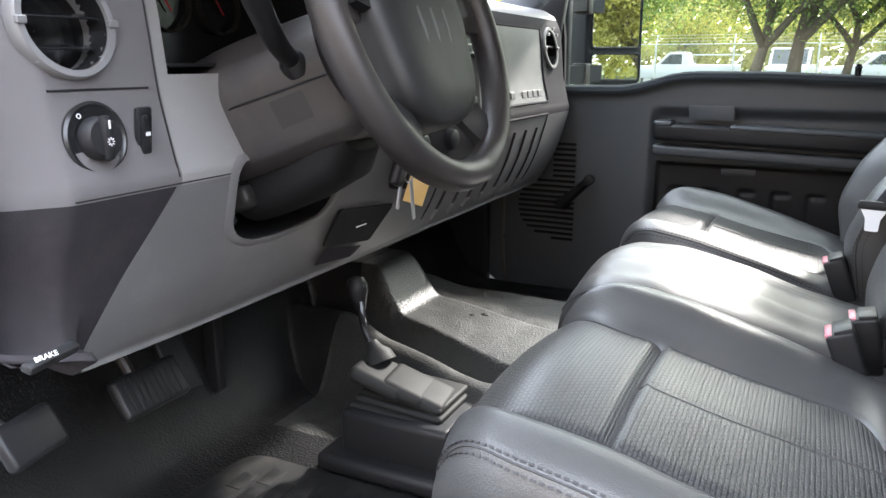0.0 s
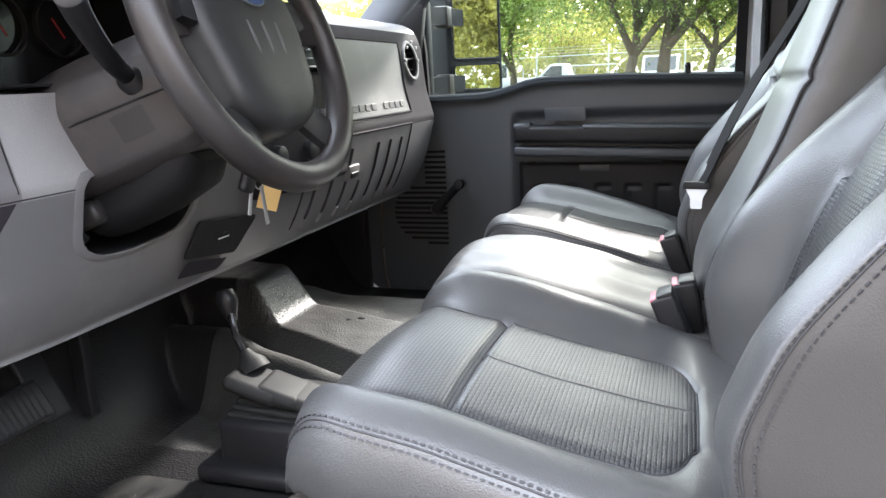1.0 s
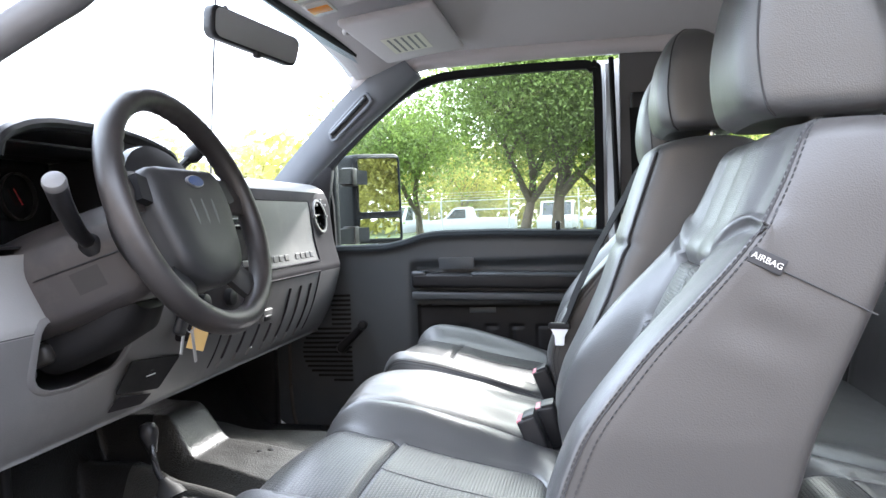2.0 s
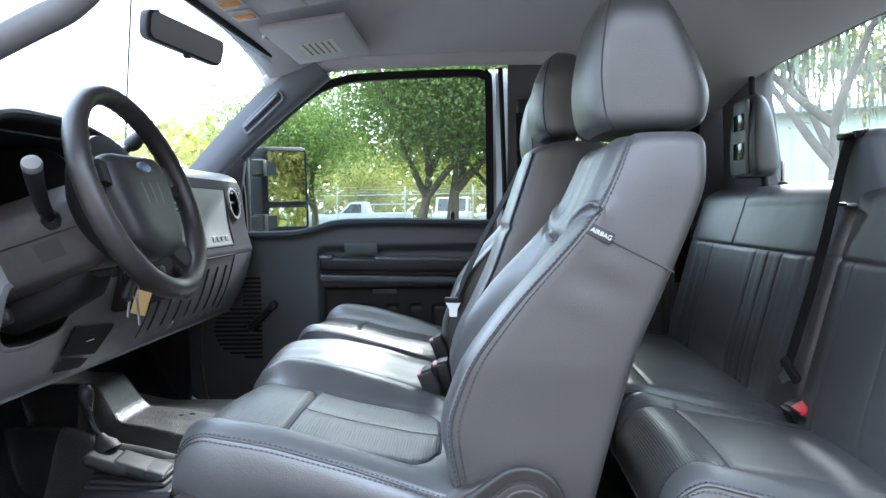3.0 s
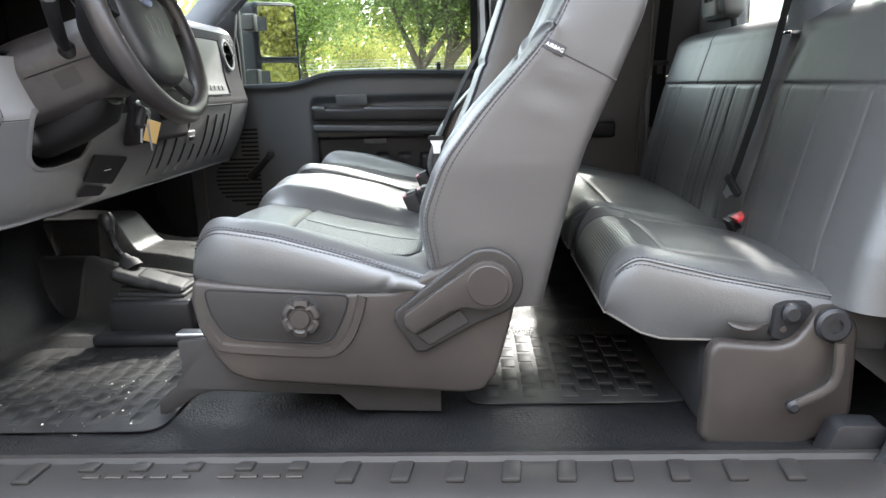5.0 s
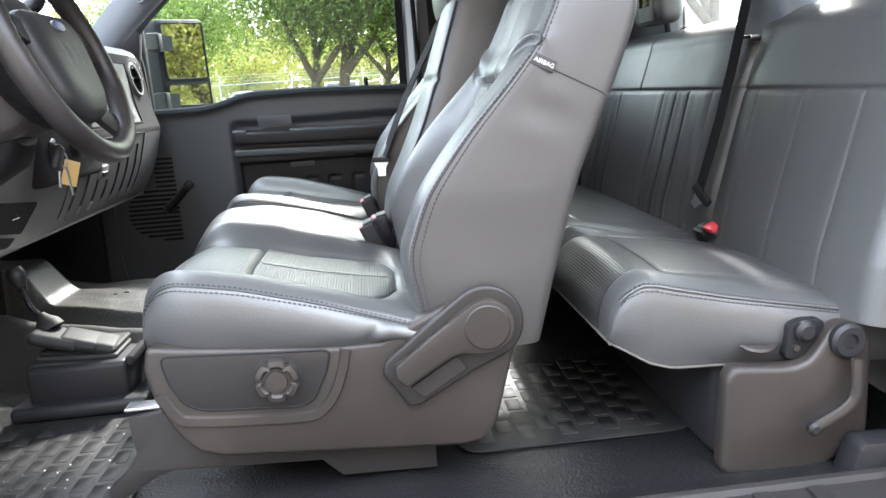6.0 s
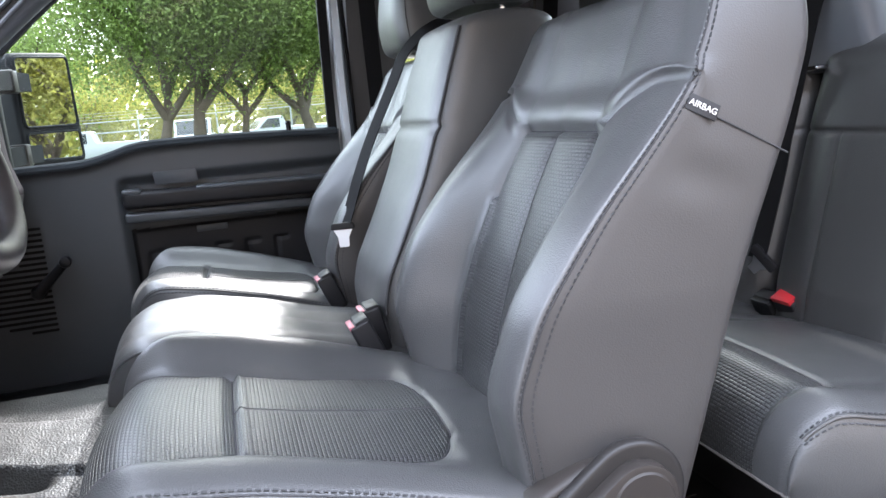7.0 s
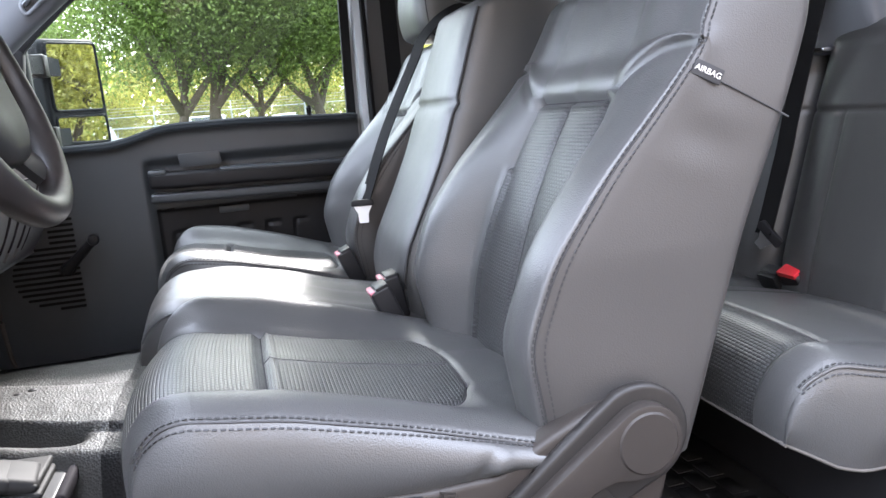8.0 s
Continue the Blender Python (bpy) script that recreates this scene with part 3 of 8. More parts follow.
    part("release_recess", prism(round_poly([(-0.29, 0.545), (-0.175, 0.545), (-0.172, 0.508), (-0.285, 0.508)], 0.008), "y", DOOR_Y - 0.0015, DOOR_Y + 0.004, 0.001), M_DOOR, d, "door release recess")
    part("pocket_label", rbox((0.085, 0.003, 0.018), (-0.155, DOOR_Y + 0.030, 0.372), 0.004, 2), M_DOOR, d, "raised plate in the pocket")
    lk = part("lock_button", lathe([(0.0075, 0), (0.0075, 0.022), (0.009, 0.026), (0.006, 0.033)], (0.092, DOOR_Y + 0.002, 0.618), k=16), M_GLOSSBLACK, d, "black door lock button")
    part("lock_escutcheon", rbox((0.040, 0.022, 0.010), (0.092, DOOR_Y - 0.001, 0.616), 0.003, 2), M_CHROME, lk, "bright lock escutcheon")
    # speaker grille: short horizontal slots in a round field
    g = bmesh.new()
    for i in range(19):
        z = 0.428 - i * 0.0155
        x0, x1 = -0.655, -0.588
        if 0.16 < z < 0.33:
            r = math.sqrt(max(0.0, 0.088 ** 2 - (z - 0.245) ** 2))
            x0 = min(x0, -0.672 - r)
        b = rbox((x1 - x0, 0.006, 0.0075), ((x0 + x1) / 2, DOOR_Y - 0.001, z), 0.002, 1)
        me = bpy.data.meshes.new("slot")
        b.to_mesh(me)
        b.free()
        g.from_mesh(me)
    tagged(part("speaker_grille", g, M_RUBBER, d, "black slots of the speaker grille"), kind="stuff")
    # window crank
    a, b2 = Vector((-0.533, DOOR_Y - 0.042, 0.338)), Vector((-0.618, DOOR_Y - 0.030, 0.258))
    cr = part("crank_arm", tube([a, a.lerp(b2, 0.5) + Vector((0, 0.004, 0)), b2], 0.0135, k=12, n=5, scale=(0.85, 1.15)), M_BLACK, d, "black window crank arm")
    part("crank_knob", lathe([(0.010, 0), (0.014, 0.006), (0.016, 0.022), (0.013, 0.032), (0.004, 0.034)], a + Vector((0, 0.008, 0)), (0, -1, 0), 20), M_BLACK, cr, "black crank knob")
    part("crank_boss", lathe([(0.021, 0), (0.019, 0.02), (0.013, 0.03)], b2 + Vector((0, 0.034, 0)), (0, -1, 0), 20), M_BLACK, cr, "crank boss")
    # rubber weatherstrip up the front edge and round the bottom
    strip = [(-0.649, -0.080), (-0.713, -0.068), (-0.787, -0.012), (-0.805, 0.099), (-0.806, 0.205), (-0.80, 0.40)]
    part("weatherstrip", tube([(x, DOOR_Y - 0.004, z) for x, z in strip], 0.006, k=8, n=6), M_FELT, d, "pale edge of the door weatherstrip")
    # window surround and glass
    win = [(-0.655, 0.585), (-0.657, 0.72), (-0.655, 0.835), (-0.56, 0.93), (-0.405, 1.050), (-0.30, 1.098), (-0.18, 1.114), (0.15, 1.118), (0.205, 1.106), (0.222, 1.07), (0.222, 0.60)]

    def tumble(z):
        return DOOR_Y + 0.045 - 0.10 * ease((z - 0.6) / 0.75)
    path = [Vector((x, tumble(z), z)) for x, z in [(p.x, p.y) for p in smooth_curve([(a, b, 0) for a, b in win], 4)]]
    part("window_frame", sweep(path, [(-0.013, -0.010), (-0.013, 0.010), (0.0, 0.014), (0.013, 0.010), (0.013, -0.010)], up=(0, 1, 0)), M_RUBBER, d, "black window channel")
    gl = bmesh.new()
    gl.faces.new([gl.verts.new((p.x, p.y + 0.012, p.z)) for p in path])
    pane = part("pane", gl, M_GLASS, d, "side window glass", smooth=0)
    pane.visible_shadow = False
    part("quarter_post", rbox((0.12, 0.03, 0.30), (-0.715, DOOR_Y + 0.022, 0.71), 0.006, 2, rot=(0, 8, 0)), M_BLACK, d, "black mirror triangle edge")
    part("outer_skin", rbox((1.14, 0.02, 0.60), (-0.36, DOOR_Y + 0.085, 0.24), 0.005), M_PAINT, d, "white outer door skin")
    return d


door_panel()

# roof rail, centre pillar and rear door of the passenger side
rail = [(-0.52, 2.00, 1.085), (-0.42, 1.995, 1.125), (-0.30, 1.99, 1.148), (0.0, 1.985, 1.155), (0.45, 1.985, 1.15), (0.80, 1.985, 1.09), (1.0, 1.98, 1.02)]
solid("trim_roof_rail", tube(rail, 0.030, k=12, n=5), M_HEAD, "grey roof rail trim over the passenger door", kind="structure")
rail2 = [(x, 2 * YC - y, z) for x, y, z in rail]
solid("trim_roof_rail", tube(rail2, 0.030, k=12, n=5), M_HEAD, "grey roof rail trim over the driver door", kind="structure")
solid("trim_centre_pillar", prism([(0.246, 2.075), (0.262, 2.066), (0.272, 2.12), (0.246, 2.16)], "z", -0.05, 1.12, 0.004), M_PAINT2, "white painted edge of the rear access door", kind="structure")
solid("wall_right_roof_edge", sweep([Vector((x, y + 0.045, z + 0.022)) for x, y, z in rail], [(-0.035, -0.03), (-0.035, 0.03), (0.035, 0.03), (0.035, -0.03)], up=(0, 1, 0)), M_PAINT2, "white painted roof edge over the passenger door", kind="structure", smooth=40)
# added filler: keeps sun from leaking in between window and rear door
solid("wall_right_filler", prism([(0.222, 2.135), (0.30, 2.135), (0.30, 2.165), (0.222, 2.165)], "z", -0.05, 1.14, 0.003), M_PAINT2, "white painted filler behind the seal, added to block leaking sun", kind="structure")
solid("door_seal", tube([(0.272, 2.052, 0.0), (0.272, 2.052, 0.6), (0.266, 2.03, 0.9), (0.26, 2.0, 1.12)], 0.008, k=8, n=5), M_RUBBER, "black door seal on the centre pillar", kind="structure")


def rear_door():
    d = thing("door_2", "dark plastic rear access door panel with small window", "door", (0.6, DOOR_Y + 0.02, -0.05), kind="structure")

    def tumble(z):
        return DOOR_Y + 0.02 - 0.10 * ease((z - 0.6) / 0.75)

    def slab(outer, hole, thick, lift=0.0):
        bm = bmesh.new()
        keep = []
        for dy in (-thick / 2, thick / 2):
            A = [bm.verts.new((x, tumble(z) + dy - lift, z)) for x, z in outer]
            B = [bm.verts.new((x, tumble(z) + dy - lift, z)) for x, z in hole]
            ed = [bm.edges.new((r[i], r[(i + 1) % len(r)])) for r in (A, B) for i in range(len(r))]
            bmesh.ops.triangle_fill(bm, edges=ed, use_beauty=True)
            keep.append((A, B))
        for r0, r1 in zip(keep[0], keep[1]):
            for i in range(len(r0)):
                k = (i + 1) % len(r0)
                bm.faces.new((r0[i], r0[k], r1[k], r1[i]))
        return bm
    zs = list(np.linspace(0.56, 1.14, 8))
    outer = [(0.285, -0.05), (0.846, -0.05), (0.846, 0.40)] + [(0.846, z) for z in zs] + [(0.285, z) for z in zs[::-1]] + [(0.285, 0.40)]
    hole = round_poly([(0.43, 0.655), (0.745, 0.655), (0.745, 1.06), (0.43, 1.06)], 0.055, 6)
    part("panel", slab(outer, hole, 0.05), M_CPILLAR, d, "dark moulded panel round the window", smooth=25)
    rim = [Vector((x, tumble(z) - 0.026, z)) for x, z in round_poly([(0.424, 0.648), (0.752, 0.648), (0.752, 1.066), (0.424, 1.066)], 0.06, 6)]
    part("window_seal", sweep(rim, ring_section(0.008, 8), closed=True, up=(0, 1, 0)), M_RUBBER, d, "black window seal")
    part("reveal", slab([(0.40, 0.60), (0.79, 0.60), (0.79, 1.12), (0.40, 1.12)], round_poly([(0.45, 0.675), (0.725, 0.675), (0.725, 1.045), (0.45, 1.045)], 0.05, 6), 0.012, -0.035), M_PAINT2, d, "white painted window reveal", smooth=25)
    part("armrest", rbox((0.38, 0.05, 0.055), (0.535, DOOR_Y - 0.012, 0.395), 0.012, 3), M_BLACK, d, "dark armrest bar")
    part("armrest_cap", rbox((0.37, 0.036, 0.012), (0.535, DOOR_Y - 0.016, 0.428), 0.005, 3), M_DOOR, d, "grey ledge")
    strip = smooth_curve([(0.803, 2.068, -0.02), (0.805, 2.068, 0.36), (0.815, 2.066, 0.48), (0.835, 2.055, 0.62), (0.842, 2.03, 0.85), (0.842, 2.0, 1.10)], 6)
    part("weatherstrip", sweep(strip, ring_section(0.0042, 8), up=(0, 1, 0)), M_FELT, d, "pale edge of the weatherstrip")
    g = bmesh.new()
    g.faces.new([g.verts.new((x, tumble(z), z)) for x, z in hole])
    p = part("pane", g, M_GLASS, d, "rear side glass", smooth=0)
    p.visible_shadow = False
    return d


rear_door()
solid("wall_right_lower", rbox((0.23, 0.05, 0.63), (0.95, DOOR_Y + 0.005, 0.262), 0.01), M_CPILLAR, "dark trim of the rear corner", kind="structure")
solid("wall_right_upper", sweep([Vector((0.955, DOOR_Y + 0.005 - 0.10 * ease((z - 0.6) / 0.75), z)) for z in np.linspace(0.578, 1.13, 8)], [(-0.112, -0.025), (-0.112, 0.025), (0.112, 0.025), (0.112, -0.025)], up=(0, -1, 0)), M_CPILLAR, "dark upper trim of the rear corner", kind="structure", smooth=20)


def rear_shoulder_belt():
    b = thing("rear_shoulder_belt", "black shoulder belt hanging on the rear corner pillar", "seat belt", (0.88, 2.03, 0.5), "shoulder belts")
    strap = [(-0.023, -0.001), (-0.023, 0.001), (0.023, 0.001), (0.023, -0.001)]
    part("webbing", sweep(smooth_curve([(0.885, 1.985, 0.985), (0.875, 2.01, 0.80), (0.868, 2.04, 0.64), (0.86, 2.05, 0.40)], 5), strap, up=(0, -1, 0)), M_BELT, b, "black webbing")
    part("loop", tube([(0.858, 1.975, 0.99), (0.868, 1.968, 1.01), (0.90, 1.968, 1.01), (0.912, 1.975, 0.99), (0.885, 1.975, 0.982)], 0.006, k=8, n=4, closed=True), M_CPILLAR, b, "plastic belt loop")
    part("bolt_cover", lathe([(0.018, 0), (0.018, 0.012), (0.012, 0.016)], (0.885, 1.995, 1.03), (0, -1, 0.1), 18), M_BLACK, b, "black bolt cover")
    tg = part("tongue_cover", rbox((0.056, 0.008, 0.016), (0.868, 2.032, 0.622), 0.003, 2), M_BLACK, b, "black tongue cover")
    part("tongue", rbox((0.018, 0.002, 0.03), (0.866, 2.033, 0.60), 0.0008, 1), M_TRIM, tg, "steel tongue")


rear_shoulder_belt()


def shoulder_belt():
    b = thing("shoulder_belt", "black shoulder belt hanging from the passenger pillar", "seat belt", (0.30, 2.04, 0.0), "shoulder belts")
    part("anchor", rbox((0.045, 0.03, 0.07), (0.335, 2.0, 0.98), 0.008), M_BLACK, b, "black belt guide")
    part("webbing", sweep([(0.33, 1.985, 0.97), (0.335, 1.99, 0.6), (0.34, 2.03, 0.05)], [(-0.022, -0.001), (-0.022, 0.001), (0.022, 0.001), (0.022, -0.001)], up=(0, -1, 0)), M_BELT, b, "black webbing")
    # the strap across the passenger backrest to its tongue
    part("strap", sweep(smooth_curve([(0.42, 1.50, 0.80), (0.36, 1.50, 0.815), (0.300, 1.50, 0.77), (0.266, 1.490, 0.712), (0.186, 1.462, 0.572), (0.130, 1.432, 0.452), (0.120, 1.426, 0.430)], 8),
                        [(-0.023, -0.001), (-0.023, 0.001), (0.023, 0.001), (0.023, -0.001)], up=(-0.95, -0.28, 0.32)), M_BELT, b, "black strap across the seat")
    m = basis((0.112, 1.418, 0.408), (0.95, -0.2, 0.0), (0.25, 0.0, 0.97))
    t1 = prism(round_poly([(-0.025, 0.012), (0.025, 0.012), (0.023, 0.026), (-0.023, 0.026)], 0.005), "z", -0.005, 0.005, 0.002)
    t2 = prism(round_poly([(-0.020, 0.013), (0.020, 0.013), (0.011, -0.004), (0.010, -0.024), (-0.010, -0.024), (-0.011, -0.004)], 0.003), "z", -0.001, 0.001)
    for bm in (t1, t2):
        bmesh.ops.transform(bm, matrix=m, verts=bm.verts)
    tg = part("tongue_cover", t1, M_BLACK, b, "black tongue cover")
    part("tongue", t2, M_TONGUE, tg, "steel tongue, reflected sky put into its pale colour")


shoulder_belt()

# ---- driver side opening ----
def scuff_plate():
    s = thing("scuff_plate", "black ribbed plastic sill plate along the driver door opening", "sill plate", (0, 0.34, -0.02))
    prof = [(0.250, -0.05), (0.262, -0.022), (0.300, -0.006), (0.318, 0.003), (0.388, 0.006), (0.393, 0.0135), (0.402, 0.015), (0.409, 0.009), (0.41, -0.02)]
    part("plate", prism(prof, "x", -0.95, 0.86, 0.002), M_CREASE_DARK, s, "black sill plate")
    ribs = []
    for ylo, yhi in ((0.330, 0.386), (0.364, 0.388)):
        base = rbox((0.028, yhi - ylo, 0.009), (0, 0.5 * (ylo + yhi), 0.0065), 0.0035, 2)
        for v in base.verts:
            v.co.x += (v.co.y - 0.35) * 0.10
        me = as_mesh("rib", base, 35)
        me.materials.append(M_CREASE_DARK)
        ribs.append(me)
    x = -0.879
    while x < 0.72:
        ob = new("rib", ribs[1 if -0.40 < x < -0.04 else 0])
        ob.location = (x, 0, 0)
        ob.parent = s
        ob.matrix_parent_inverse = Matrix.Translation((0, -0.34, 0.02))
        x += 0.0815
    # model badge as plain raised bars
    for i in range(10):
        if i != 5:
            part("badge_bar", rbox((0.026, 0.010, 0.004), (-0.372 + i * 0.0345, 0.350, 0.0055), 0.0012, 1), M_TRIM, s, "raised plain bar of the sill badge")


scuff_plate()
solid("rocker", rbox((1.95, 0.16, 0.16), (-0.05, 0.30, -0.105), 0.02, 3), M_PAINT, "white painted rocker panel under the sill", kind="structure")


def rear_jamb():
    """White body edge behind the driver opening with its black seal."""
    line = [(0.70, -0.03), (0.80, -0.01), (0.835, 0.06), (0.848, 0.20), (0.858, 0.45), (0.868, 0.70), (0.862, 0.92), (0.80, 1.08), (0.60, 1.14), (0.0, 1.16), (-0.34, 1.14), (-0.55, 1.0), (-0.80, 0.78)]

    def yy(z):
        return 0.385 + 0.11 * ease((z - 0.55) / 0.75)
    p = smooth_curve([(x, yy(z), z) for x, z in line], 6)
    solid("opening_seal", sweep(p, ring_section(0.012, 10), up=(0, 1, 0)), M_RUBBER, "black rubber seal round the driver opening", kind="structure")
    p2 = [Vector((v.x + 0.035, v.y - 0.02, v.z + 0.0)) for v in p if v.x > 0.45 and v.z < 1.1]
    solid("wall_left_rear", sweep(p2, [(-0.06, -0.02), (-0.06, 0.02), (0.02, 0.03), (0.02, -0.03)], up=(0, 1, 0)), M_PAINT, "white painted body edge behind the driver opening", kind="structure", smooth=40)
    solid("wall_left_corner", prism([(0.86, -0.1), (1.08, -0.1), (1.08, 0.75), (1.0, 1.15), (0.86, 1.1)], "y", 0.37, 0.42, 0.004), M_CPILLAR, "dark rear corner trim on the driver side", kind="structure")
    roofp = [Vector((v.x, v.y + 0.01, v.z + 0.03)) for v in p if v.z > 1.0]
    solid("wall_left_roof_edge", sweep(roofp, [(-0.03, -0.03), (-0.03, 0.03), (0.03, 0.03), (0.03, -0.03)], up=(0, 1, 0)), M_PAINT, "white painted roof edge over the driver opening", kind="structure", smooth=40)


rear_jamb()
solid("cowl_side_left", rbox((0.40, 0.04, 0.60), (-1.0, 0.42, 0.22), 0.01), M_BLACK, "black kick panel beside the pedals", kind="structure")
solid("cowl_side_right", rbox((0.30, 0.04, 0.78), (-1.0, 2.09, 0.30), 0.01), M_BLACK, "black kick panel beside the passenger footwell", kind="structure")
solid("hood", rbox((1.3, 1.7, 0.05), (-1.85, YC, 0.66), 0.02, rot=(0, 3, 0)), M_PAINT, "white painted bonnet ahead of the windscreen", kind="structure")


def open_door(x, y, turn, wide, label, high):
    """An opened door leaf on the driver side."""
    d = thing("door_leaf", label, "door", (x, y, -0.1), "opened driver side doors")
    m = pose(x, y, 0, 0, 0, turn)
    for nm, bm, mt in (("inner_panel", rbox((wide, 0.05, 0.70), (wide / 2, 0.03, 0.28), 0.01), M_DOOR), ("outer_skin", rbox((wide, 0.02, 0.74), (wide / 2, 0.07, 0.26), 0.006), M_PAINT),
                       ("window_frame", tube([(0.02, 0.05, 0.62), (0.05, 0.05, high), (wide - 0.05, 0.05, high), (wide - 0.02, 0.05, 0.62)], 0.022, k=8, n=1), M_RUBBER)):
        bmesh.ops.transform(bm, matrix=m, verts=bm.verts)
        part(nm, bm, mt, d)


open_door(-0.98, 0.33, -84, 1.10, "charcoal lined front door swung wide open", 1.08)
open_door(0.98, 0.33, -42, 0.56, "dark lined rear access door swung wide open", 1.08)


# ---- front seats ----
EDGE_X = [(0.15, 0.165), (0.277, 0.146), (0.353, 0.132), (0.444, 0.166), (0.53, 0.232), (0.588, 0.287), (0.645, 0.337), (0.70, 0.366), (0.745, 0.385), (0.78, 0.40)]
REAR_X = [(0.15, 0.315), (0.19, 0.325), (0.318, 0.355), (0.453, 0.392), (0.565, 0.442), (0.685, 0.494), (0.745, 0.497), (0.78, 0.497)]
MID_X = [(0.15, 0.19), (0.25, 0.19), (0.35, 0.205), (0.444, 0.235), (0.53, 0.272), (0.588, 0.303), (0.645, 0.335), (0.70, 0.358), (0.745, 0.378), (0.78, 0.39)]
CREST = [(0.15, 0.012), (0.35, 0.016), (0.5, 0.016), (0.6, 0.010), (0.68, 0.003), (0.78, 0.0)]
HALF = [(0.15, 0.235), (0.3, 0.25), (0.45, 0.258), (0.6, 0.252), (0.70, 0.238), (0.76, 0.222)]
INS_HALF = [(0.15, 0.14), (0.4, 0.135), (0.6, 0.105), (0.78, 0.105)]
BACK_TOP = 0.762
EDGE_X, REAR_X, MID_X, CREST, HALF, INS_HALF = (soften(t) for t in (EDGE_X, REAR_X, MID_X, CREST, HALF, INS_HALF))


def backrest_grid(yc, crease=True):
    zs = [0.20 + (0.738 - 0.20) * i / 72 for i in range(73)]
    tops = [(0.738 + (BACK_TOP - 0.738) * math.sin(a), 1 - math.cos(a)) for a in np.linspace(0.12, math.pi / 2, 10)]
    levels = [(z, 0.0) for z in zs] + tops
    k_ins = min(range(73), key=lambda i: abs(zs[i] - 0.606))
    P, seams = [], {}
    for k, (z, close) in enumerate(levels):
        rows = []
        bump = max(0.0, 1 - abs(k - k_ins) / 9.0)
        half, ins = lerp_table(HALF, z), lerp_table(INS_HALF, z)
        pts = []   # (y offset, kind) from the rear centre round the outer side to the front centre
        for i in range(7):
            pts.append(("r", i / 6))
        for i in range(1, 4):
            pts.append(("c", i / 4))
        for i in range(14):
            pts.append(("s", i / 13))
        for i in range(1, 7):
            pts.append(("f", i / 6))
        for i in range(1, 11):
            pts.append(("g", i / 10))
        for i in range(1, 15):
            pts.append(("h", i / 14))
        half_row = []
        for kind, t in pts:
            zz = z
            if kind in "fgs":
                e = {"f": 1.0, "g": 1 - ease(t), "s": 0.0}[kind]
                if kind == "f":
                    e = 1.0
                zz = z + 0.055 * bump * e
                if kind == "s" and t > 0.6:
                    zz = z + 0.055 * bump * ease((t - 0.6) / 0.4)
            zq = min(zz, 0.76)
            xe, xr, xm, cr = lerp_table(EDGE_X, zq), lerp_table(REAR_X, zq), lerp_table(MID_X, zq), lerp_table(CREST, zq)
            hw = half
            if kind == "r":
                x, y = xr + 0.004 * (1 - t * t), (hw - 0.022) * t
            elif kind == "c":
                a = t * math.pi / 2
                x, y = xr - 0.02 + 0.02 * math.cos(a), hw - 0.022 + 0.022 * math.sin(a)
            elif kind == "s":
                x = (xr - 0.02) * (1 - t) + xe * t
                y = hw + 0.010 * math.sin(math.pi * t) * (0.6 + 0.4 * math.sin(z * 9)) - 0.004 * t
                u = z - (0.555 - 0.55 * (x - 0.40))
                y += (0.0012 * math.exp(-(u / 0.016) ** 2) - 0.002 * math.exp(-((u + 0.034) / 0.02) ** 2) + 0.0015 * math.exp(-((u + 0.075) / 0.02) ** 2)) * math.sin(math.pi * t) ** 2
                y += 0.0018 * math.sin(24 * z + 9 * x) * math.sin(math.pi * t) * (0.4 if z > 0.45 else 1.0)
            elif kind == "f":
                a = t * math.pi / 2
                x, y = xe - cr * math.sin(a), hw - 0.004 - 0.045 * (1 - math.cos(a))
            elif kind == "g":
                e = ease(t)
                x, y = (xe - cr) * (1 - e) + xm * e, (hw - 0.049) * (1 - t) + ins * t
                x -= 0.010 * math.sin(math.pi * t)
            else:
                x, y = xm - 0.004 * math.sin(math.pi * min(1, t * 1.0)), ins * (1 - t)
            if close:
                cx = 0.5 * (xe + xr)
                x = cx + (x - cx) * (1 - 0.28 * close)
                y *= 1 - 0.10 * close
            half_row.append([x, y, zz])
        full = [[x, yc - y, zz] for x, y, zz in half_row] + [[x, yc + y, zz] for x, y, zz in half_row[-2::-1]]
        P.append(full)
    P = np.array(P)
    n_half = 7 + 3 + 14 + 6 + 10 + 14
    iE, iG, iH = 7 + 3 + 13, 7 + 3 + 14 + 6 + 9, n_half - 1
    nv = P.shape[1]
    # sewn seams: the skin sinks a little along them
    du, dv = np.gradient(P, axis=0), np.gradient(P, axis=1)
    nrm = np.cross(du, dv)
    nrm /= np.linalg.norm(nrm, axis=2, keepdims=True) + 1e-9
    c = P.mean(axis=1, keepdims=True)
    flip = np.sign(np.sum(nrm * (P - c), axis=2, keepdims=True))
    nrm = nrm * flip
    sink = np.zeros(P.shape[:2])
    for j in (iE, nv - 1 - iE):
        sink[:, j] += 0.0028
    for j in (iG, nv - 1 - iG):
        sink[:k_ins + 1, j] += 0.006
    sink[:k_ins, iH] += 0.0035
    sink[k_ins, iE:nv - iE] += 0.008
    for k, d in ((1, -0.001), (2, -0.004), (3, -0.005), (4, -0.004), (5, -0.0025), (6, -0.001)):
        sink[k_ins + k, iE + 4:nv - iE - 4] += d
    Q = P - nrm * sink[..., None]
    return Q, nrm, dict(iE=iE, iG=iG, iH=iH, k=k_ins, nv=nv)


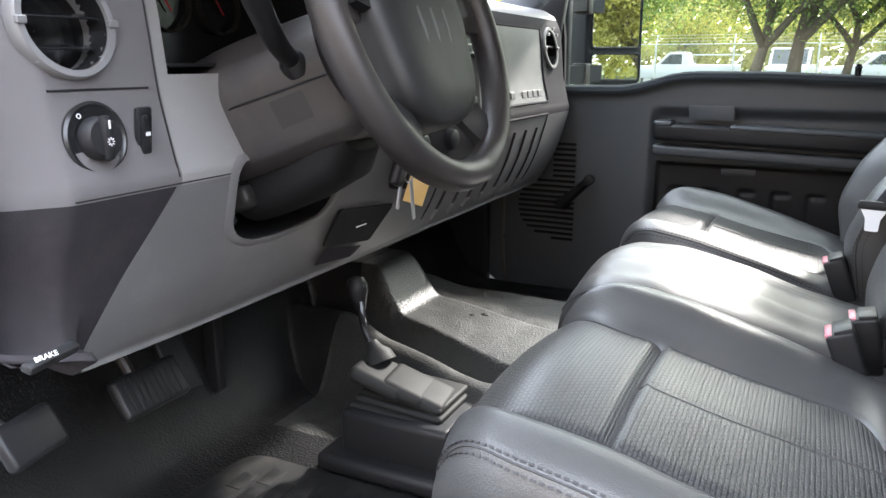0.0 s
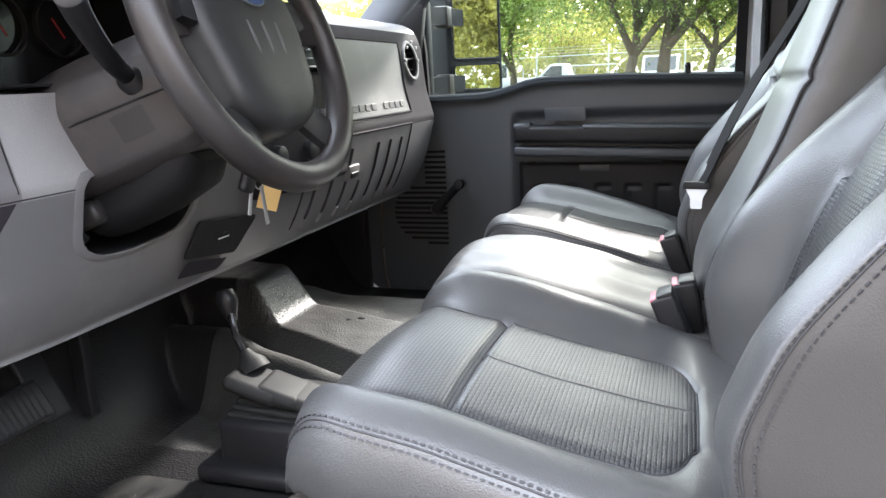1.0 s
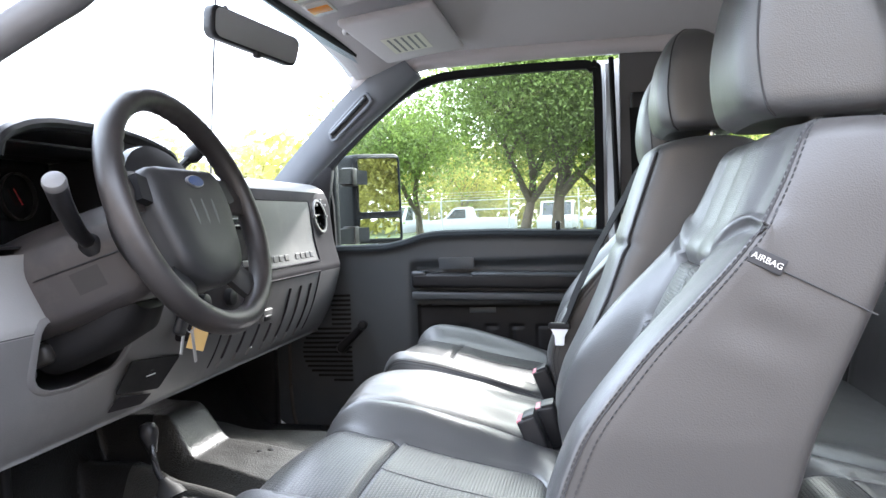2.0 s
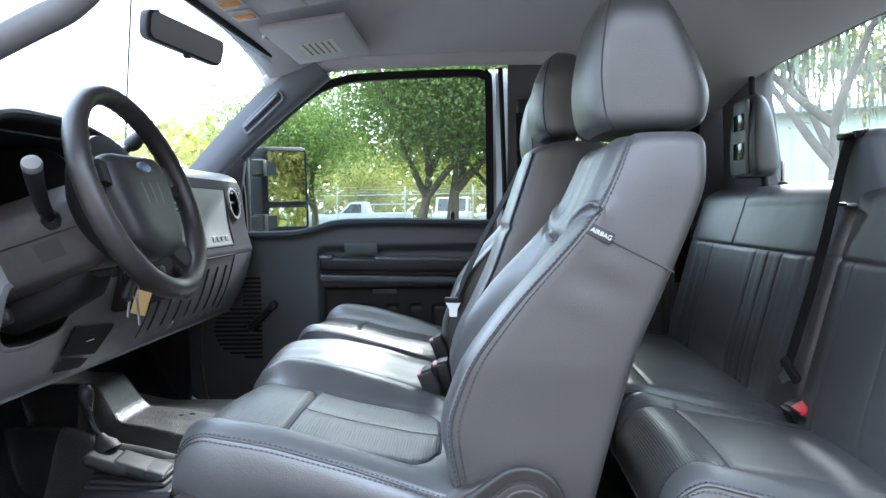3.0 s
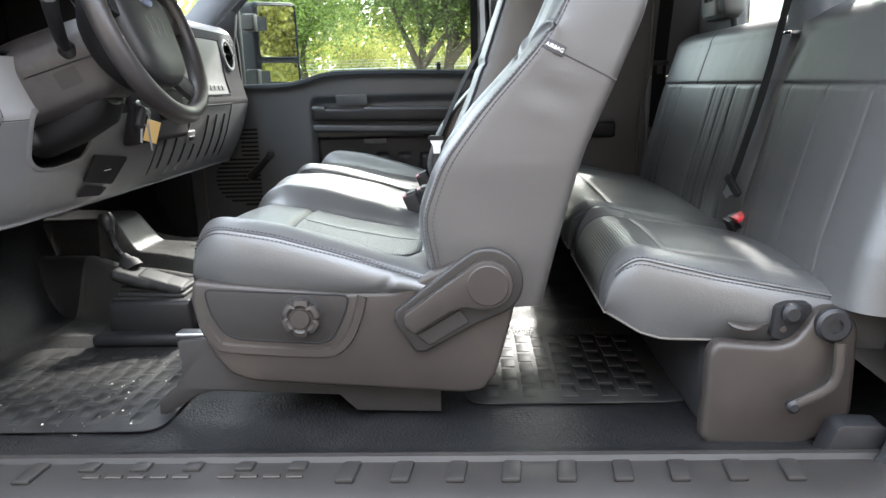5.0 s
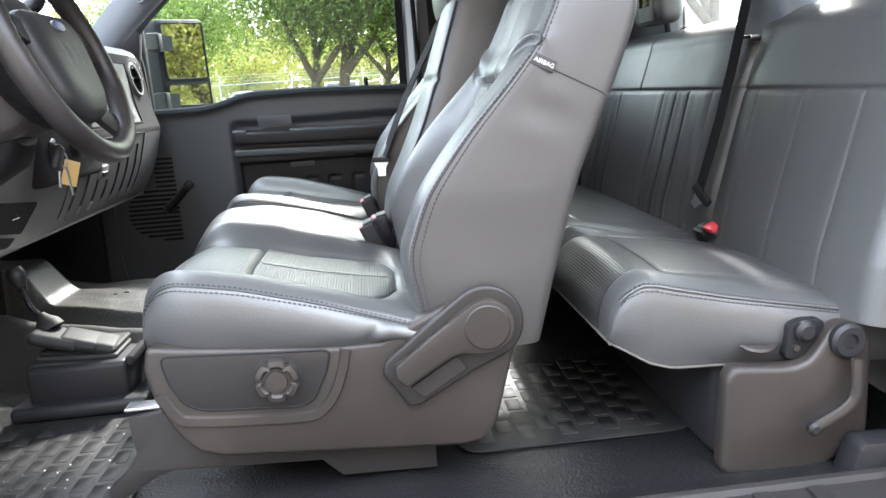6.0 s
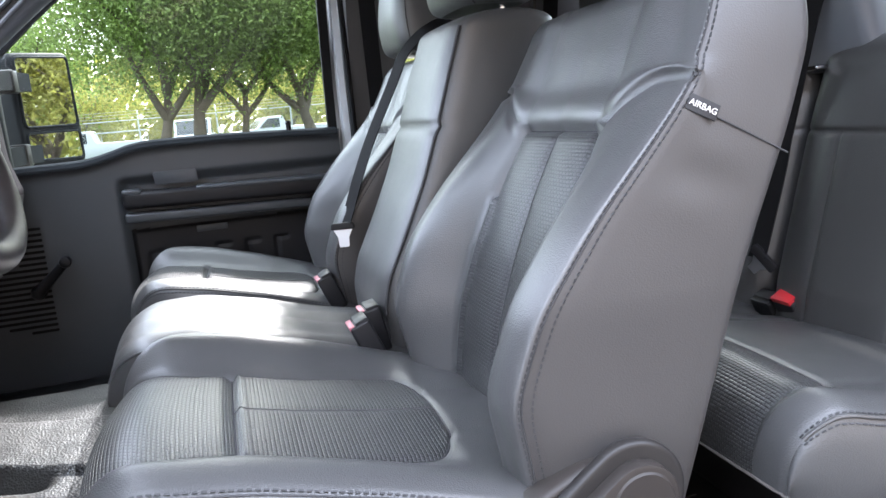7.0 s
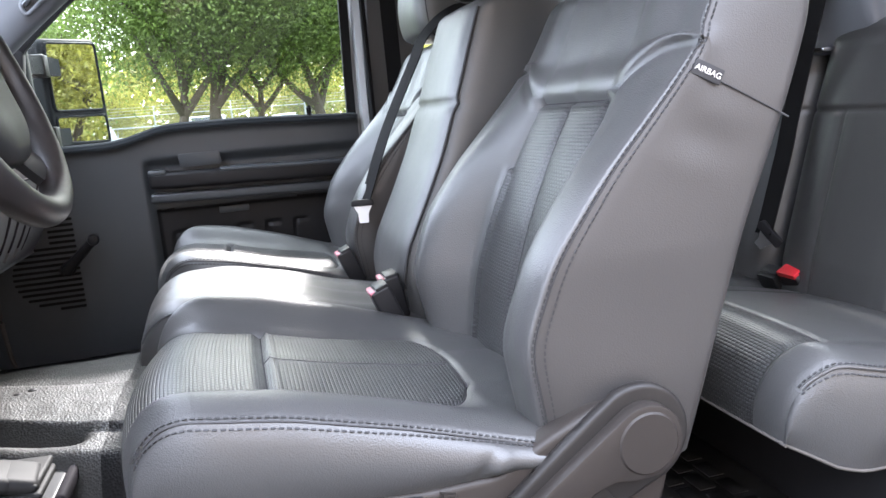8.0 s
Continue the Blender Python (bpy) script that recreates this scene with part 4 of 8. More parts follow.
def front_backrest(seat, yc, outer):
    Q, nrm, ix = backrest_grid(yc)
    nv = ix["nv"]

    def region(i, j):
        if i < ix["k"] and ix["iG"] <= j < nv - 1 - ix["iG"]:
            return "backrest_insert"
        if ix["iE"] <= j < nv - 1 - ix["iE"]:
            return "backrest_cover"
        return "backrest_shell"
    bms = grid_faces(Q, region)
    part("backrest_cover", bms["backrest_cover"], M_VINYL, seat, smooth=180)
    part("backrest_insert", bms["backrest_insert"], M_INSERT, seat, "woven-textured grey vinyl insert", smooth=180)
    part("backrest_side", bms["backrest_shell"], M_SIDE, seat, "smooth warm grey vinyl side and rear panel", smooth=180)
    # closing panel on top and the underside
    top = bmesh.new()
    top.faces.new([top.verts.new(p) for p in Q[-1][:-1]])
    part("backrest_top", top, M_VINYL, seat, smooth=180)
    low = bmesh.new()
    low.faces.new([low.verts.new(p) for p in Q[0][:-1]])
    part("backrest_underside", low, M_TRIM, seat, "dark backrest underside", smooth=180)
    paths = []
    for j0, s in ((ix["iE"], -1), (nv - 1 - ix["iE"], 1)):
        for dj in (-1, 1):
            j = j0 + dj
            line = Q[6:78, j] * 0.65 + Q[6:78, j0] * 0.35 + nrm[6:78, j] * 0.0010
            paths.append(line)
    for line in paths:
        tagged(part("stitching", stitches([line]), M_THREAD, seat, "row of dark thread stitches", smooth=0), kind="stuff")
    for line in [Q[4:80, j] + nrm[4:80, j] * 0.0008 for j in (ix["iE"], nv - 1 - ix["iE"])] + [Q[3:ix["k"] + 1, j] + nrm[3:ix["k"] + 1, j] * 0.001 for j in (ix["iG"], nv - 1 - ix["iG"], ix["iH"])] + [Q[ix["k"], ix["iG"]:nv - ix["iG"]] + nrm[ix["k"], ix["iG"]:nv - ix["iG"]] * 0.001]:
        part("seam", tube([tuple(q) for q in line], 0.0011, k=5, n=1), M_THREAD, seat, "dark sewn seam line")
    # tag sewn into the outer side, with the seam that runs from it to the rear edge
    side = ix["iE"] if outer < 0 else nv - 1 - ix["iE"]
    step = -1 if outer < 0 else 1
    line = []
    for x in np.linspace(0.327, 0.442, 8):
        z = 0.622 - 0.52 * (x - 0.338)
        xe, xr = lerp_table(EDGE_X, z), lerp_table(REAR_X, z) - 0.02
        t = min(1.0, max(0.0, (xr - x) / (xr - xe)))
        w = lerp_table(HALF, z) + 0.010 * math.sin(math.pi * t) * (0.6 + 0.4 * math.sin(z * 9)) - 0.004 * t
        line.append(Vector((x, yc + outer * (w + 0.0004), z)))
    part("side_seam", tube(line, 0.0010, k=6, n=3), M_THREAD, seat, "sewn seam across the side panel")
    a, b = line[0].lerp(line[1], 0.2) + Vector((0, outer * 0.003, 0.003)), line[1].lerp(line[2], 0.95) + Vector((0, outer * 0.003, 0.003))
    d = (b - a).normalized()
    if outer < 0:
        mtx = basis(a.lerp(b, 0.5), d, Vector((-d.z, 0, d.x)))
    else:
        mtx = basis(a.lerp(b, 0.5), -d, Vector((-d.z, 0, d.x)))
    tag = rbox((0.034, 0.0165, 0.0016), bevel=0.0007)
    bmesh.ops.transform(tag, matrix=mtx, verts=tag.verts)
    tg = part("airbag_tag", tag, M_TAG, seat, "black woven tag with white lettering")
    part("lettering", text_mesh("AIRBAG", 0.0088, mtx @ Matrix.Translation((0, 0, 0.0012))), M_LENS, tg, "off-white woven letters", smooth=0)
    return Q


CUSH_EDGE = [(-0.27, 0.345), (-0.241, 0.352), (-0.18, 0.346), (-0.118, 0.335), (-0.006, 0.303), (0.123, 0.259), (0.2, 0.235)]
CUSH_MID = [(-0.27, 0.325), (-0.20, 0.325), (-0.134, 0.312), (-0.05, 0.290), (0.06, 0.268), (0.2, 0.252)]
CUSH_BASE = [(-0.27, 0.252), (-0.24, 0.25), (-0.011, 0.230), (0.09, 0.235), (0.2, 0.22)]
CUSH_EDGE, CUSH_MID, CUSH_BASE = soften(CUSH_EDGE), soften(CUSH_MID), soften(CUSH_BASE)


def cushion_grid(yc, half, edge, mid, base, x0, x1, ins, rise=0.012, roll=0.065, n_len=64, n_front=16, flat=False, groove=0.004, div=None, bow=0.0):
    P, xs = [], []
    for i in range(n_front + n_len + 1):
        if i < n_front:
            a = (i / n_front) * math.pi / 2
            x, q = x0 + roll * (1 - math.cos(a) ** 0.9), math.sin(a) ** 0.75
        else:
            x, q = x0 + roll + (x1 - x0 - roll) * (i - n_front) / n_len, 1.0
        xs.append(x)
        w = half - 0.035 * max(0.0, 1 - (x - x0) / 0.09) ** 2
        wi = ins if not callable(ins) else ins(x)
        wi = min(wi, w - 0.03)
        ze, zm, zb = lerp_table(edge, x), lerp_table(mid, x), lerp_table(base, x)
        row = []
        for k in range(9):
            t = k / 8
            z = zb + (ze - zb) * t
            row.append((w + 0.010 * math.sin(math.pi * t) + 0.003 * math.sin(9 * x + 3 * t), z))
        for k in range(1, 8):
            t = k / 7
            row.append((w - 0.045 * t, ze + rise * math.sin(t * math.pi / 2)))
        for k in range(1, 11):
            t = k / 10
            e = ease(t)
            row.append(((w - 0.045) * (1 - t) + wi * t, (ze + rise) * (1 - e) + zm * e))
        for k in range(1, 15):
            t = k / 14
            row.append((wi * (1 - t), zm + 0.006 * math.sin(math.pi * t / 2)))
        def lead(y):
            return bow * (1 - min(1.0, abs(y) / half) ** 2) * max(0.0, 1 - (x - x0) / 0.14)
        full = [(x - lead(y), yc - y, zb + (z - zb) * q) for y, z in row] + [(x - lead(y), yc + y, zb + (z - zb) * q) for y, z in row[-2::-1]]
        P.append(full)
    P = np.array(P)
    iE, iG, iH = 8, 8 + 7 + 10, 8 + 7 + 10 + 14
    nv = P.shape[1]
    du, dv = np.gradient(P, axis=0), np.gradient(P, axis=1)
    nrm = np.cross(dv, du)
    nrm /= np.linalg.norm(nrm, axis=2, keepdims=True) + 1e-9
    if nrm[-5, iH, 2] < 0:
        nrm = -nrm
    return P, nrm, dict(iE=iE, iG=iG, iH=iH, nv=nv, xs=xs, nf=n_front)


def front_cushion(seat, yc, outer):
    def ins(x):
        # the insert widens over the front and its rear end is rounded off
        w = 0.142 + 0.03 * ease((-0.16 - x) / 0.1)
        if x > 0.06:
            w *= max(0.25, (1 - min(1.0, (x - 0.06) / 0.054) ** 2.6)) ** 0.5
        return w
    P, nrm, ix = cushion_grid(yc, 0.262, CUSH_EDGE, CUSH_MID, CUSH_BASE, -0.262, 0.19, ins, bow=0.04)
    nv, xs = ix["nv"], ix["xs"]
    kd = min(range(len(xs)), key=lambda i: abs(xs[i] + 0.133) + (1 if i < ix["nf"] else 0))
    ke = min(range(len(xs)), key=lambda i: abs(xs[i] - 0.112))
    sink = np.zeros(P.shape[:2])
    for j in (ix["iE"], nv - 1 - ix["iE"]):
        sink[:, j] += 0.003
    for j in (ix["iG"], nv - 1 - ix["iG"]):
        sink[:ke + 1, j] += 0.004
    sink[kd, ix["iG"]:nv - ix["iG"]] += 0.009
    sink[kd - 1, ix["iG"]:nv - ix["iG"]] += 0.003
    sink[kd + 1, ix["iG"]:nv - ix["iG"]] -= 0.002
    sink[ke, ix["iG"]:nv - ix["iG"]] += 0.004
    sink[kd:ke, ix["iH"]] += 0.0018
    # soft creases in the boxing near the recliner
    for j in range(0, 8):
        for i in range(len(xs)):
            sink[i, j] += 0.006 * math.exp(-((xs[i] - 0.055 - 0.004 * j) / 0.008) ** 2) * math.sin(math.pi * j / 8)
            sink[i, j] -= 0.006 * math.exp(-((xs[i] - 0.08) / 0.014) ** 2) * math.sin(math.pi * j / 8)
    Q = P - nrm * sink[..., None]

    def region(i, j):
        if ix["iG"] <= j < nv - 1 - ix["iG"] and i < ke:
            return "insert_front" if i < kd else "insert_rear"
        if j < ix["iE"]:
            return "boxing_a"
        if j >= nv - 1 - ix["iE"]:
            return "boxing_b"
        return "cushion_cover"
    bms = grid_faces(Q, region)
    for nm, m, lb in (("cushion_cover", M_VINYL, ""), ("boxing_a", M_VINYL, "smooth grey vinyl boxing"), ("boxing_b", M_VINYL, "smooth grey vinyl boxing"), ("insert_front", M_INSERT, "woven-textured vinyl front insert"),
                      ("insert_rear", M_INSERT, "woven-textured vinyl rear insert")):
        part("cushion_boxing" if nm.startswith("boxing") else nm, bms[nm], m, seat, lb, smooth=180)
    paths = []
    for j0 in (ix["iE"], nv - 1 - ix["iE"]):
        for dj in (-1, 1):
            f = 0.5
            paths.append(Q[5:-4, j0 + dj] * f + Q[5:-4, j0] * (1 - f) + nrm[5:-4, j0 + dj] * 0.0016)
    for line in paths:
        tagged(part("stitching", stitches([line]), M_THREAD, seat, "row of dark thread stitches", smooth=0), kind="stuff")
    for line in [Q[6:-4, j] + nrm[6:-4, j] * 0.0008 for j in (ix["iE"], nv - 1 - ix["iE"])] + [Q[8:ke + 1, j] + nrm[8:ke + 1, j] * 0.001 for j in (ix["iG"], nv - 1 - ix["iG"])] + [Q[k, ix["iG"]:nv - ix["iG"]] + nrm[k, ix["iG"]:nv - ix["iG"]] * 0.001 for k in (kd, ke)] + [Q[kd:ke, ix["iH"]] + nrm[kd:ke, ix["iH"]] * 0.0004]:
        part("seam", tube([tuple(q) for q in line], 0.0011, k=5, n=1), M_THREAD, seat, "dark sewn seam line")
    # pan under the cushion
    part("seat_pan", rbox((0.40, 0.46, 0.05), (-0.02, yc, 0.215), 0.015), M_BLACK, seat, "black steel seat pan")


HEAD_FRONT = [(0.0, 0.030), (0.08, 0.008), (0.35, 0.0), (0.7, 0.014), (0.9, 0.036), (1.0, 0.070)]
HEAD_REAR = [(0.0, 0.165), (0.06, 0.190), (0.25, 0.198), (0.5, 0.178), (0.75, 0.150), (0.92, 0.125), (1.0, 0.088)]


def headrest(seat, yc, x0, z0, z1, half=0.125, scale=1.0, posts=True):
    """Padded block, deep at the bottom and narrow at the top, with a seam where the front skin meets each side."""
    P = []
    nz, nf, ns = 30, 16, 10
    front = [p.to_tuple() for p in smooth_curve([(t, d, 0) for t, d in HEAD_FRONT], 5)]
    rear = [p.to_tuple() for p in smooth_curve([(t, d, 0) for t, d in HEAD_REAR], 5)]
    for i in range(nz + 1):
        t = 0.5 - 0.5 * math.cos(math.pi * i / nz)
        z = z0 + (z1 - z0) * t
        xf, xr = x0 + scale * lerp_table([p[:2] for p in front], t), x0 + scale * lerp_table([p[:2] for p in rear], t)
        end = min(1.0, math.sqrt(max(0.0, 1 - max(0.0, 1 - t / 0.10) ** 2)) if t < 0.10 else math.sqrt(max(0.0, 1 - max(0.0, (t - 0.62) / 0.38) ** 2.4)) if t > 0.62 else 1.0)
        hw = half * (1.0 - 0.10 * t * t) * ((0.35 + 0.65 * end) if t > 0.5 else (0.80 + 0.20 * end))
        row = []
        for k in range(4 * ns + 1):
            b = 2 * math.pi * k / (4 * ns)
            c, s = math.cos(b), math.sin(b)
            cx, sy = math.copysign(abs(c) ** 0.5, c), math.copysign(abs(s) ** 0.42, s)
            x = 0.5 * (xf + xr) + 0.5 * (xr - xf) * cx
            if abs(abs(b - math.pi) - 0.95) < 0.08:
                x += 0.002
            row.append((x, yc + hw * sy, z))
        P.append(row)
    P = np.array(P)
    hr = part("headrest", grid_faces(P)[""], M_VINYL, seat, "padded grey vinyl headrest", smooth=180)
    for kk in (14, 26):
        c = np.array([x0 + 0.1 * scale, yc, 0.5 * (z0 + z1)])
        line = [tuple(P[i, kk] + (P[i, kk] - c) * 0.006) for i in range(2, nz - 1)]
        part("seam", tube(line, 0.0013, k=6, n=1), M_THREAD, hr, "sewn headrest seam")
    low = bmesh.new()
    low.faces.new([low.verts.new(p) for p in P[0][:-1]])
    part("headrest_base", low, M_TRIM, hr, "dark headrest underside", smooth=0)
    for s in (-1, 1) if posts else ():
        part("post", tube([(x0 + 0.10, yc + s * 0.06, z0 - 0.06), (x0 + 0.10, yc + s * 0.06, z0 + 0.04)], 0.006, n=2), M_CHROME, seat, "chrome headrest post")
        part("post_sleeve", lathe([(0.013, 0), (0.013, 0.008), (0.009, 0.012)], (x0 + 0.10, yc + s * 0.06, z0 - 0.028), k=14), M_BLACK, seat, "black post sleeve")


def seat_base(seat, yc, outer):
    """Plastic valance, height knob, recliner cover and lever, steel riser on the outer side."""
    y0 = yc + outer * 0.270          # outer face
    yi = yc + outer * 0.235
    lo, hi = min(y0, yi), max(y0, yi)
    val = [(-0.260, 0.262), (-0.266, 0.225), (-0.258, 0.180), (-0.236, 0.130), (-0.208, 0.094), (-0.17, 0.081), (0.19, 0.056), (0.224, 0.060), (0.246, 0.09), (0.270, 0.175),
           (0.285, 0.235), (0.27, 0.285), (0.24, 0.292), (0.19, 0.288), (0.13, 0.262), (0.08, 0.236), (0.0, 0.236), (-0.10, 0.244), (-0.22, 0.256)]
    part("valance", prism(round_poly(val, 0.012, 3), "y", lo, hi, 0.008, 3), M_TRIM, seat, "dark grey moulded seat side shield")
    # recessed switch panel with its raised border
    pan = [(-0.240, 0.247), (0.004, 0.233), (-0.006, 0.200), (-0.028, 0.158), (-0.05, 0.150), (-0.19, 0.160), (-0.214, 0.172), (-0.232, 0.205)]
    y1 = y0 + outer * 0.0025
    part("switch_panel", prism(round_poly(pan, 0.012, 3), "y", min(y0 - outer * 0.004, y1), max(y0 - outer * 0.004, y1), 0.0015, 2), M_CREASE_DARK, seat, "flat dark switch panel")
    gap = round_poly(pan, 0.012, 3)
    part("panel_gap", tube([(x, y0 + outer * 0.0015, z) for x, z in gap + gap[:1]], 0.0018, k=6, n=1), M_RUBBER, seat, "dark gap round the panel")
    rim = [(-0.248, 0.190), (-0.228, 0.156), (-0.200, 0.143), (-0.05, 0.133), (-0.016, 0.142), (0.004, 0.166), (0.018, 0.200), (0.026, 0.231)]
    part("panel_border", sweep([(x, y0 + outer * 0.001, z) for x, z in [(p.x, p.y) for p in smooth_curve([(a, b, 0) for a, b in rim], 5)]],
                               [(0.010, -0.004), (0.006, 0.004), (-0.006, 0.004), (-0.010, -0.004)], up=(0, outer, 0)), M_TRIM, seat, "raised border of the switch panel")
    # lumbar knob with five lobes
    kx, kz = -0.076, 0.199
    bm = bmesh.new()
    rings = []
    for r, h in ((0.031, 0.0), (0.033, 0.012), (0.031, 0.018), (0.024, 0.020), (0.0195, 0.016), (0.0165, 0.016), (0.015, 0.020), (0.002, 0.0205)):
        ring = []
        for j in range(72):
            a = 2 * math.pi * j / 72
            rr = r * (1 - 0.20 * max(0.0, math.cos(6 * a + 0.5)) ** 4) if r > 0.022 else r
            ring.append(bm.verts.new((kx + rr * math.cos(a), y1 + outer * h, kz + rr * math.sin(a))))
        rings.append(ring)
    for A, B in zip(rings, rings[1:]):
        for j in range(72):
            bm.faces.new((A[j], A[(j + 1) % 72], B[(j + 1) % 72], B[j]))
    bm.faces.new(rings[-1])
    part("adjuster_knob", bm, M_TRIM, seat, "lobed dark grey plastic knob", smooth=28)
    part("knob_collar", lathe([(0.036, 0), (0.036, 0.003), (0.033, 0.004)], (kx, y1 - outer * 0.001, kz), (0, outer, 0), 40), M_BLACK, seat, "black ring round the knob")
    # recliner cover: an oblong shield that follows the lever, thick rim
    px, pz = 0.234, 0.253
    ang = math.atan2(-0.0815, -0.1300)
    d, n = Vector((math.cos(ang), math.sin(ang))), Vector((-math.sin(ang), math.cos(ang)))

    rim_o = []
    for j in range(29):
        a = ang + math.pi / 2 + math.pi * 1.0 * (j / 28)
        rim_o.append((px + 0.058 * math.cos(a), pz + 0.058 * math.sin(a)))
    # from the lower tangent along the lever to its blunt end and back along the top
    c = Vector((px, pz))
    tail = [c + d * 0.05 + n * 0.050, c + d * 0.152 + n * 0.044, c + d * 0.166 + n * 0.034, c + d * 0.166 - n * 0.030, c + d * 0.152 - n * 0.044, c + d * 0.03 - n * 0.056]
    # order so that the outline closes the right way round
    start, end = Vector(rim_o[0]), Vector(rim_o[-1])
    seq = tail if (tail[0] - end).length < (tail[-1] - end).length else tail[::-1]
    out_line = rim_o + [tuple(p) for p in seq]
    ya, yb = y0 - outer * 0.002, y0 + outer * 0.014
    part("recliner_cover", prism(out_line, "y", min(ya, yb), max(ya, yb), 0.006, 3), M_CREASE_DARK, seat, "dark grey recliner cover with raised rim")
    yc2, yd = y0 + outer * 0.008, y0 + outer * 0.030
    knob = lathe([(0.034, 0), (0.034, 0.0005), (0.032, 0.0022), (0.0, 0.0030)], (px, y0 + outer * 0.0298, pz), (0, outer, 0), 40)
    bar = [c + Vector((math.cos(ang - math.pi / 2 - math.pi * k / 20), math.sin(ang - math.pi / 2 - math.pi * k / 20))) * 0.041 for k in range(20)]
    bar += [c + d * 0.012 + n * 0.0385, c + d * 0.034 + n * 0.026, c + d * 0.052 + n * 0.010, c + d * 0.075 + n * 0.004, c + d * 0.146 + n * 0.004, c + d * 0.152 - n * 0.018, c + d * 0.142 - n * 0.033]
    bar2 = prism(round_poly([tuple(p) for p in bar], 0.004, 2), "y", min(yc2, yd), max(yc2, yd), 0.004, 2)
    lev = part("recliner_lever", bar2, M_TRIM, seat, "dark grey recliner handle")
    part("lever_hub", knob, M_TRIM, lev, "round lever hub")
    flap = [c + d * 0.062 + n * 0.012, c + d * 0.146 + n * 0.010, c + d * 0.138 + n * 0.036, c + d * 0.060 + n * 0.038]
    ye = y0 + outer * 0.0175
    part("lever_recess", prism(round_poly([tuple(p) for p in flap], 0.004, 2), "y", min(ya, ye), max(ya, ye), 0.001, 1), M_CREASE_DARK, seat, "recessed panel under the lever")
    # steel riser and runner below
    ris = [(-0.312, 0.142), (-0.308, 0.085), (-0.322, 0.060), (-0.357, 0.030), (-0.358, 0.006), (-0.345, 0.006), (-0.28, 0.044), (-0.255, 0.050), (-0.03, 0.040), (-0.012, 0.022),
           (0.0, 0.010), (0.15, 0.006), (0.15, 0.09), (-0.10, 0.15), (-0.25, 0.15)]
    yo = yc + outer * 0.235
    part("riser", prism(ris, "y", min(yo, yo - outer * 0.02), max(yo, yo - outer * 0.02), 0.004, 2), M_CREASE_DARK, seat, "dark grey seat riser cover")
    yo2 = yc - outer * 0.20
    part("riser", prism(ris, "y", min(yo2, yo2 - outer * 0.02), max(yo2, yo2 - outer * 0.02), 0.004, 2), M_BLACK, seat, "black inner seat riser")
    for s in (1, -1):
        part("slide_rail", rbox((0.52, 0.030, 0.006), (-0.06, yc + s * 0.205, 0.150), 0.002), M_STEEL, seat, "steel slide rail")


def front_seat(yc, outer, label):
    seat = thing("front_seat", label, "car seat", (0, yc, 0.006), "front row seats")
    front_cushion(seat, yc, outer)
    front_backrest(seat, yc, outer)
    headrest(seat, yc, 0.345, 0.776, 1.012)
    seat_base(seat, yc, outer)
    return seat


front_seat(0.80, -1, "grey vinyl driver seat with airbag tag and dark plastic base")
far_seat = front_seat(2 * YC - 0.80, 1, "grey vinyl passenger seat beside the far door")
far_seat.location.x -= 0.04


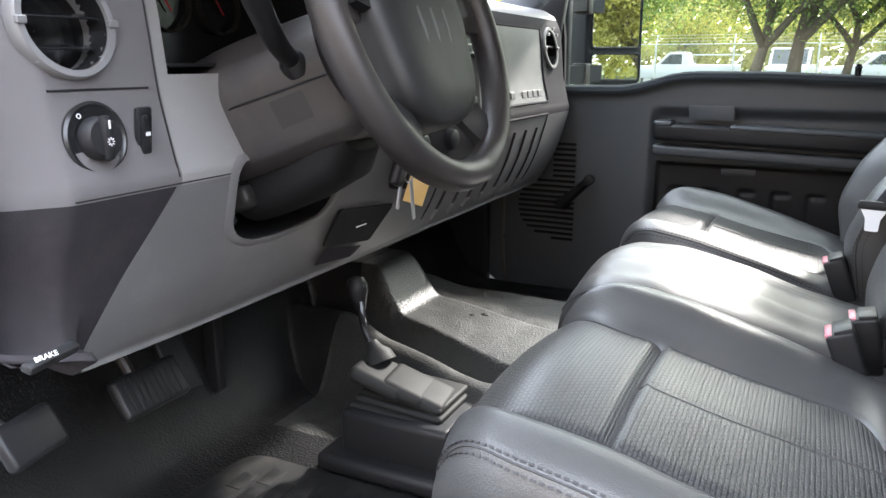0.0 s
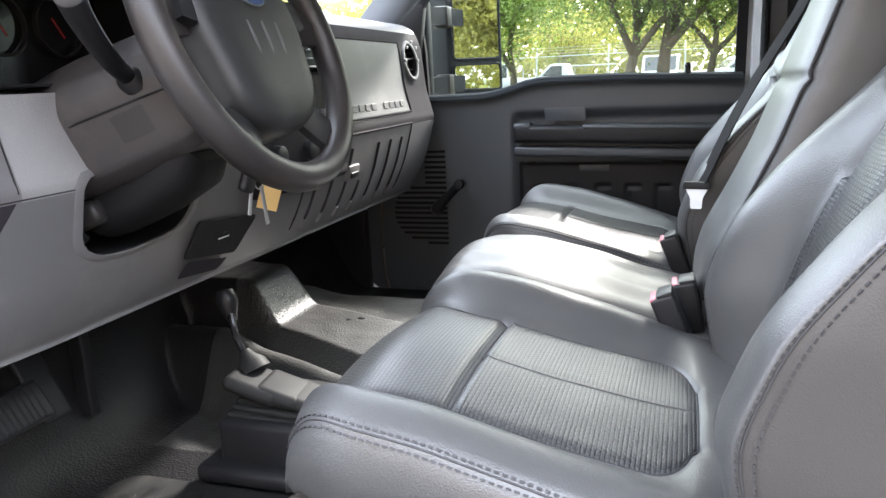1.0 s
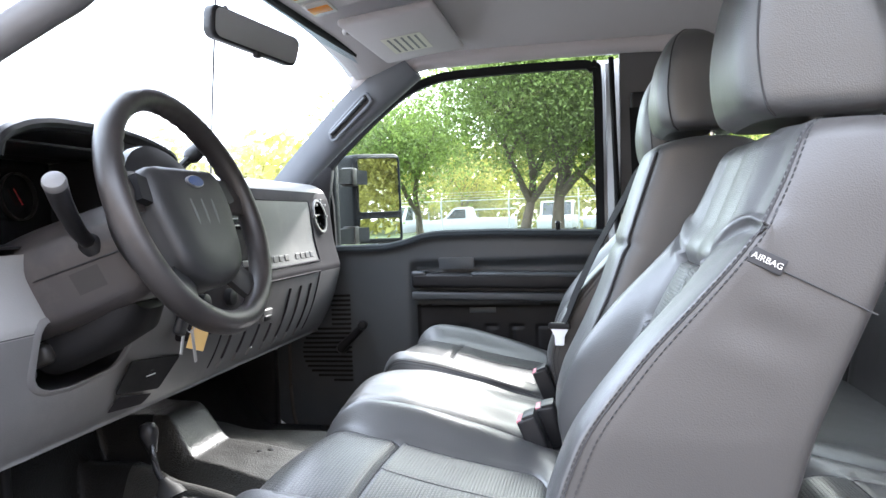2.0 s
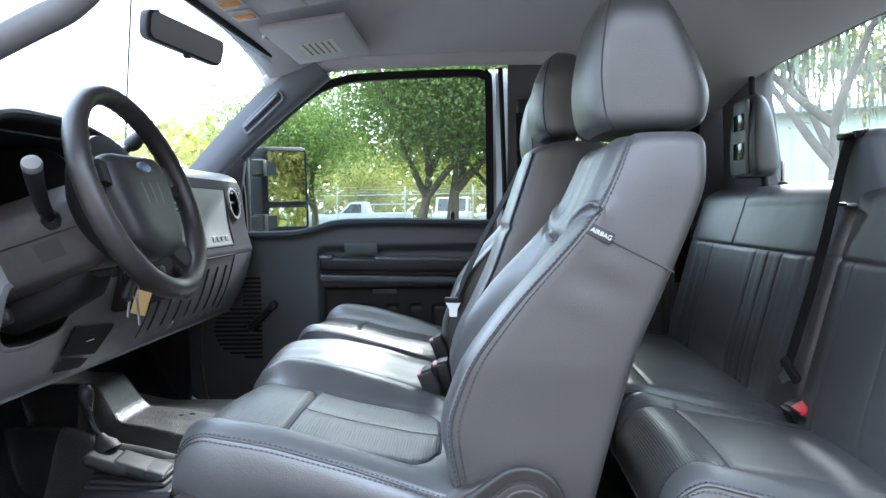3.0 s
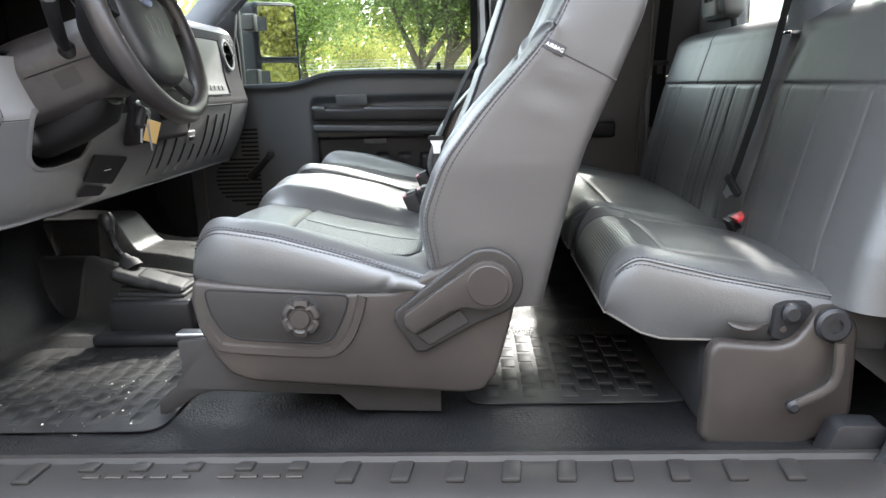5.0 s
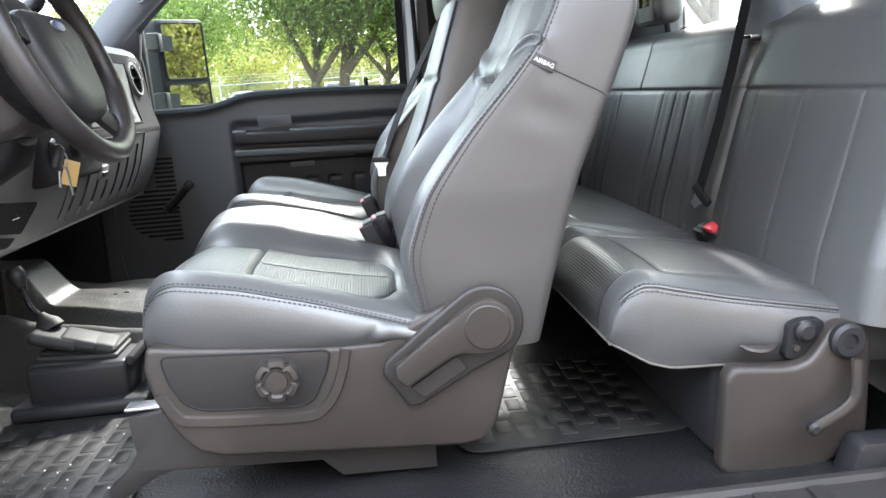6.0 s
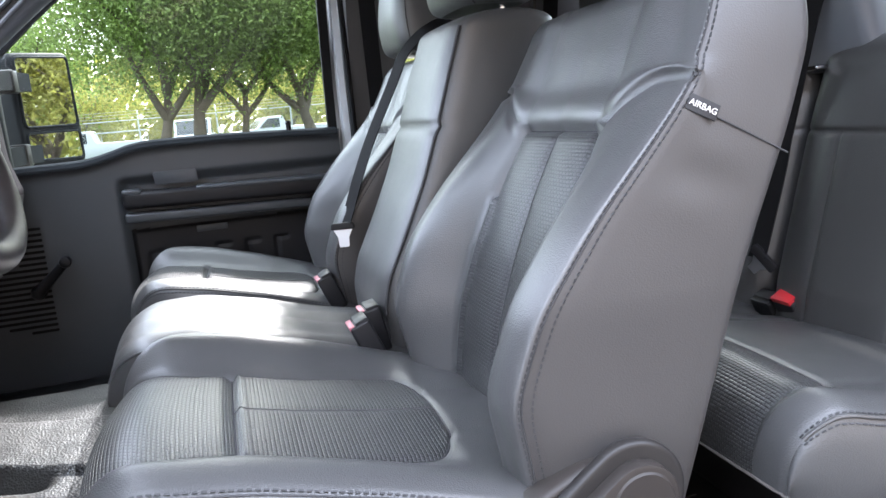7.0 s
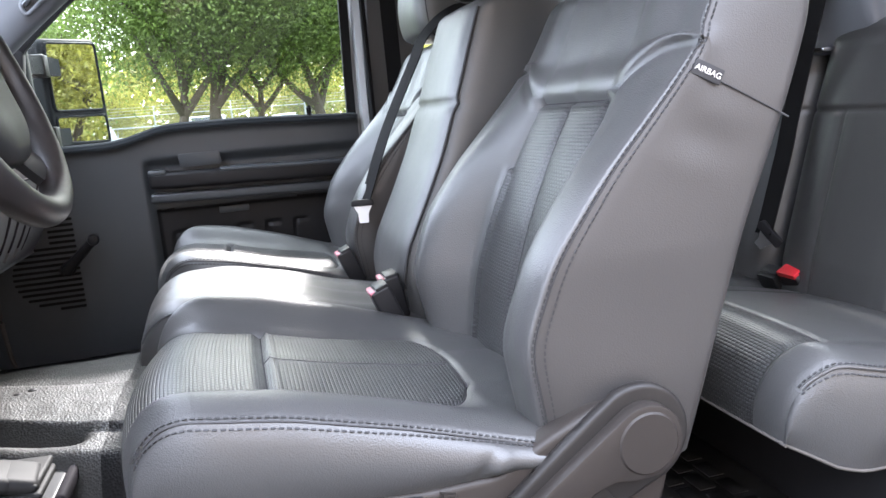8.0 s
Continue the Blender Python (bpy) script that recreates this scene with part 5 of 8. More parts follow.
def centre_seat():
    yc, half = YC, 0.155
    seat = thing("front_seat", "narrow grey vinyl middle seat between the two front seats", "car seat", (0, yc, 0.02), "front row seats")
    edge = [(-0.33, 0.312), (-0.27, 0.325), (-0.175, 0.326), (-0.06, 0.300), (0.023, 0.272), (0.2, 0.235)]
    mid = [(x, z + 0.024) for x, z in edge]
    base = [(-0.29, 0.235), (0.2, 0.22)]
    edge, mid = soften(edge), soften(mid)
    P, nrm, ix = cushion_grid(yc, half, edge, mid, base, -0.325, 0.20, 0.05, rise=0.015, roll=0.085)
    nv = ix["nv"]
    sink = np.zeros(P.shape[:2])
    for j in (ix["iE"], nv - 1 - ix["iE"]):
        sink[:, j] += 0.003
    Q = P - nrm * sink[..., None]
    bms = grid_faces(Q, lambda i, j: "b" if j < ix["iE"] else "c" if j >= nv - 1 - ix["iE"] else "t")
    part("cushion_cover", bms["t"], M_VINYL, seat, smooth=180)
    for k in "bc":
        part("cushion_boxing", bms[k], M_VINYL, seat, "grey vinyl boxing", smooth=180)
    part("piping", tube([tuple(p) for p in Q[4:-2, ix["iE"]] + nrm[4:-2, ix["iE"]] * 0.002], 0.0022, k=6, n=1), M_CREASE, seat, "piped seam")
    part("piping", tube([tuple(p) for p in Q[4:-2, nv - 1 - ix["iE"]] + nrm[4:-2, ix["iE"]] * 0.002], 0.0022, k=6, n=1), M_CREASE, seat, "piped seam")
    # backrest: a slim padded slab with a seam two thirds up
    front = soften([(0.24, 0.118), (0.32, 0.112), (0.37, 0.124), (0.45, 0.165), (0.53, 0.202), (0.613, 0.232), (0.70, 0.262), (0.76, 0.284), (0.80, 0.30)], span=6)
    P = []
    zs = list(np.linspace(0.25, 0.775, 60)) + [0.775 + 0.025 * math.sin(a) for a in np.linspace(0.2, math.pi / 2, 7)]
    for z in zs:
        c = max(0.0, (z - 0.775) / 0.025)
        cl = 1 - math.sqrt(max(0, 1 - c * c)) if c else 0
        xf, xr = lerp_table(front, z), lerp_table(REAR_X, min(z, 0.77)) - 0.02
        hw = 0.146 - 0.012 * ease((z - 0.5) / 0.3)
        row = []
        for k in range(41):
            b = 2 * math.pi * k / 40
            cx, sy = math.copysign(abs(math.cos(b)) ** 0.35, math.cos(b)), math.copysign(abs(math.sin(b)) ** 0.28, math.sin(b))
            x = 0.5 * (xf + xr) + 0.5 * (xr - xf) * cx * (1 - 0.8 * cl)
            if cx < 0:
                x += 0.006 * math.exp(-((z - 0.613) / 0.006) ** 2) - 0.006 * math.cos(math.pi / 2 * min(1, abs(sy))) 
            row.append((x, yc + hw * sy * (1 - 0.15 * cl), z))
        P.append(row)
    P = np.array(P)
    part("backrest", grid_faces(P)[""], M_VINYL, seat, "padded grey vinyl backrest", smooth=180)
    cap = bmesh.new()
    cap.faces.new([cap.verts.new(p) for p in P[-1][:-1]])
    part("backrest_top", cap, M_VINYL, seat, smooth=180)
    for k in (25, 15):
        part("piping", tube([tuple(p) for p in P[2:60, k] + np.array([-0.002, 0.002 if k == 15 else -0.002, 0])], 0.0026, k=6, n=1), M_THREAD, seat, "dark piped backrest seam")
    headrest(seat, yc, 0.300, 0.812, 1.0, half=0.115, scale=0.85)
    part("seat_pan", rbox((0.40, 0.24, 0.16), (0.0, yc, 0.15), 0.02), M_BLACK, seat, "black seat support")


centre_seat()


def belt_buckle(at, tilt, name_label, material, wide=0.009):
    b = thing("belt_buckle", name_label, "seat belt", (at[0], at[1], at[2] - 0.10), "seat belt buckles")
    m = pose(at[0], at[1], at[2], 0, tilt, 0)
    def put(bm):
        bmesh.ops.transform(bm, matrix=m, verts=bm.verts)
        return bm
    part("housing", put(rbox((0.034, 0.050, 0.078), (0, 0, -0.043), 0.005, 3)), M_BLACK, b, "black buckle housing")
    part("release_button", put(rbox((wide, 0.044, 0.010), (-0.017 + wide / 2, 0, -0.0075 + 0.25 * (wide - 0.009)), 0.002, 2)), material, b, "red release button")
    part("slot_face", put(rbox((0.022, 0.046, 0.010), (0.005, 0, -0.0052), 0.002, 2)), M_BLACK, b, "black slot face")
    part("stalk", put(rbox((0.010, 0.030, 0.10), (0.006, 0, -0.13), 0.003, 2)), M_BLACK, b, "black webbing stalk")
    return b


belt_buckle((0.062, 1.055, 0.330), -22, "black seat belt buckle with faded red button between the seats", M_PINK)
belt_buckle((0.092, 1.115, 0.335), -12, "black seat belt buckle standing between the seats", M_PINK)
belt_buckle((0.062, 1.455, 0.328), -22, "black buckle with faded red button beside the passenger seat", M_PINK)


# ---- rear bench ----
def bench_cushion(c, y0, y1):
    yc, half = 0.5 * (y0 + y1), 0.5 * (y1 - y0)
    edge = [(0.42, 0.295), (0.47, 0.296), (0.60, 0.264), (0.80, 0.222), (0.9, 0.2)]
    mid = [(0.42, 0.292), (0.50, 0.292), (0.65, 0.268), (0.80, 0.240), (0.9, 0.22)]
    base = [(0.42, 0.20), (0.45, 0.185), (0.48, 0.168), (0.515, 0.159), (0.62, 0.155), (0.9, 0.135)]
    P, nrm, ix = cushion_grid(yc, half, edge, mid, base, 0.425, 0.86, half - 0.085, rise=0.014, roll=0.07, n_len=50)
    nv = ix["nv"]
    sink = np.zeros(P.shape[:2])
    for j in (ix["iE"], nv - 1 - ix["iE"]):
        sink[:, j] += 0.003
    kt = min(range(len(ix["xs"])), key=lambda i: abs(ix["xs"][i] - 0.530) + (1 if i < ix["nf"] else 0))
    sink[kt, ix["iG"] - 5:nv - ix["iG"] + 5] += 0.003
    for j in (ix["iG"], nv - 1 - ix["iG"]):
        sink[:-6, j] += 0.003
    Q = P - nrm * sink[..., None]
    seams = [Q[kt, ix["iG"]:nv - ix["iG"]] + nrm[kt, ix["iG"]:nv - ix["iG"]] * 0.0006] + [Q[14:-6, j] + nrm[14:-6, j] * 0.0006 for j in (ix["iG"], nv - 1 - ix["iG"])]
    for line in seams:
        part("seam", tube([tuple(q) for q in line], 0.0011, k=5, n=1), M_THREAD, c, "dark sewn seam line")

    def region(i, j):
        if j < ix["iE"]:
            return "boxing_a"
        if j >= nv - 1 - ix["iE"]:
            return "boxing_b"
        if i < kt and ix["iG"] <= j < nv - 1 - ix["iG"]:
            return "front_insert"
        return "cushion_cover"
    bms = grid_faces(Q, region)
    part("cushion_cover", bms["cushion_cover"], M_VINYL, c, smooth=180)
    for k in "ab":
        part("cushion_boxing", bms["boxing_" + k], M_VINYL, c, "smooth grey vinyl boxing", smooth=180)
    part("front_insert", bms["front_insert"], M_INSERT, c, "ribbed vinyl front insert", smooth=180)
    for j in (ix["iE"], nv - 1 - ix["iE"]):
        part("piping", tube([tuple(p) for p in Q[7:-2, j] + nrm[7:-2, j] * 0.0012], 0.0026, k=8, n=1), M_VINYL, c, "piped edge seam")
        for dj in (-1, 1):
            line = 0.5 * Q[7:-2, j + dj] + 0.5 * Q[7:-2, j] + nrm[7:-2, j + dj] * 0.0016
            tagged(part("stitching", stitches([line]), M_THREAD, c, "row of dark thread stitches", smooth=0), kind="stuff")
    rim = [tuple(Q[i, 0]) for i in range(48, 0, -2)] + [tuple(Q[0, j]) for j in range(0, nv, 2)]
    part("felt_rim", tube(rim, 0.0022, k=6, n=1), M_FELT, c, "pale felt edge under the cover")
    felt = [(0.50, 0.158), (0.55, 0.153), (0.62, 0.150), (0.75, 0.144), (0.75, 0.149), (0.62, 0.156), (0.55, 0.159), (0.51, 0.162)]
    part("felt_underside", prism(felt, "y", y0 + 0.010, y1 - 0.010, 0.0012), M_FELT, c, "pale felt underside")
    return c


rear_a = thing("bench", "grey vinyl rear bench seat beside the driver opening", "car seat", (0.7, 0.77, 0.15), "rear bench seats")
rear_b = thing("bench", "wide fluted grey vinyl rear bench seat with belt guide", "car seat", (0.7, 1.55, 0.15), "rear bench seats")
bench_cushion(rear_a, 0.50, 0.985)
bench_cushion(rear_b, 0.992, 2.02)


def bench_back(b, y0, y1, flutes, divide, headx, depth=0.005):
    yc, half = 0.5 * (y0 + y1), 0.5 * (y1 - y0)
    front = [(0.20, 0.785), (0.30, 0.80), (0.55, 0.866), (0.66, 0.902), (0.71, 0.927)]
    zs = list(np.linspace(0.215, 0.655, 110)) + [0.655 + 0.052 * math.sin(a) for a in np.linspace(0.15, math.pi / 2, 10)]
    ny = 260
    P = []
    for z in zs:
        c = max(0.0, (z - 0.655) / 0.052)
        cl = 1 - math.sqrt(max(0.0, 1 - c * c))
        row = []
        for k in range(ny + 1):
            y = y0 + (y1 - y0) * k / ny
            e = min(k, ny - k) / ny * (y1 - y0)
            x = lerp_table(front, min(z, 0.655)) + cl * 0.085
            x += 0.055 * (1 - math.sqrt(max(0.0, 1 - max(0.0, 1 - e / 0.055) ** 2)))       # rounded side edges
            x -= 0.018 * math.sin(math.pi * min(1, e / 0.14) / 2)
            if z < 0.548:
                for f in flutes:
                    x += depth * math.exp(-((y - f) / 0.0032) ** 2)
                    x -= 0.4 * depth * math.exp(-((abs(y - f) - 0.02) / 0.012) ** 2)
            else:
                for f in divide:
                    x += 0.004 * math.exp(-((y - f) / 0.0032) ** 2)
            x += 0.005 * math.exp(-((z - 0.550) / 0.004) ** 2)
            row.append((x, y, z))
        P.append(row)
    P = np.array(P)
    kz = next(i for i, z in enumerate(zs) if z > 0.548)

    def region(i, j):
        y = y0 + (y1 - y0) * (j + 0.5) / ny
        if i < kz and len(flutes) >= 4:
            for a, c in zip(flutes[0::3], flutes[1::3]):
                if a < y < c:
                    return "strip%d" % round(a * 100)
        return "backrest_cover"
    bms = grid_faces(P, region)
    part("backrest_cover", bms["backrest_cover"], M_VINYL, b, smooth=180)
    for k in bms:
        if k.startswith("strip"):
            part("ribbed_strip", bms[k], M_STRIP, b, "ribbed vinyl strip", smooth=180)
    part("backrest_core", rbox((0.075, y1 - y0 - 0.03, 0.47), (0.955, yc, 0.445), 0.02, 3, rot=(0, 8, 0)), M_TRIM, b, "dark backrest core")
    for hy in headx:
        headrest(b, hy, 0.915, 0.735, 0.962, half=0.105, scale=0.42)
        pl = part("headrest_shell", rbox((0.012, 0.10, 0.205), (0.916, hy - 0.02, 0.843), 0.005, 2), M_DASH, b, "grey plastic headrest face plate")
        for dz in (0.805, 0.885):
            part("shell_slot", rbox((0.006, 0.07, 0.046), (0.908, hy - 0.02, dz), 0.003, 2), M_GLOSSBLACK, pl, "dark slot in the face plate")
    return b


bench_back(rear_a, 0.42, 1.005, [0.57, 0.73, 0.89], [], [0.70], 0.0022)
bench_back(rear_b, 1.012, 1.97, [1.675, 1.81, 1.74, 1.202, 1.352, 1.277, 1.091], [1.53], [1.67], 0.0035)
belt_buckle((0.782, 0.935, 0.280), -30, "black buckle with bright red button on the rear bench", M_RED, 0.026)
belt_buckle((0.782, 0.988, 0.268), -26, "black buckle beside the red one on the rear bench", M_BLACK, 0.012)


def rear_belt():
    b = thing("centre_belt", "black lap and shoulder belt running down the rear backrest", "seat belt", (0.88, 1.05, 0.2), "shoulder belts")
    part("belt_guide", rbox((0.08, 0.205, 0.15), (0.93, 0.970, 0.722), 0.024, 4, rot=(0, -8, 0), taper=(0.9, 0.72)), M_PILLAR, b, "grey belt guide housing on the backrest")
    part("guide_slot", rbox((0.03, 0.07, 0.014), (0.886, 0.975, 0.786), 0.004, 2, rot=(0, -12, 0)), M_GLOSSBLACK, b, "black slot of the guide")
    part("bezel", rbox((0.03, 0.075, 0.008), (0.885, 1.0, 0.655), 0.003, 2), M_CHROME, b, "bright bezel under the guide")
    part("webbing", sweep(smooth_curve([(0.885, 0.972, 0.79), (0.873, 0.981, 0.742), (0.851, 1.0, 0.60), (0.836, 1.004, 0.532), (0.820, 1.0, 0.478), (0.785, 1.0, 0.36), (0.775, 1.0, 0.335)], 6),
                          [(-0.022, -0.001), (-0.022, 0.001), (0.022, 0.001), (0.022, -0.001)], up=(-1.0, 0.05, 0.25)), M_BELT, b, "black webbing")
    m = basis((0.776, 0.990, 0.330), (-0.25, 0.66, 0.70), (0.25, -0.62, 0.70))
    t1 = prism(round_poly([(-0.028, 0.0), (0.028, 0.0), (0.028, 0.018), (-0.028, 0.018)], 0.005), "z", -0.005, 0.005, 0.002)
    t2 = prism(round_poly([(-0.018, 0.0), (0.018, 0.0), (0.010, -0.012), (0.009, -0.026), (-0.009, -0.026), (-0.010, -0.012)], 0.003), "z", -0.001, 0.001)
    for bm in (t1, t2):
        bmesh.ops.transform(bm, matrix=m, verts=bm.verts)
    tg = part("tongue_cover", t1, M_BLACK, b, "black tongue cover")
    part("tongue", t2, M_STEEL, tg, "steel tongue")


rear_belt()


def bench_bracket():
    """Moulded side box under the bench with the fold hinge and release lever."""
    b = thing("bench_support", "dark grey moulded bench support with hinge and release lever", "seat support", (0.68, 0.46, 0.0))
    box = [(0.588, 0.168), (0.575, 0.15), (0.568, 0.01), (0.578, -0.005), (0.70, -0.012), (0.735, -0.005), (0.80, 0.04), (0.80, 0.19), (0.782, 0.214), (0.757, 0.222), (0.735, 0.212), (0.722, 0.190), (0.705, 0.167), (0.675, 0.160)]
    part("side_box", prism(round_poly(box, 0.016, 4), "y", 0.455, 0.49, 0.010, 3), M_TRIM, b, "dark grey moulded box")
    # near-black colour carries the deep shade under the bench
    part("inner_box", rbox((0.24, 0.5, 0.16), (0.70, 0.76, 0.075), 0.02), M_RUBBER, b, "box behind the shield, blackened for the shade under the bench")
    part("hinge_plate", prism(round_poly([(0.675, 0.166), (0.68, 0.218), (0.70, 0.224), (0.735, 0.222), (0.735, 0.190), (0.712, 0.160)], 0.008), "y", 0.475, 0.497, 0.002), M_RUBBER, b, "black hinge plate")
    part("hinge_cap", lathe([(0.016, 0), (0.016, 0.008), (0.010, 0.013), (0.0, 0.013)], (0.703, 0.476, 0.208), (0, -1, 0), 24), M_BLACK, b, "round hinge cap")
    part("bolt", lathe([(0.005, 0), (0.005, 0.003)], (0.692, 0.475, 0.182), (0, -1, 0), 10), M_TRIM, b, "steel bolt head")
    part("hinge_boss", lathe([(0.027, 0), (0.027, 0.010), (0.022, 0.015), (0.012, 0.015), (0.011, 0.010), (0.0, 0.010)], (0.757, 0.458, 0.195), (0, -1, 0), 32), M_BLACK, b, "round pivot boss")
    lv = smooth_curve([(0.765, 0.440, 0.170), (0.764, 0.436, 0.14), (0.760, 0.434, 0.112), (0.745, 0.433, 0.096), (0.72, 0.432, 0.083), (0.697, 0.431, 0.072)], 5)
    part("release_lever", sweep(lv, ring_section(0.009, 10, 0.007), up=(0, 1, 0)), M_TRIM, b, "dark grey release lever")
    part("lever_tip", lathe([(0.010, 0), (0.011, 0.008), (0.006, 0.012)], (0.697, 0.436, 0.072), (0, -1, 0), 18), M_BLACK, b, "black lever tip")
    part("cushion_pull", sweep(smooth_curve([(0.612, 0.488, 0.190), (0.626, 0.480, 0.185), (0.645, 0.478, 0.183), (0.672, 0.488, 0.187)], 6), ring_section(0.010, 10, 0.006), up=(0, 0, 1), scale=[0.2 + 0.9 * math.sin(math.pi * min(1, 0.08 + i / 19)) for i in range(19)]), M_TRIM, b, "small grey pull flap")
    foot = [(0.735, -0.01), (0.755, 0.045), (0.765, 0.052), (0.825, 0.05), (0.835, 0.035), (0.80, -0.02), (0.76, -0.03), (0.735, -0.03)]
    part("sill_end_cap", prism(round_poly(foot, 0.008), "y", 0.405, 0.45, 0.005), M_BLACK, b, "black moulded end cap of the sill")


bench_bracket()
solid("bench_riser", rbox((0.05, 1.35, 0.17), (0.80, 1.32, 0.07), 0.01), M_RUBBER, "black panel under the rear bench", kind="structure")


# ---- dashboard ----
def dash_profile(y):
    """Cross-section (x, z) of the dashboard from the windscreen base over the top and down to the knees."""
    drv = 1 - ease((y - 1.02) / 0.14)      # driver bay sits a little nearer
    k = 1 - ((y - YC) / 0.85) ** 2
    low = 0.335 + 0.065 * ease((0.75 - y) / 0.35)
    lowx = -0.675 + 0.11 * ease((0.75 - y) / 0.35)
    return [(-0.98 - 0.15 * k, 0.800), (-0.84, 0.803), (-0.70, 0.795), (-0.652, 0.778), (-0.632, 0.752), (-0.622, 0.715), (-0.612, 0.62), (-0.598, 0.56), (-0.592, 0.535), (-0.600, 0.50),
            (-0.618, 0.44), (-0.64 + 0.3 * (lowx + 0.675), 0.39), (lowx, low), (lowx - 0.03, low - 0.008), (-0.95, low + 0.03), (-1.05, 0.45)]


# charcoal of the dash end, lightened for the skylight on its upper part
M_ENDP = mat("ribbed_charcoal_plastic_lit", (0.115, 0.108, 0.111), 0.45, var=0.1, vscale=3, bump=0.5, bscale=1200, bkind="ribs", bdist=0.0005, dirt=(0.16, 0.14, 0.13), dscale=11, damount=0.15)
M_VENT = mat("satin_grey_plastic", (0.15, 0.148, 0.15), 0.32, var=0.08, bump=0.1, bscale=700, bdist=0.0005)


HOLLOW = round_poly([(0.698, 0.545), (0.702, 0.455), (0.738, 0.434), (0.80, 0.428), (0.90, 0.440), (0.930, 0.470), (0.925, 0.545)], 0.028, 4)


def inside(pts, y, z):
    hit = False
    for (y1, z1), (y2, z2) in zip(pts, pts[1:] + pts[:1]):
        if (z1 > z) != (z2 > z) and y < y1 + (z - z1) / (z2 - z1) * (y2 - y1):
            hit = not hit
    return hit


def dashboard():
    d = thing("dashboard", "two-tone grey plastic dashboard with vents and glove box", "dashboard", (-0.7, YC, 0.33))
    ys = list(np.linspace(0.415, 2.055, 230))
    rows = []
    for y in ys:
        pr = smooth_curve([(x, y, z) for x, z in dash_profile(y)], 8)
        e = min(y - 0.415, 2.055 - y)
        rr = 0.035 * (1 - math.sqrt(max(0.0, 1 - max(0.0, 1 - e / 0.035) ** 2)))
        cham = 0.70 * max(0.0, 0.482 - y)
        rows.append([(p.x - rr - cham * (1 if p.z < 0.76 else 0.5), y + 0.69 * min(0.0, max(-0.16, p.z - 0.528)) * math.exp(-((y - 0.605) / 0.085) ** 2) * (1 if p.x > -0.72 else 0), p.z - 0.6 * rr * (1 if p.z > 0.7 else 0)) for p in pr])
    P = np.array(rows)
    nprof = P.shape[1]
    # instrument bay opening
    def region(i, j):
        y = ys[i]
        z, x = P[i, j, 2], P[i, j, 0]
        if 0.628 < y < 0.98 and 0.655 < z < 0.80 and x > -0.70:
            return None
        cy, cz = P[i:i + 2, j:j + 2, 1].mean(), P[i:i + 2, j:j + 2, 2].mean()
        if x > -0.70 and min((cy - 0.517) ** 2 + (cz - 0.691) ** 2, (cy - 1.925) ** 2 + (cz - 0.690) ** 2) < 0.0465 ** 2:
            return None
        if x > -0.70 and inside(HOLLOW, cy, cz):
            return None
        if j < 29 or z > 0.765:
            return "dash_top"
        if z > 0.531:
            if y < 0.612:
                return "end_panel"
            if 1.42 < y < 1.85 and z > 0.56 and z < 0.735:
                return "silver_panel"
            if y > 1.85 or y > 1.05:
                return "dash_dark"
            return "dash_face"
        if y < 0.606:
            return "dash_low_dark"
        return "dash_lower"
    bms = grid_faces(P, region)
    part("dash_top", bms["dash_top"], M_DASH_UP, d, "grey dash top", smooth=50)
    part("end_panel", bms["end_panel"], M_ENDP, d, "charcoal end panel with fine ribs, colour lightened for skylight", smooth=50)
    part("dash_face", bms["dash_face"], M_DASH_UP, d, "grey dash face, colour lightened for skylight", smooth=50)
    part("dash_lower", bms["dash_lower"], M_DASH, d, "grey lower dash", smooth=50)
    part("passenger_panel", bms["silver_panel"], M_DASH, d, "light grey panel over the glove box", smooth=50)
    part("dash_frame", bms["dash_dark"], M_DASH_DARK, d, "charcoal dash surround", smooth=50)
    part("dash_end_lower", bms["dash_low_dark"], M_DASH_DARK, d, "charcoal lower dash end", smooth=50)
    for y, nm in ((0.418, "dash_end_cap"), (2.052, "dash_end_cap")):
        cap = bmesh.new()
        pr = smooth_curve([(x, y, z) for x, z in dash_profile(y)], 4)
        cap.faces.new([cap.verts.new((p.x - 0.02, y, p.z)) for p in pr])
        part(nm, cap, M_DASH_DARK, d, "charcoal dash end cap", smooth=0)

    def face(y, z, lift=0.0):
        pr = dash_profile(y)
        zz = [p[1] for p in pr[3:14]][::-1]
        xx = [p[0] for p in pr[3:14]][::-1]
        return Vector((float(np.interp(z, zz, xx)) + lift, y, z))
    # joints between the mouldings
    for z, y0, y1 in ((0.630, 0.485, 0.600), (0.530, 0.485, 0.70)):
        part("joint", tube([face(y, z, 0.0) for y in np.linspace(y0, y1, 24)], 0.0012, k=6, n=1), M_BLACK, d, "dark joint line")
    part("joint", tube([face(0.612 - 0.0, z, 0.0005) for z in np.linspace(0.537, 0.76, 24)], 0.0011, k=6, n=1), M_BLACK, d, "dark joint line")
    # round vents at both ends
    for yv, zv in ((0.517, 0.691), (1.925, 0.690)):
        c = face(yv, zv, 0.0)
        ax = (0.985, 0.0, 0.17)
        part("vent_ring", lathe([(0.0525, -0.010), (0.0525, 0.002), (0.0505, 0.005), (0.0445, 0.005), (0.0415, -0.03)], c, ax, 44, cap=False), M_VENT, d, "grey vent ring")
        part("vent_bowl", lathe([(0.001, -0.045), (0.0415, -0.045), (0.0430, 0.002)], c, ax, 36, cap=False), M_GLOSSBLACK, d, "black vent bowl")
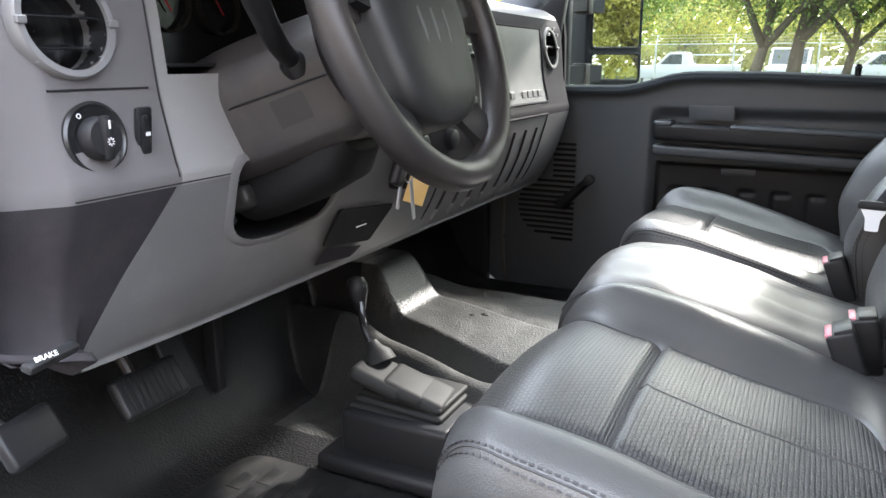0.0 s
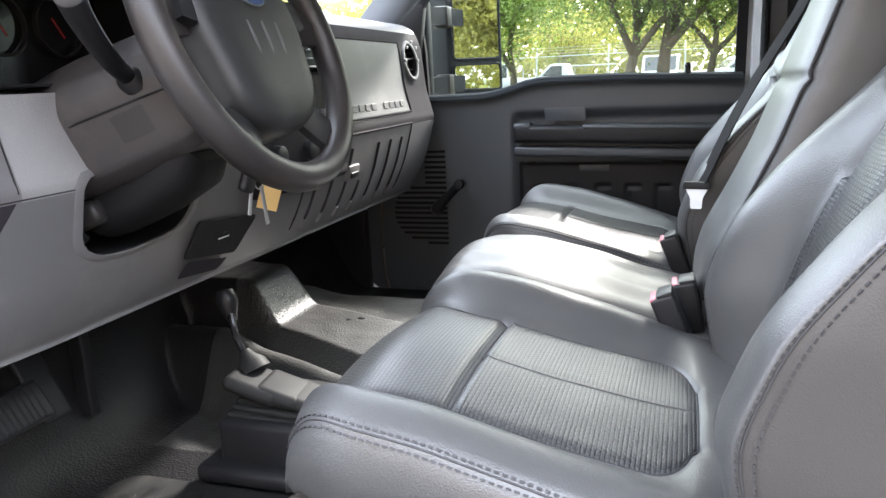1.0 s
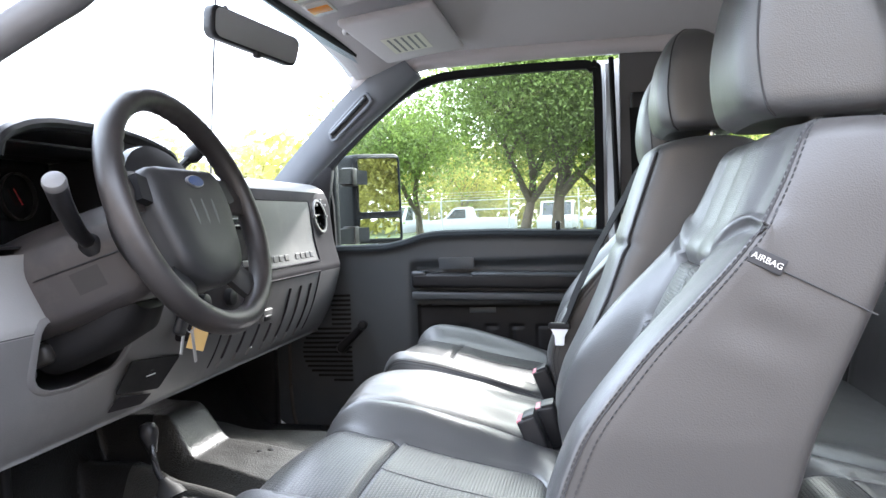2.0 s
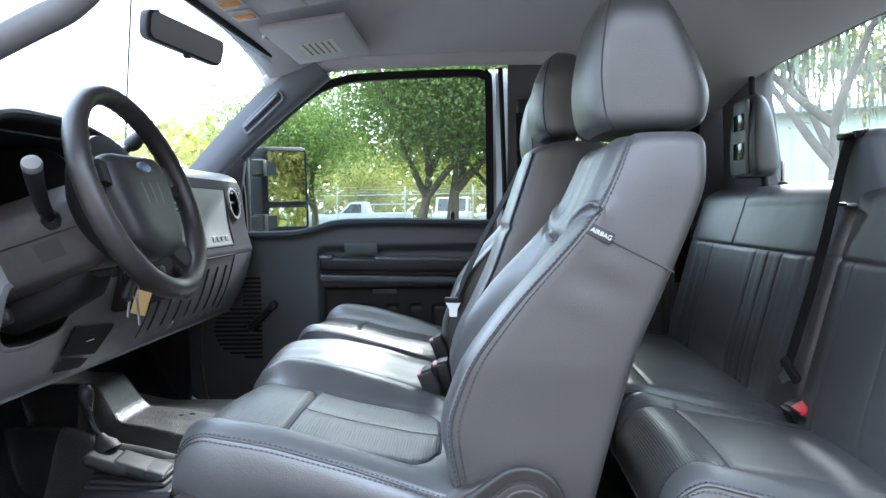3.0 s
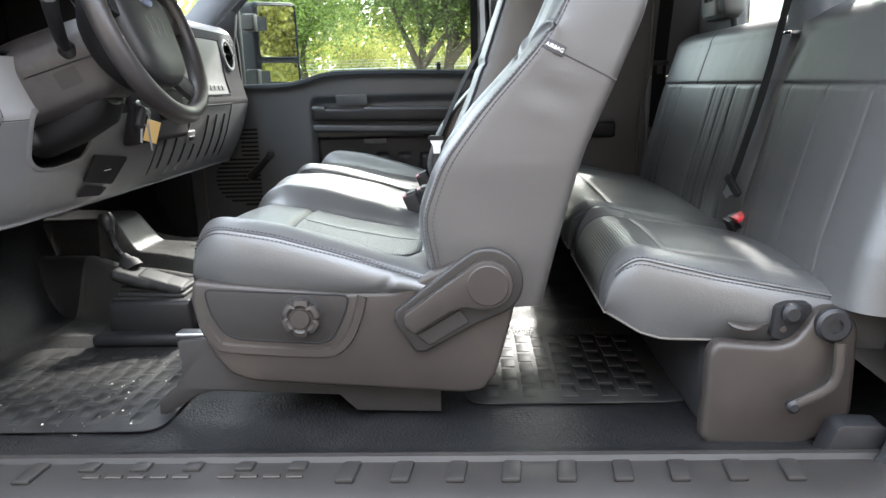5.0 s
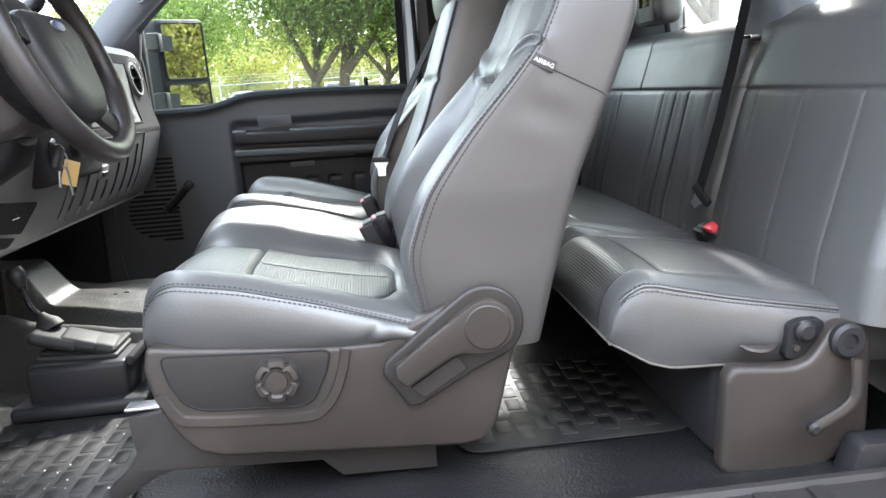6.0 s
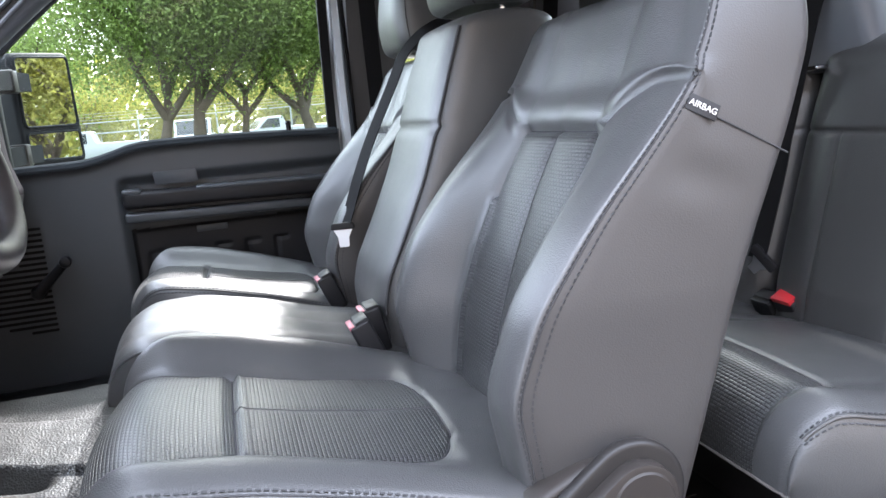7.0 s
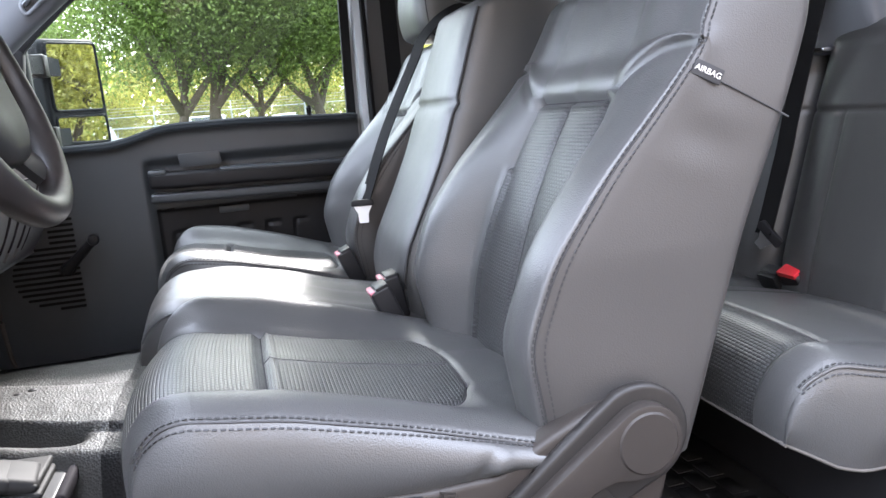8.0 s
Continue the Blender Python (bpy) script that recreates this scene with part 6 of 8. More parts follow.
        for dz in (-0.022, 0.006):
            w = 2 * math.sqrt(0.040 ** 2 - dz ** 2)
            part("vane", rbox((0.020, w, 0.0025), (c.x - 0.012, yv, zv + dz), 0.001, 1, rot=(0, 12, 0)), M_GLOSSBLACK, d, "black vent vane")
        for j in range(8):
            a = 2 * math.pi * j / 8
            part("vent_tab", rbox((0.005, 0.010, 0.007), (c.x + 0.006, yv + 0.0475 * math.cos(a), zv + 0.0475 * math.sin(a)), 0.001, 1), M_VENT, d, "small tab on the ring")
    # headlamp switch
    c = face(0.523, 0.585, 0.0)
    part("switch_bezel", lathe([(0.034, -0.004), (0.035, 0.002), (0.032, 0.0035), (0.028, 0.001), (0.0, 0.0005)], c, (1, 0, 0.12), 44), M_GLOSSBLACK, d, "black round switch bezel")
    kn = part("lamp_switch", lathe([(0.021, 0.0), (0.020, 0.011), (0.0175, 0.014), (0.0, 0.014)], c + Vector((0.002, 0, 0)), (1, 0, 0.12), 32), M_BLACK, d, "black rotary lamp switch")
    part("switch_grip", rbox((0.012, 0.011, 0.042), (c.x + 0.015, c.y, c.z + 0.001), 0.004, 2), M_BLACK, kn, "raised grip bar")
    part("switch_mark", rbox((0.001, 0.002, 0.008), (c.x + 0.0212, c.y, c.z + 0.014), 0.0003, 1), M_WHITE, kn, "white pointer mark")
    for a in range(8):
        w = a * math.pi / 4
        part("lamp_symbol", rbox((0.0006, 0.0008, 0.0022), (c.x + 0.0211, c.y + 0.0030 * math.sin(w), c.z - 0.002 + 0.0030 * math.cos(w)), 0.0001, 1, rot=(-math.degrees(w), 0, 0)), M_WHITE, kn, "white lamp symbol ray")
    part("bezel_mark", lathe([(0.0024, 0), (0.0024, 0.0006), (0.0017, 0.0006), (0.0017, 0)], c + Vector((0.003, -0.018, 0.022)), (1, 0, 0.12), 16, cap=False), M_WHITE, d, "white ring mark")
    # dimmer switch
    c = face(0.579, 0.585, 0.001)
    part("dimmer_frame", rbox((0.006, 0.020, 0.054), (c.x, c.y, c.z), 0.004, 2, rot=(0, 7, 0)), M_BLACK, d, "black dimmer frame")
    part("dimmer_rocker", rbox((0.008, 0.013, 0.042), (c.x + 0.003, c.y, c.z), 0.003, 2, rot=(0, 7, 0)), M_GLOSSBLACK, d, "gloss black dimmer")
    part("dimmer_mark", rbox((0.0006, 0.006, 0.004), (c.x + 0.0073, c.y, c.z), 0.0002, 1, rot=(0, 7, 0)), M_WHITE, d, "white dimmer symbol")
    # instrument cluster in its bay
    bay = prism(round_poly([(0.622, 0.648), (0.985, 0.648), (0.985, 0.812), (0.622, 0.812)], 0.02), "x", -0.80, -0.79)
    part("instrument_face", bay, M_GLOSSBLACK, d, "black instrument cluster")
    hood_rows = []
    for t in np.linspace(0, 1, 16):
        row = []
        for y in np.linspace(0.60, 1.03, 30):
            s = (y - 0.815) / 0.215
            zt = 0.842 - 0.040 * abs(s) ** 3 - 0.035 * t
            row.append((-0.585 - 0.30 * t + 0.025 * s * s, y, zt))
        hood_rows.append(row)
    part("cluster_hood", grid_faces(np.array(hood_rows))[""], M_DASH_UP, d, "grey hood over the instruments", smooth=60)
    lip = [hood_rows[0][k] for k in range(30)]
    part("hood_lip", tube([(lip[0][0] - 0.005, lip[0][1] + 0.006, 0.775)] + [(p[0], p[1], p[2] - 0.010) for p in lip[1:-1:3]] + [(lip[-1][0] - 0.005, lip[-1][1] - 0.006, 0.775)], 0.011, k=10, n=4), M_BLACK, d, "black inner lip of the hood")
    part("hood_inner", rbox((0.20, 0.37, 0.004), (-0.69, 0.805, 0.800), 0.001), M_BLACK, d, "black inside of the hood")
    for yy in (0.625, 0.99):
        part("bay_side", rbox((0.17, 0.004, 0.15), (-0.712, yy, 0.73), 0.001), M_BLACK, d, "black side of the instrument bay")
    part("bay_floor", rbox((0.17, 0.37, 0.004), (-0.712, 0.805, 0.652), 0.001), M_BLACK, d, "black floor of the instrument bay")
    for yy, r in ((0.70, 0.042), (0.80, 0.042), (0.90, 0.042), (0.75, 0.018)):
        g = part("gauge_ring", lathe([(r, 0), (r, 0.008), (r - 0.003, 0.008), (r - 0.003, 0)], (-0.788, yy, 0.735 if r > 0.03 else 0.70), (1, 0, 0.1), 32, cap=False), M_TRIM, d, "thin dark gauge ring")
        part("needle", rbox((0.001, 0.003, r * 0.8), (-0.784, yy, 0.735), 0.0003, 1, rot=(35, 0, 0)), M_RED, g, "red gauge needle")
    # lower hollow around the column
    oy, oz = 0.815, 0.485
    rings = []
    for sc, lift in ((1.09, 0.0006), (1.06, 0.0024), (0.97, 0.0024), (0.95, -0.002), (0.93, -0.05), (0.85, -0.12)):
        rings.append([face(oy + (y - oy) * sc, oz + (z - oz) * sc, 0.0) + Vector((lift, 0, 0)) for y, z in HOLLOW])
    # rim in dash grey, walls and back of the recess in black
    for nm, a, b, mt, lb in (("recess_edge", 0, 3, M_DASH, "rounded edge of the recess"), ("column_recess", 3, 5, M_BLACK, "black-lined recess under the steering column")):
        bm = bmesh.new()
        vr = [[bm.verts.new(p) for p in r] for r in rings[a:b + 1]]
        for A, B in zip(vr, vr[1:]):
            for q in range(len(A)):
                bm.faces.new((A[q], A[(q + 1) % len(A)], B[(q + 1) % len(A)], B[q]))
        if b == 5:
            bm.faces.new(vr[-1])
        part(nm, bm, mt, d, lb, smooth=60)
    part("recess_duct", rbox((0.05, 0.085, 0.034), (-0.645, 0.775, 0.487), 0.012, 3, rot=(0, -20, 14)), M_CREASE_DARK, d, "dark moulded duct inside the recess")
    part("recess_duct", tube([(-0.66, 0.705, 0.53), (-0.652, 0.722, 0.49), (-0.66, 0.76, 0.455)], 0.009, n=5), M_BLACK, d, "black cable bundle inside the recess")
    # connector cover on the knee panel
    cov = round_poly([(0.936, 0.442), (1.105, 0.422), (1.073, 0.364), (0.922, 0.388)], 0.006, 3)
    bm = bmesh.new()
    bm.faces.new([bm.verts.new(face(y, z, 0.009)) for y, z in cov])
    part("connector_cover", bm, M_RUBBER, d, "near-black switch blank on the knee panel", smooth=0)
    part("cover_edge", tube([face(y, z, 0.0075) for y, z in cov + cov[:1]], 0.0018, k=6, n=1), M_RUBBER, d, "dark gap round the switch blank")
    flap = round_poly([(0.935, 0.379), (1.06, 0.357), (1.04, 0.340), (0.925, 0.353)], 0.006, 3)
    bm = bmesh.new()
    bm.faces.new([bm.verts.new(face(y, z, 0.008)) for y, z in flap])
    part("access_flap", bm, M_DASH_DARK, d, "dark access flap under the switch blank", smooth=0)
    f = face(1.015, 0.402, 0.0105)
    part("blank_mark", rbox((0.001, 0.03, 0.002), tuple(f), 0.0003, 1), M_WHITE, d, "small white print bar")
    part("blank_mark", rbox((0.002, 0.012, 0.006), (f.x, f.y + 0.004, f.z + 0.010), 0.0006, 1), M_BLACK, d, "small raised key")
    # silver panel border, plain badge bars, glove box
    for a, b in (((1.42, 0.735), (1.85, 0.735)), ((1.85, 0.735), (1.855, 0.56)), ((1.855, 0.56), (1.40, 0.56))):
        part("panel_joint", tube([face(a[0] + (b[0] - a[0]) * t, a[1] + (b[1] - a[1]) * t, 0.001) for t in np.linspace(0, 1, 8)], 0.003, k=6, n=1), M_DASH_DARK, d, "dark panel joint")
    for i in range(10):
        if i == 5:
            continue
        y = 1.475 + i * 0.0365
        part("badge_bar", rbox((0.002, 0.024, 0.016), tuple(face(y, 0.582, 0.0012)), 0.0009, 1, rot=(0, -8, 0)), M_DASH, d, "plain raised bar of the badge")
    part("glove_lid_edge", tube([face(y, 0.530, 0.001) for y in np.linspace(1.28, 1.84, 10)], 0.003, k=6, n=1), M_DASH_DARK, d, "glove box lid joint")
    for y in (1.28, 1.84):
        part("glove_lid_edge", tube([face(y - 0.0, z, 0.001) for z in np.linspace(0.36, 0.530, 8)], 0.0025, k=6, n=1), M_DASH_DARK, d, "glove box lid joint")
    for i in range(7):
        y = 1.33 + i * 0.075
        part("glove_rib", tube([face(y, z, 0.0005) for z in np.linspace(0.365, 0.50 if i != 3 else 0.42, 8)], 0.0045, k=6, n=1), M_DASH_DARK, d, "grooved rib of the glove box")
        part("dash_rib", tube([face(y, z, 0.002) for z in np.linspace(0.352, 0.372, 4)], 0.006, k=6, n=1), M_DASH, d, "short rib under the glove box")
    part("glove_latch", rbox((0.014, 0.055, 0.036), tuple(face(1.50, 0.445, 0.002)), 0.004, 2, rot=(0, 14, 0)), M_DASH, d, "glove box latch")
    # the hollow's shade is a solid black block on the latch
    part("latch_hollow", rbox((0.012, 0.040, 0.014), tuple(face(1.50, 0.440, 0.007)), 0.003, 2, rot=(0, 14, 0)), M_BLACK, d, "black block for the shaded latch hollow")
    # centre stack
    part("centre_panel", rbox((0.05, 0.33, 0.30), (-0.612, 1.245, 0.60), 0.015, 3, rot=(0, -5, 0)), M_DASH_DARK, d, "charcoal centre stack")
    for k in range(4):
        part("stack_button", rbox((0.012, 0.05, 0.014), (-0.582, 1.13 + 0.07 * k, 0.585), 0.003, 2), M_DASH, d, "grey stack button")
    for yy in (1.14, 1.34):
        part("stack_vent", rbox((0.012, 0.13, 0.065), (-0.592, yy, 0.695), 0.010, 3), M_GLOSSBLACK, d, "black centre vent")
        for k in range(4):
            part("vane", rbox((0.012, 0.12, 0.003), (-0.586, yy, 0.672 + 0.015 * k), 0.001, 1), M_STEEL, d, "bright vent vane")
    for yy in (1.13, 1.245, 1.36):
        part("stack_knob", lathe([(0.020, 0), (0.018, 0.018), (0.015, 0.020), (0, 0.020)], (-0.585, yy, 0.52), (1, 0, 0), 24), M_BLACK, d, "black rotary knob")
    # parking brake release
    br = part("brake_release", rbox((0.012, 0.056, 0.008), (-0.538, 0.404, 0.419), 0.003, 2, rot=(0, 18, 12)), M_BLACK, d, "black parking brake handle")
    m = basis((-0.530, 0.394, 0.4245), (0.25, 0.97, 0.10), (-0.6, 0.15, 0.8))
    part("lettering", text_mesh("BRAKE", 0.0062, m @ Matrix.Translation((0, 0, 0.0012))), M_WHITE, br, "white printed letters", smooth=0)
    return face


face = dashboard()


# ---- steering wheel and column ----
WC, WN = Vector((-0.412, 0.82, 0.698)), Vector((0.94, 0, 0.34)).normalized()
WU = Vector((-0.34, 0, 0.94)).normalized()
WR = Vector((0, 1, 0))


M_SHROUD = mat("warm_grey_plastic", (0.033, 0.030, 0.031), 0.46, var=0.1, vscale=5, bump=0.3, bscale=700, bdist=0.0006, dirt=(0.13, 0.115, 0.1), dscale=14, damount=0.25)


def steering():
    s = thing("steering_wheel", "black four-spoke steering wheel with plain blue oval badge", "steering wheel", tuple(WC))
    pts = []
    n = 96
    bm = bmesh.new()
    rings = []
    for i in range(n):
        a = 2 * math.pi * i / n
        c = WC + (WR * math.cos(a) + WU * math.sin(a)) * 0.181
        out = (WR * math.cos(a) + WU * math.sin(a))
        ring = []
        for k in range(16):
            b = 2 * math.pi * k / 16
            r = 0.0182
            if math.sin(a) > -0.2 and math.cos(b) < -0.3:      # finger bumps on the inner rim
                r *= 1 + 0.07 * math.sin(a * 44) * ease((math.sin(a) + 0.2) * 3)
            ring.append(bm.verts.new(c + out * (r * math.cos(b)) + WN * (r * 1.08 * math.sin(b))))
        rings.append(ring)
    for i in range(n):
        A, B = rings[i], rings[(i + 1) % n]
        for k in range(16):
            bm.faces.new((A[k], A[(k + 1) % 16], B[(k + 1) % 16], B[k]))
    part("rim", bm, M_WHEEL, s, "worn black leather rim", smooth=180)

    def at(r, u, n_):
        return WC + WR * r + WU * u + WN * n_
    # hub pad
    out = round_poly([(-0.100, 0.072), (0.100, 0.072), (0.112, 0.02), (0.090, -0.086), (0.040, -0.116), (-0.040, -0.118), (-0.090, -0.086), (-0.112, 0.02)], 0.03, 5)
    bm = bmesh.new()
    prev = None
    for sc, h in ((0.92, -0.05), (1.0, -0.03), (1.0, -0.004), (0.965, 0.006), (0.85, 0.013), (0.6, 0.017), (0.3, 0.018), (0.02, 0.018)):
        ring = [bm.verts.new(at(x * sc, y * sc - 0.004, h)) for x, y in out]
        if prev:
            for k in range(len(ring)):
                bm.faces.new((prev[k], prev[(k + 1) % len(ring)], ring[(k + 1) % len(ring)], ring[k]))
        prev = ring
    bm.faces.new(prev)
    hub = part("hub_pad", bm, M_PAD, s, "charcoal hub pad", smooth=60)
    for dx in (-0.030, 0.0, 0.030):
        part("hub_groove", sweep([at(dx * 1.05, 0.012, 0.0165), at(dx, -0.01, 0.0175), at(dx * 0.85, -0.074, 0.0125)], ring_section(0.0035, 8, 0.002), up=tuple(WN)), M_CREASE, hub, "raised grey hub rib")
    badge = lathe([(0.021, 0.0), (0.021, 0.003), (0.019, 0.004)], (0, 0, 0), (0, 0, 1), 36)
    bmesh.ops.transform(badge, matrix=basis(at(0, 0.040, 0.0165), WR, WU) @ Matrix.Diagonal((1.15, 0.47, 1, 1)), verts=badge.verts)
    bd = part("badge_ring", badge, M_STEEL, hub, "bright badge ring")
    b2 = lathe([(0.0185, 0.002), (0.0185, 0.0046), (0.0, 0.0050)], (0, 0, 0), (0, 0, 1), 36)
    bmesh.ops.transform(b2, matrix=basis(at(0, 0.040, 0.0165), WR, WU) @ Matrix.Diagonal((1.15, 0.45, 1, 1)), verts=b2.verts)
    part("badge_oval", b2, M_BLUE, bd, "plain dark blue oval")
    for sx in (-1, 1):
        part("spoke", sweep(smooth_curve([at(sx * 0.085, 0.035, -0.018), at(sx * 0.13, 0.030, -0.012), at(sx * 0.172, 0.022, -0.004)], 5), [(-0.028, -0.008), (-0.030, 0.004), (0, 0.010), (0.030, 0.004), (0.028, -0.008)], up=tuple(WN)), M_WHEEL, s, "upper spoke")
        part("spoke", sweep(smooth_curve([at(sx * 0.055, -0.075, -0.020), at(sx * 0.085, -0.115, -0.012), at(sx * 0.105, -0.142, -0.004)], 5), [(-0.024, -0.008), (-0.026, 0.004), (0, 0.009), (0.026, 0.004), (0.024, -0.008)], up=tuple(WN)), M_PAD, s, "lower spoke")
        part("thumb_switch", sweep([at(sx * 0.112, 0.05, -0.002), at(sx * 0.122, 0.012, 0.0)], [(-0.014, -0.006), (-0.012, 0.006), (0.012, 0.006), (0.014, -0.006)], up=tuple(WN)), M_BLACK, s, "black thumb switches")
    part("wheel_back", lathe([(0.070, -0.10), (0.105, -0.075), (0.122, -0.045), (0.118, -0.030), (0.09, -0.026)], WC, WN, 40), M_BLACK, s, "black wheel back cover")

    c = thing("steering_column", "dark grey steering column shroud with stalks", "steering column", tuple(WC - WN * 0.2))
    sec = round_poly([(-0.62, 0.052), (0.62, 0.052), (0.95, 0.020), (1.0, -0.010), (0.80, -0.085), (0.55, -0.100), (-0.55, -0.100), (-0.80, -0.085), (-1.0, -0.010), (-0.95, 0.020)], 0.05, 3)
    rows = []
    for dd, w, h in ((0.072, 0.066, 0.75), (0.078, 0.074, 0.88), (0.10, 0.083, 0.98), (0.15, 0.100, 1.02), (0.20, 0.118, 1.04), (0.235, 0.124, 1.04), (0.30, 0.124, 1.0)):
        rows.append([WC - WN * dd + WR * (a * w) + WU * (b * h) for a, b in sec] + [WC - WN * dd + WR * (sec[0][0] * w) + WU * (sec[0][1] * h)])
    shr = part("shroud", grid_faces(np.array(rows))[""], M_SHROUD, c, "warm grey column shroud", smooth=40)
    cap = bmesh.new()
    cap.faces.new([cap.verts.new(p) for p in rows[0][:-1]])
    part("shroud_face", cap, M_BLACK, c, "black shroud end", smooth=0)

    def on_shroud(dd, f, lift):
        w = float(np.interp(dd, (0.072, 0.10, 0.15, 0.20), (0.066, 0.083, 0.100, 0.118)))
        a, b = -1.0 + 0.20 * f, -0.010 - 0.075 * f
        return WC - WN * dd + WR * (a * w - lift) + WU * (b * 1.02 - lift * 0.5)
    part("shroud_joint", tube([on_shroud(dd, 0.20, 0.0006) for dd in (0.078, 0.10, 0.13, 0.16, 0.20, 0.23)], 0.0016, k=6, n=1), M_BLACK, c, "shroud joint")
    lab = bmesh.new()
    lab.faces.new([lab.verts.new(on_shroud(dd, f, 0.0012)) for dd, f in ((0.125, 0.28), (0.165, 0.30), (0.165, 0.72), (0.125, 0.70))])
    part("shroud_label", lab, M_PAD, c, "dark film patch on the shroud", smooth=0)
    lower = round_poly([(-0.060, -0.07), (0.060, -0.07), (0.058, -0.125), (0.03, -0.142), (-0.03, -0.142), (-0.058, -0.125)], 0.018, 3)
    part("lower_cover", sweep([WC - WN * dd for dd in (0.12, 0.15, 0.22, 0.30)], [(-x, y) for x, y in lower], up=tuple(WU), scale=[0.80, 1.0, 1.08, 1.1]), M_RUBBER, c, "black lower column cover", smooth=45)
    # turn signal stalk on the driver's left
    a = Vector((-0.53, 0.735, 0.655))
    st = smooth_curve([a, Vector((-0.515, 0.69, 0.674)), Vector((-0.492, 0.635, 0.708)), Vector((-0.478, 0.605, 0.732))], 6)
    stk = part("turn_stalk", sweep(st, ring_section(0.0130, 14), up=(1, 0, 0), scale=[0.80 + 0.32 * i / (len(st) - 1) for i in range(len(st))]), M_BLACK, c, "black turn signal stalk")
    part("stalk_tip", lathe([(0.0146, 0), (0.0150, 0.006), (0.0135, 0.011), (0.009, 0.013), (0, 0.0135)], st[-1], st[-1] - st[-2], 24), M_DASH, stk, "grey stalk tip")
    part("stalk_boot", lathe([(0.020, 0), (0.016, 0.012), (0.010, 0.018)], a + Vector((0, 0.006, -0.004)), (0, -0.8, 0.6), 20), M_BLACK, c, "black stalk boot")
    # gear lever on the right
    a = WC - WN * 0.12 + WR * 0.075 + WU * 0.03
    gl = smooth_curve([a, a + Vector((-0.01, 0.05, 0.03)), a + Vector((-0.005, 0.10, 0.085)), a + Vector((0.01, 0.135, 0.12))], 6)
    gr = part("gear_lever", sweep(gl, ring_section(0.008, 10), up=(1, 0, 0)), M_BLACK, c, "black column gear lever")
    part("gear_knob", sweep([gl[-3], gl[-2], gl[-1], gl[-1] + (gl[-1] - gl[-2]) * 2.2], ring_section(0.014, 12, 0.018), up=(1, 0, 0), scale=[0.6, 1.0, 1.05, 0.9]), M_BLACK, gr, "black gear lever knob")
    # ignition lock with keys
    ig = WC - WN * 0.15 + WR * 0.080 + WU * -0.035
    part("ignition_lock", lathe([(0.016, 0), (0.016, 0.014), (0.012, 0.018), (0, 0.018)], ig, (0.6, 0.8, 0.1), 24), M_STEEL, c, "steel ignition lock")
    k = thing("key_ring", "ignition keys with black fob and yellow card tag", "keys", tuple(ig + Vector((0.03, 0.02, -0.09))))
    q = Vector((-0.472, 0.870, 0.526))
    part("key_head", rbox((0.010, 0.028, 0.036), tuple(q + Vector((0.0, 0.002, 0.012))), 0.005, 3, rot=(15, 0, 10)), M_BLACK, k, "black key head")
    part("key_fob", rbox((0.014, 0.026, 0.045), tuple(q + Vector((0.014, -0.02, -0.002))), 0.006, 3, rot=(-20, 10, 0)), M_BLACK, k, "black key fob")
    part("card_tag", rbox((0.0016, 0.030, 0.046), tuple(q + Vector((0.010, 0.034, -0.034))), 0.002, 2, rot=(-20, 0, -40)), M_BRASS, k, "yellow card tag")
    part("spare_key", rbox((0.002, 0.008, 0.055), tuple(q + Vector((0.018, 0.004, -0.045))), 0.0008, 1, rot=(8, 0, 0)), M_STEEL, k, "bright spare key")
    part("spare_key", rbox((0.002, 0.008, 0.05), tuple(q + Vector((0.012, -0.018, -0.030))), 0.0008, 1, rot=(-18, 0, 0)), M_STEEL, k, "bright spare key")
    part("split_ring", sweep([q + Vector((0.016, 0.014 * math.cos(t), 0.014 * math.sin(t) - 0.008)) for t in np.linspace(0, 2 * math.pi, 25)[:-1]], ring_section(0.0012, 6), closed=True, up=(1, 0, 0)), M_STEEL, k, "steel split ring")


steering()


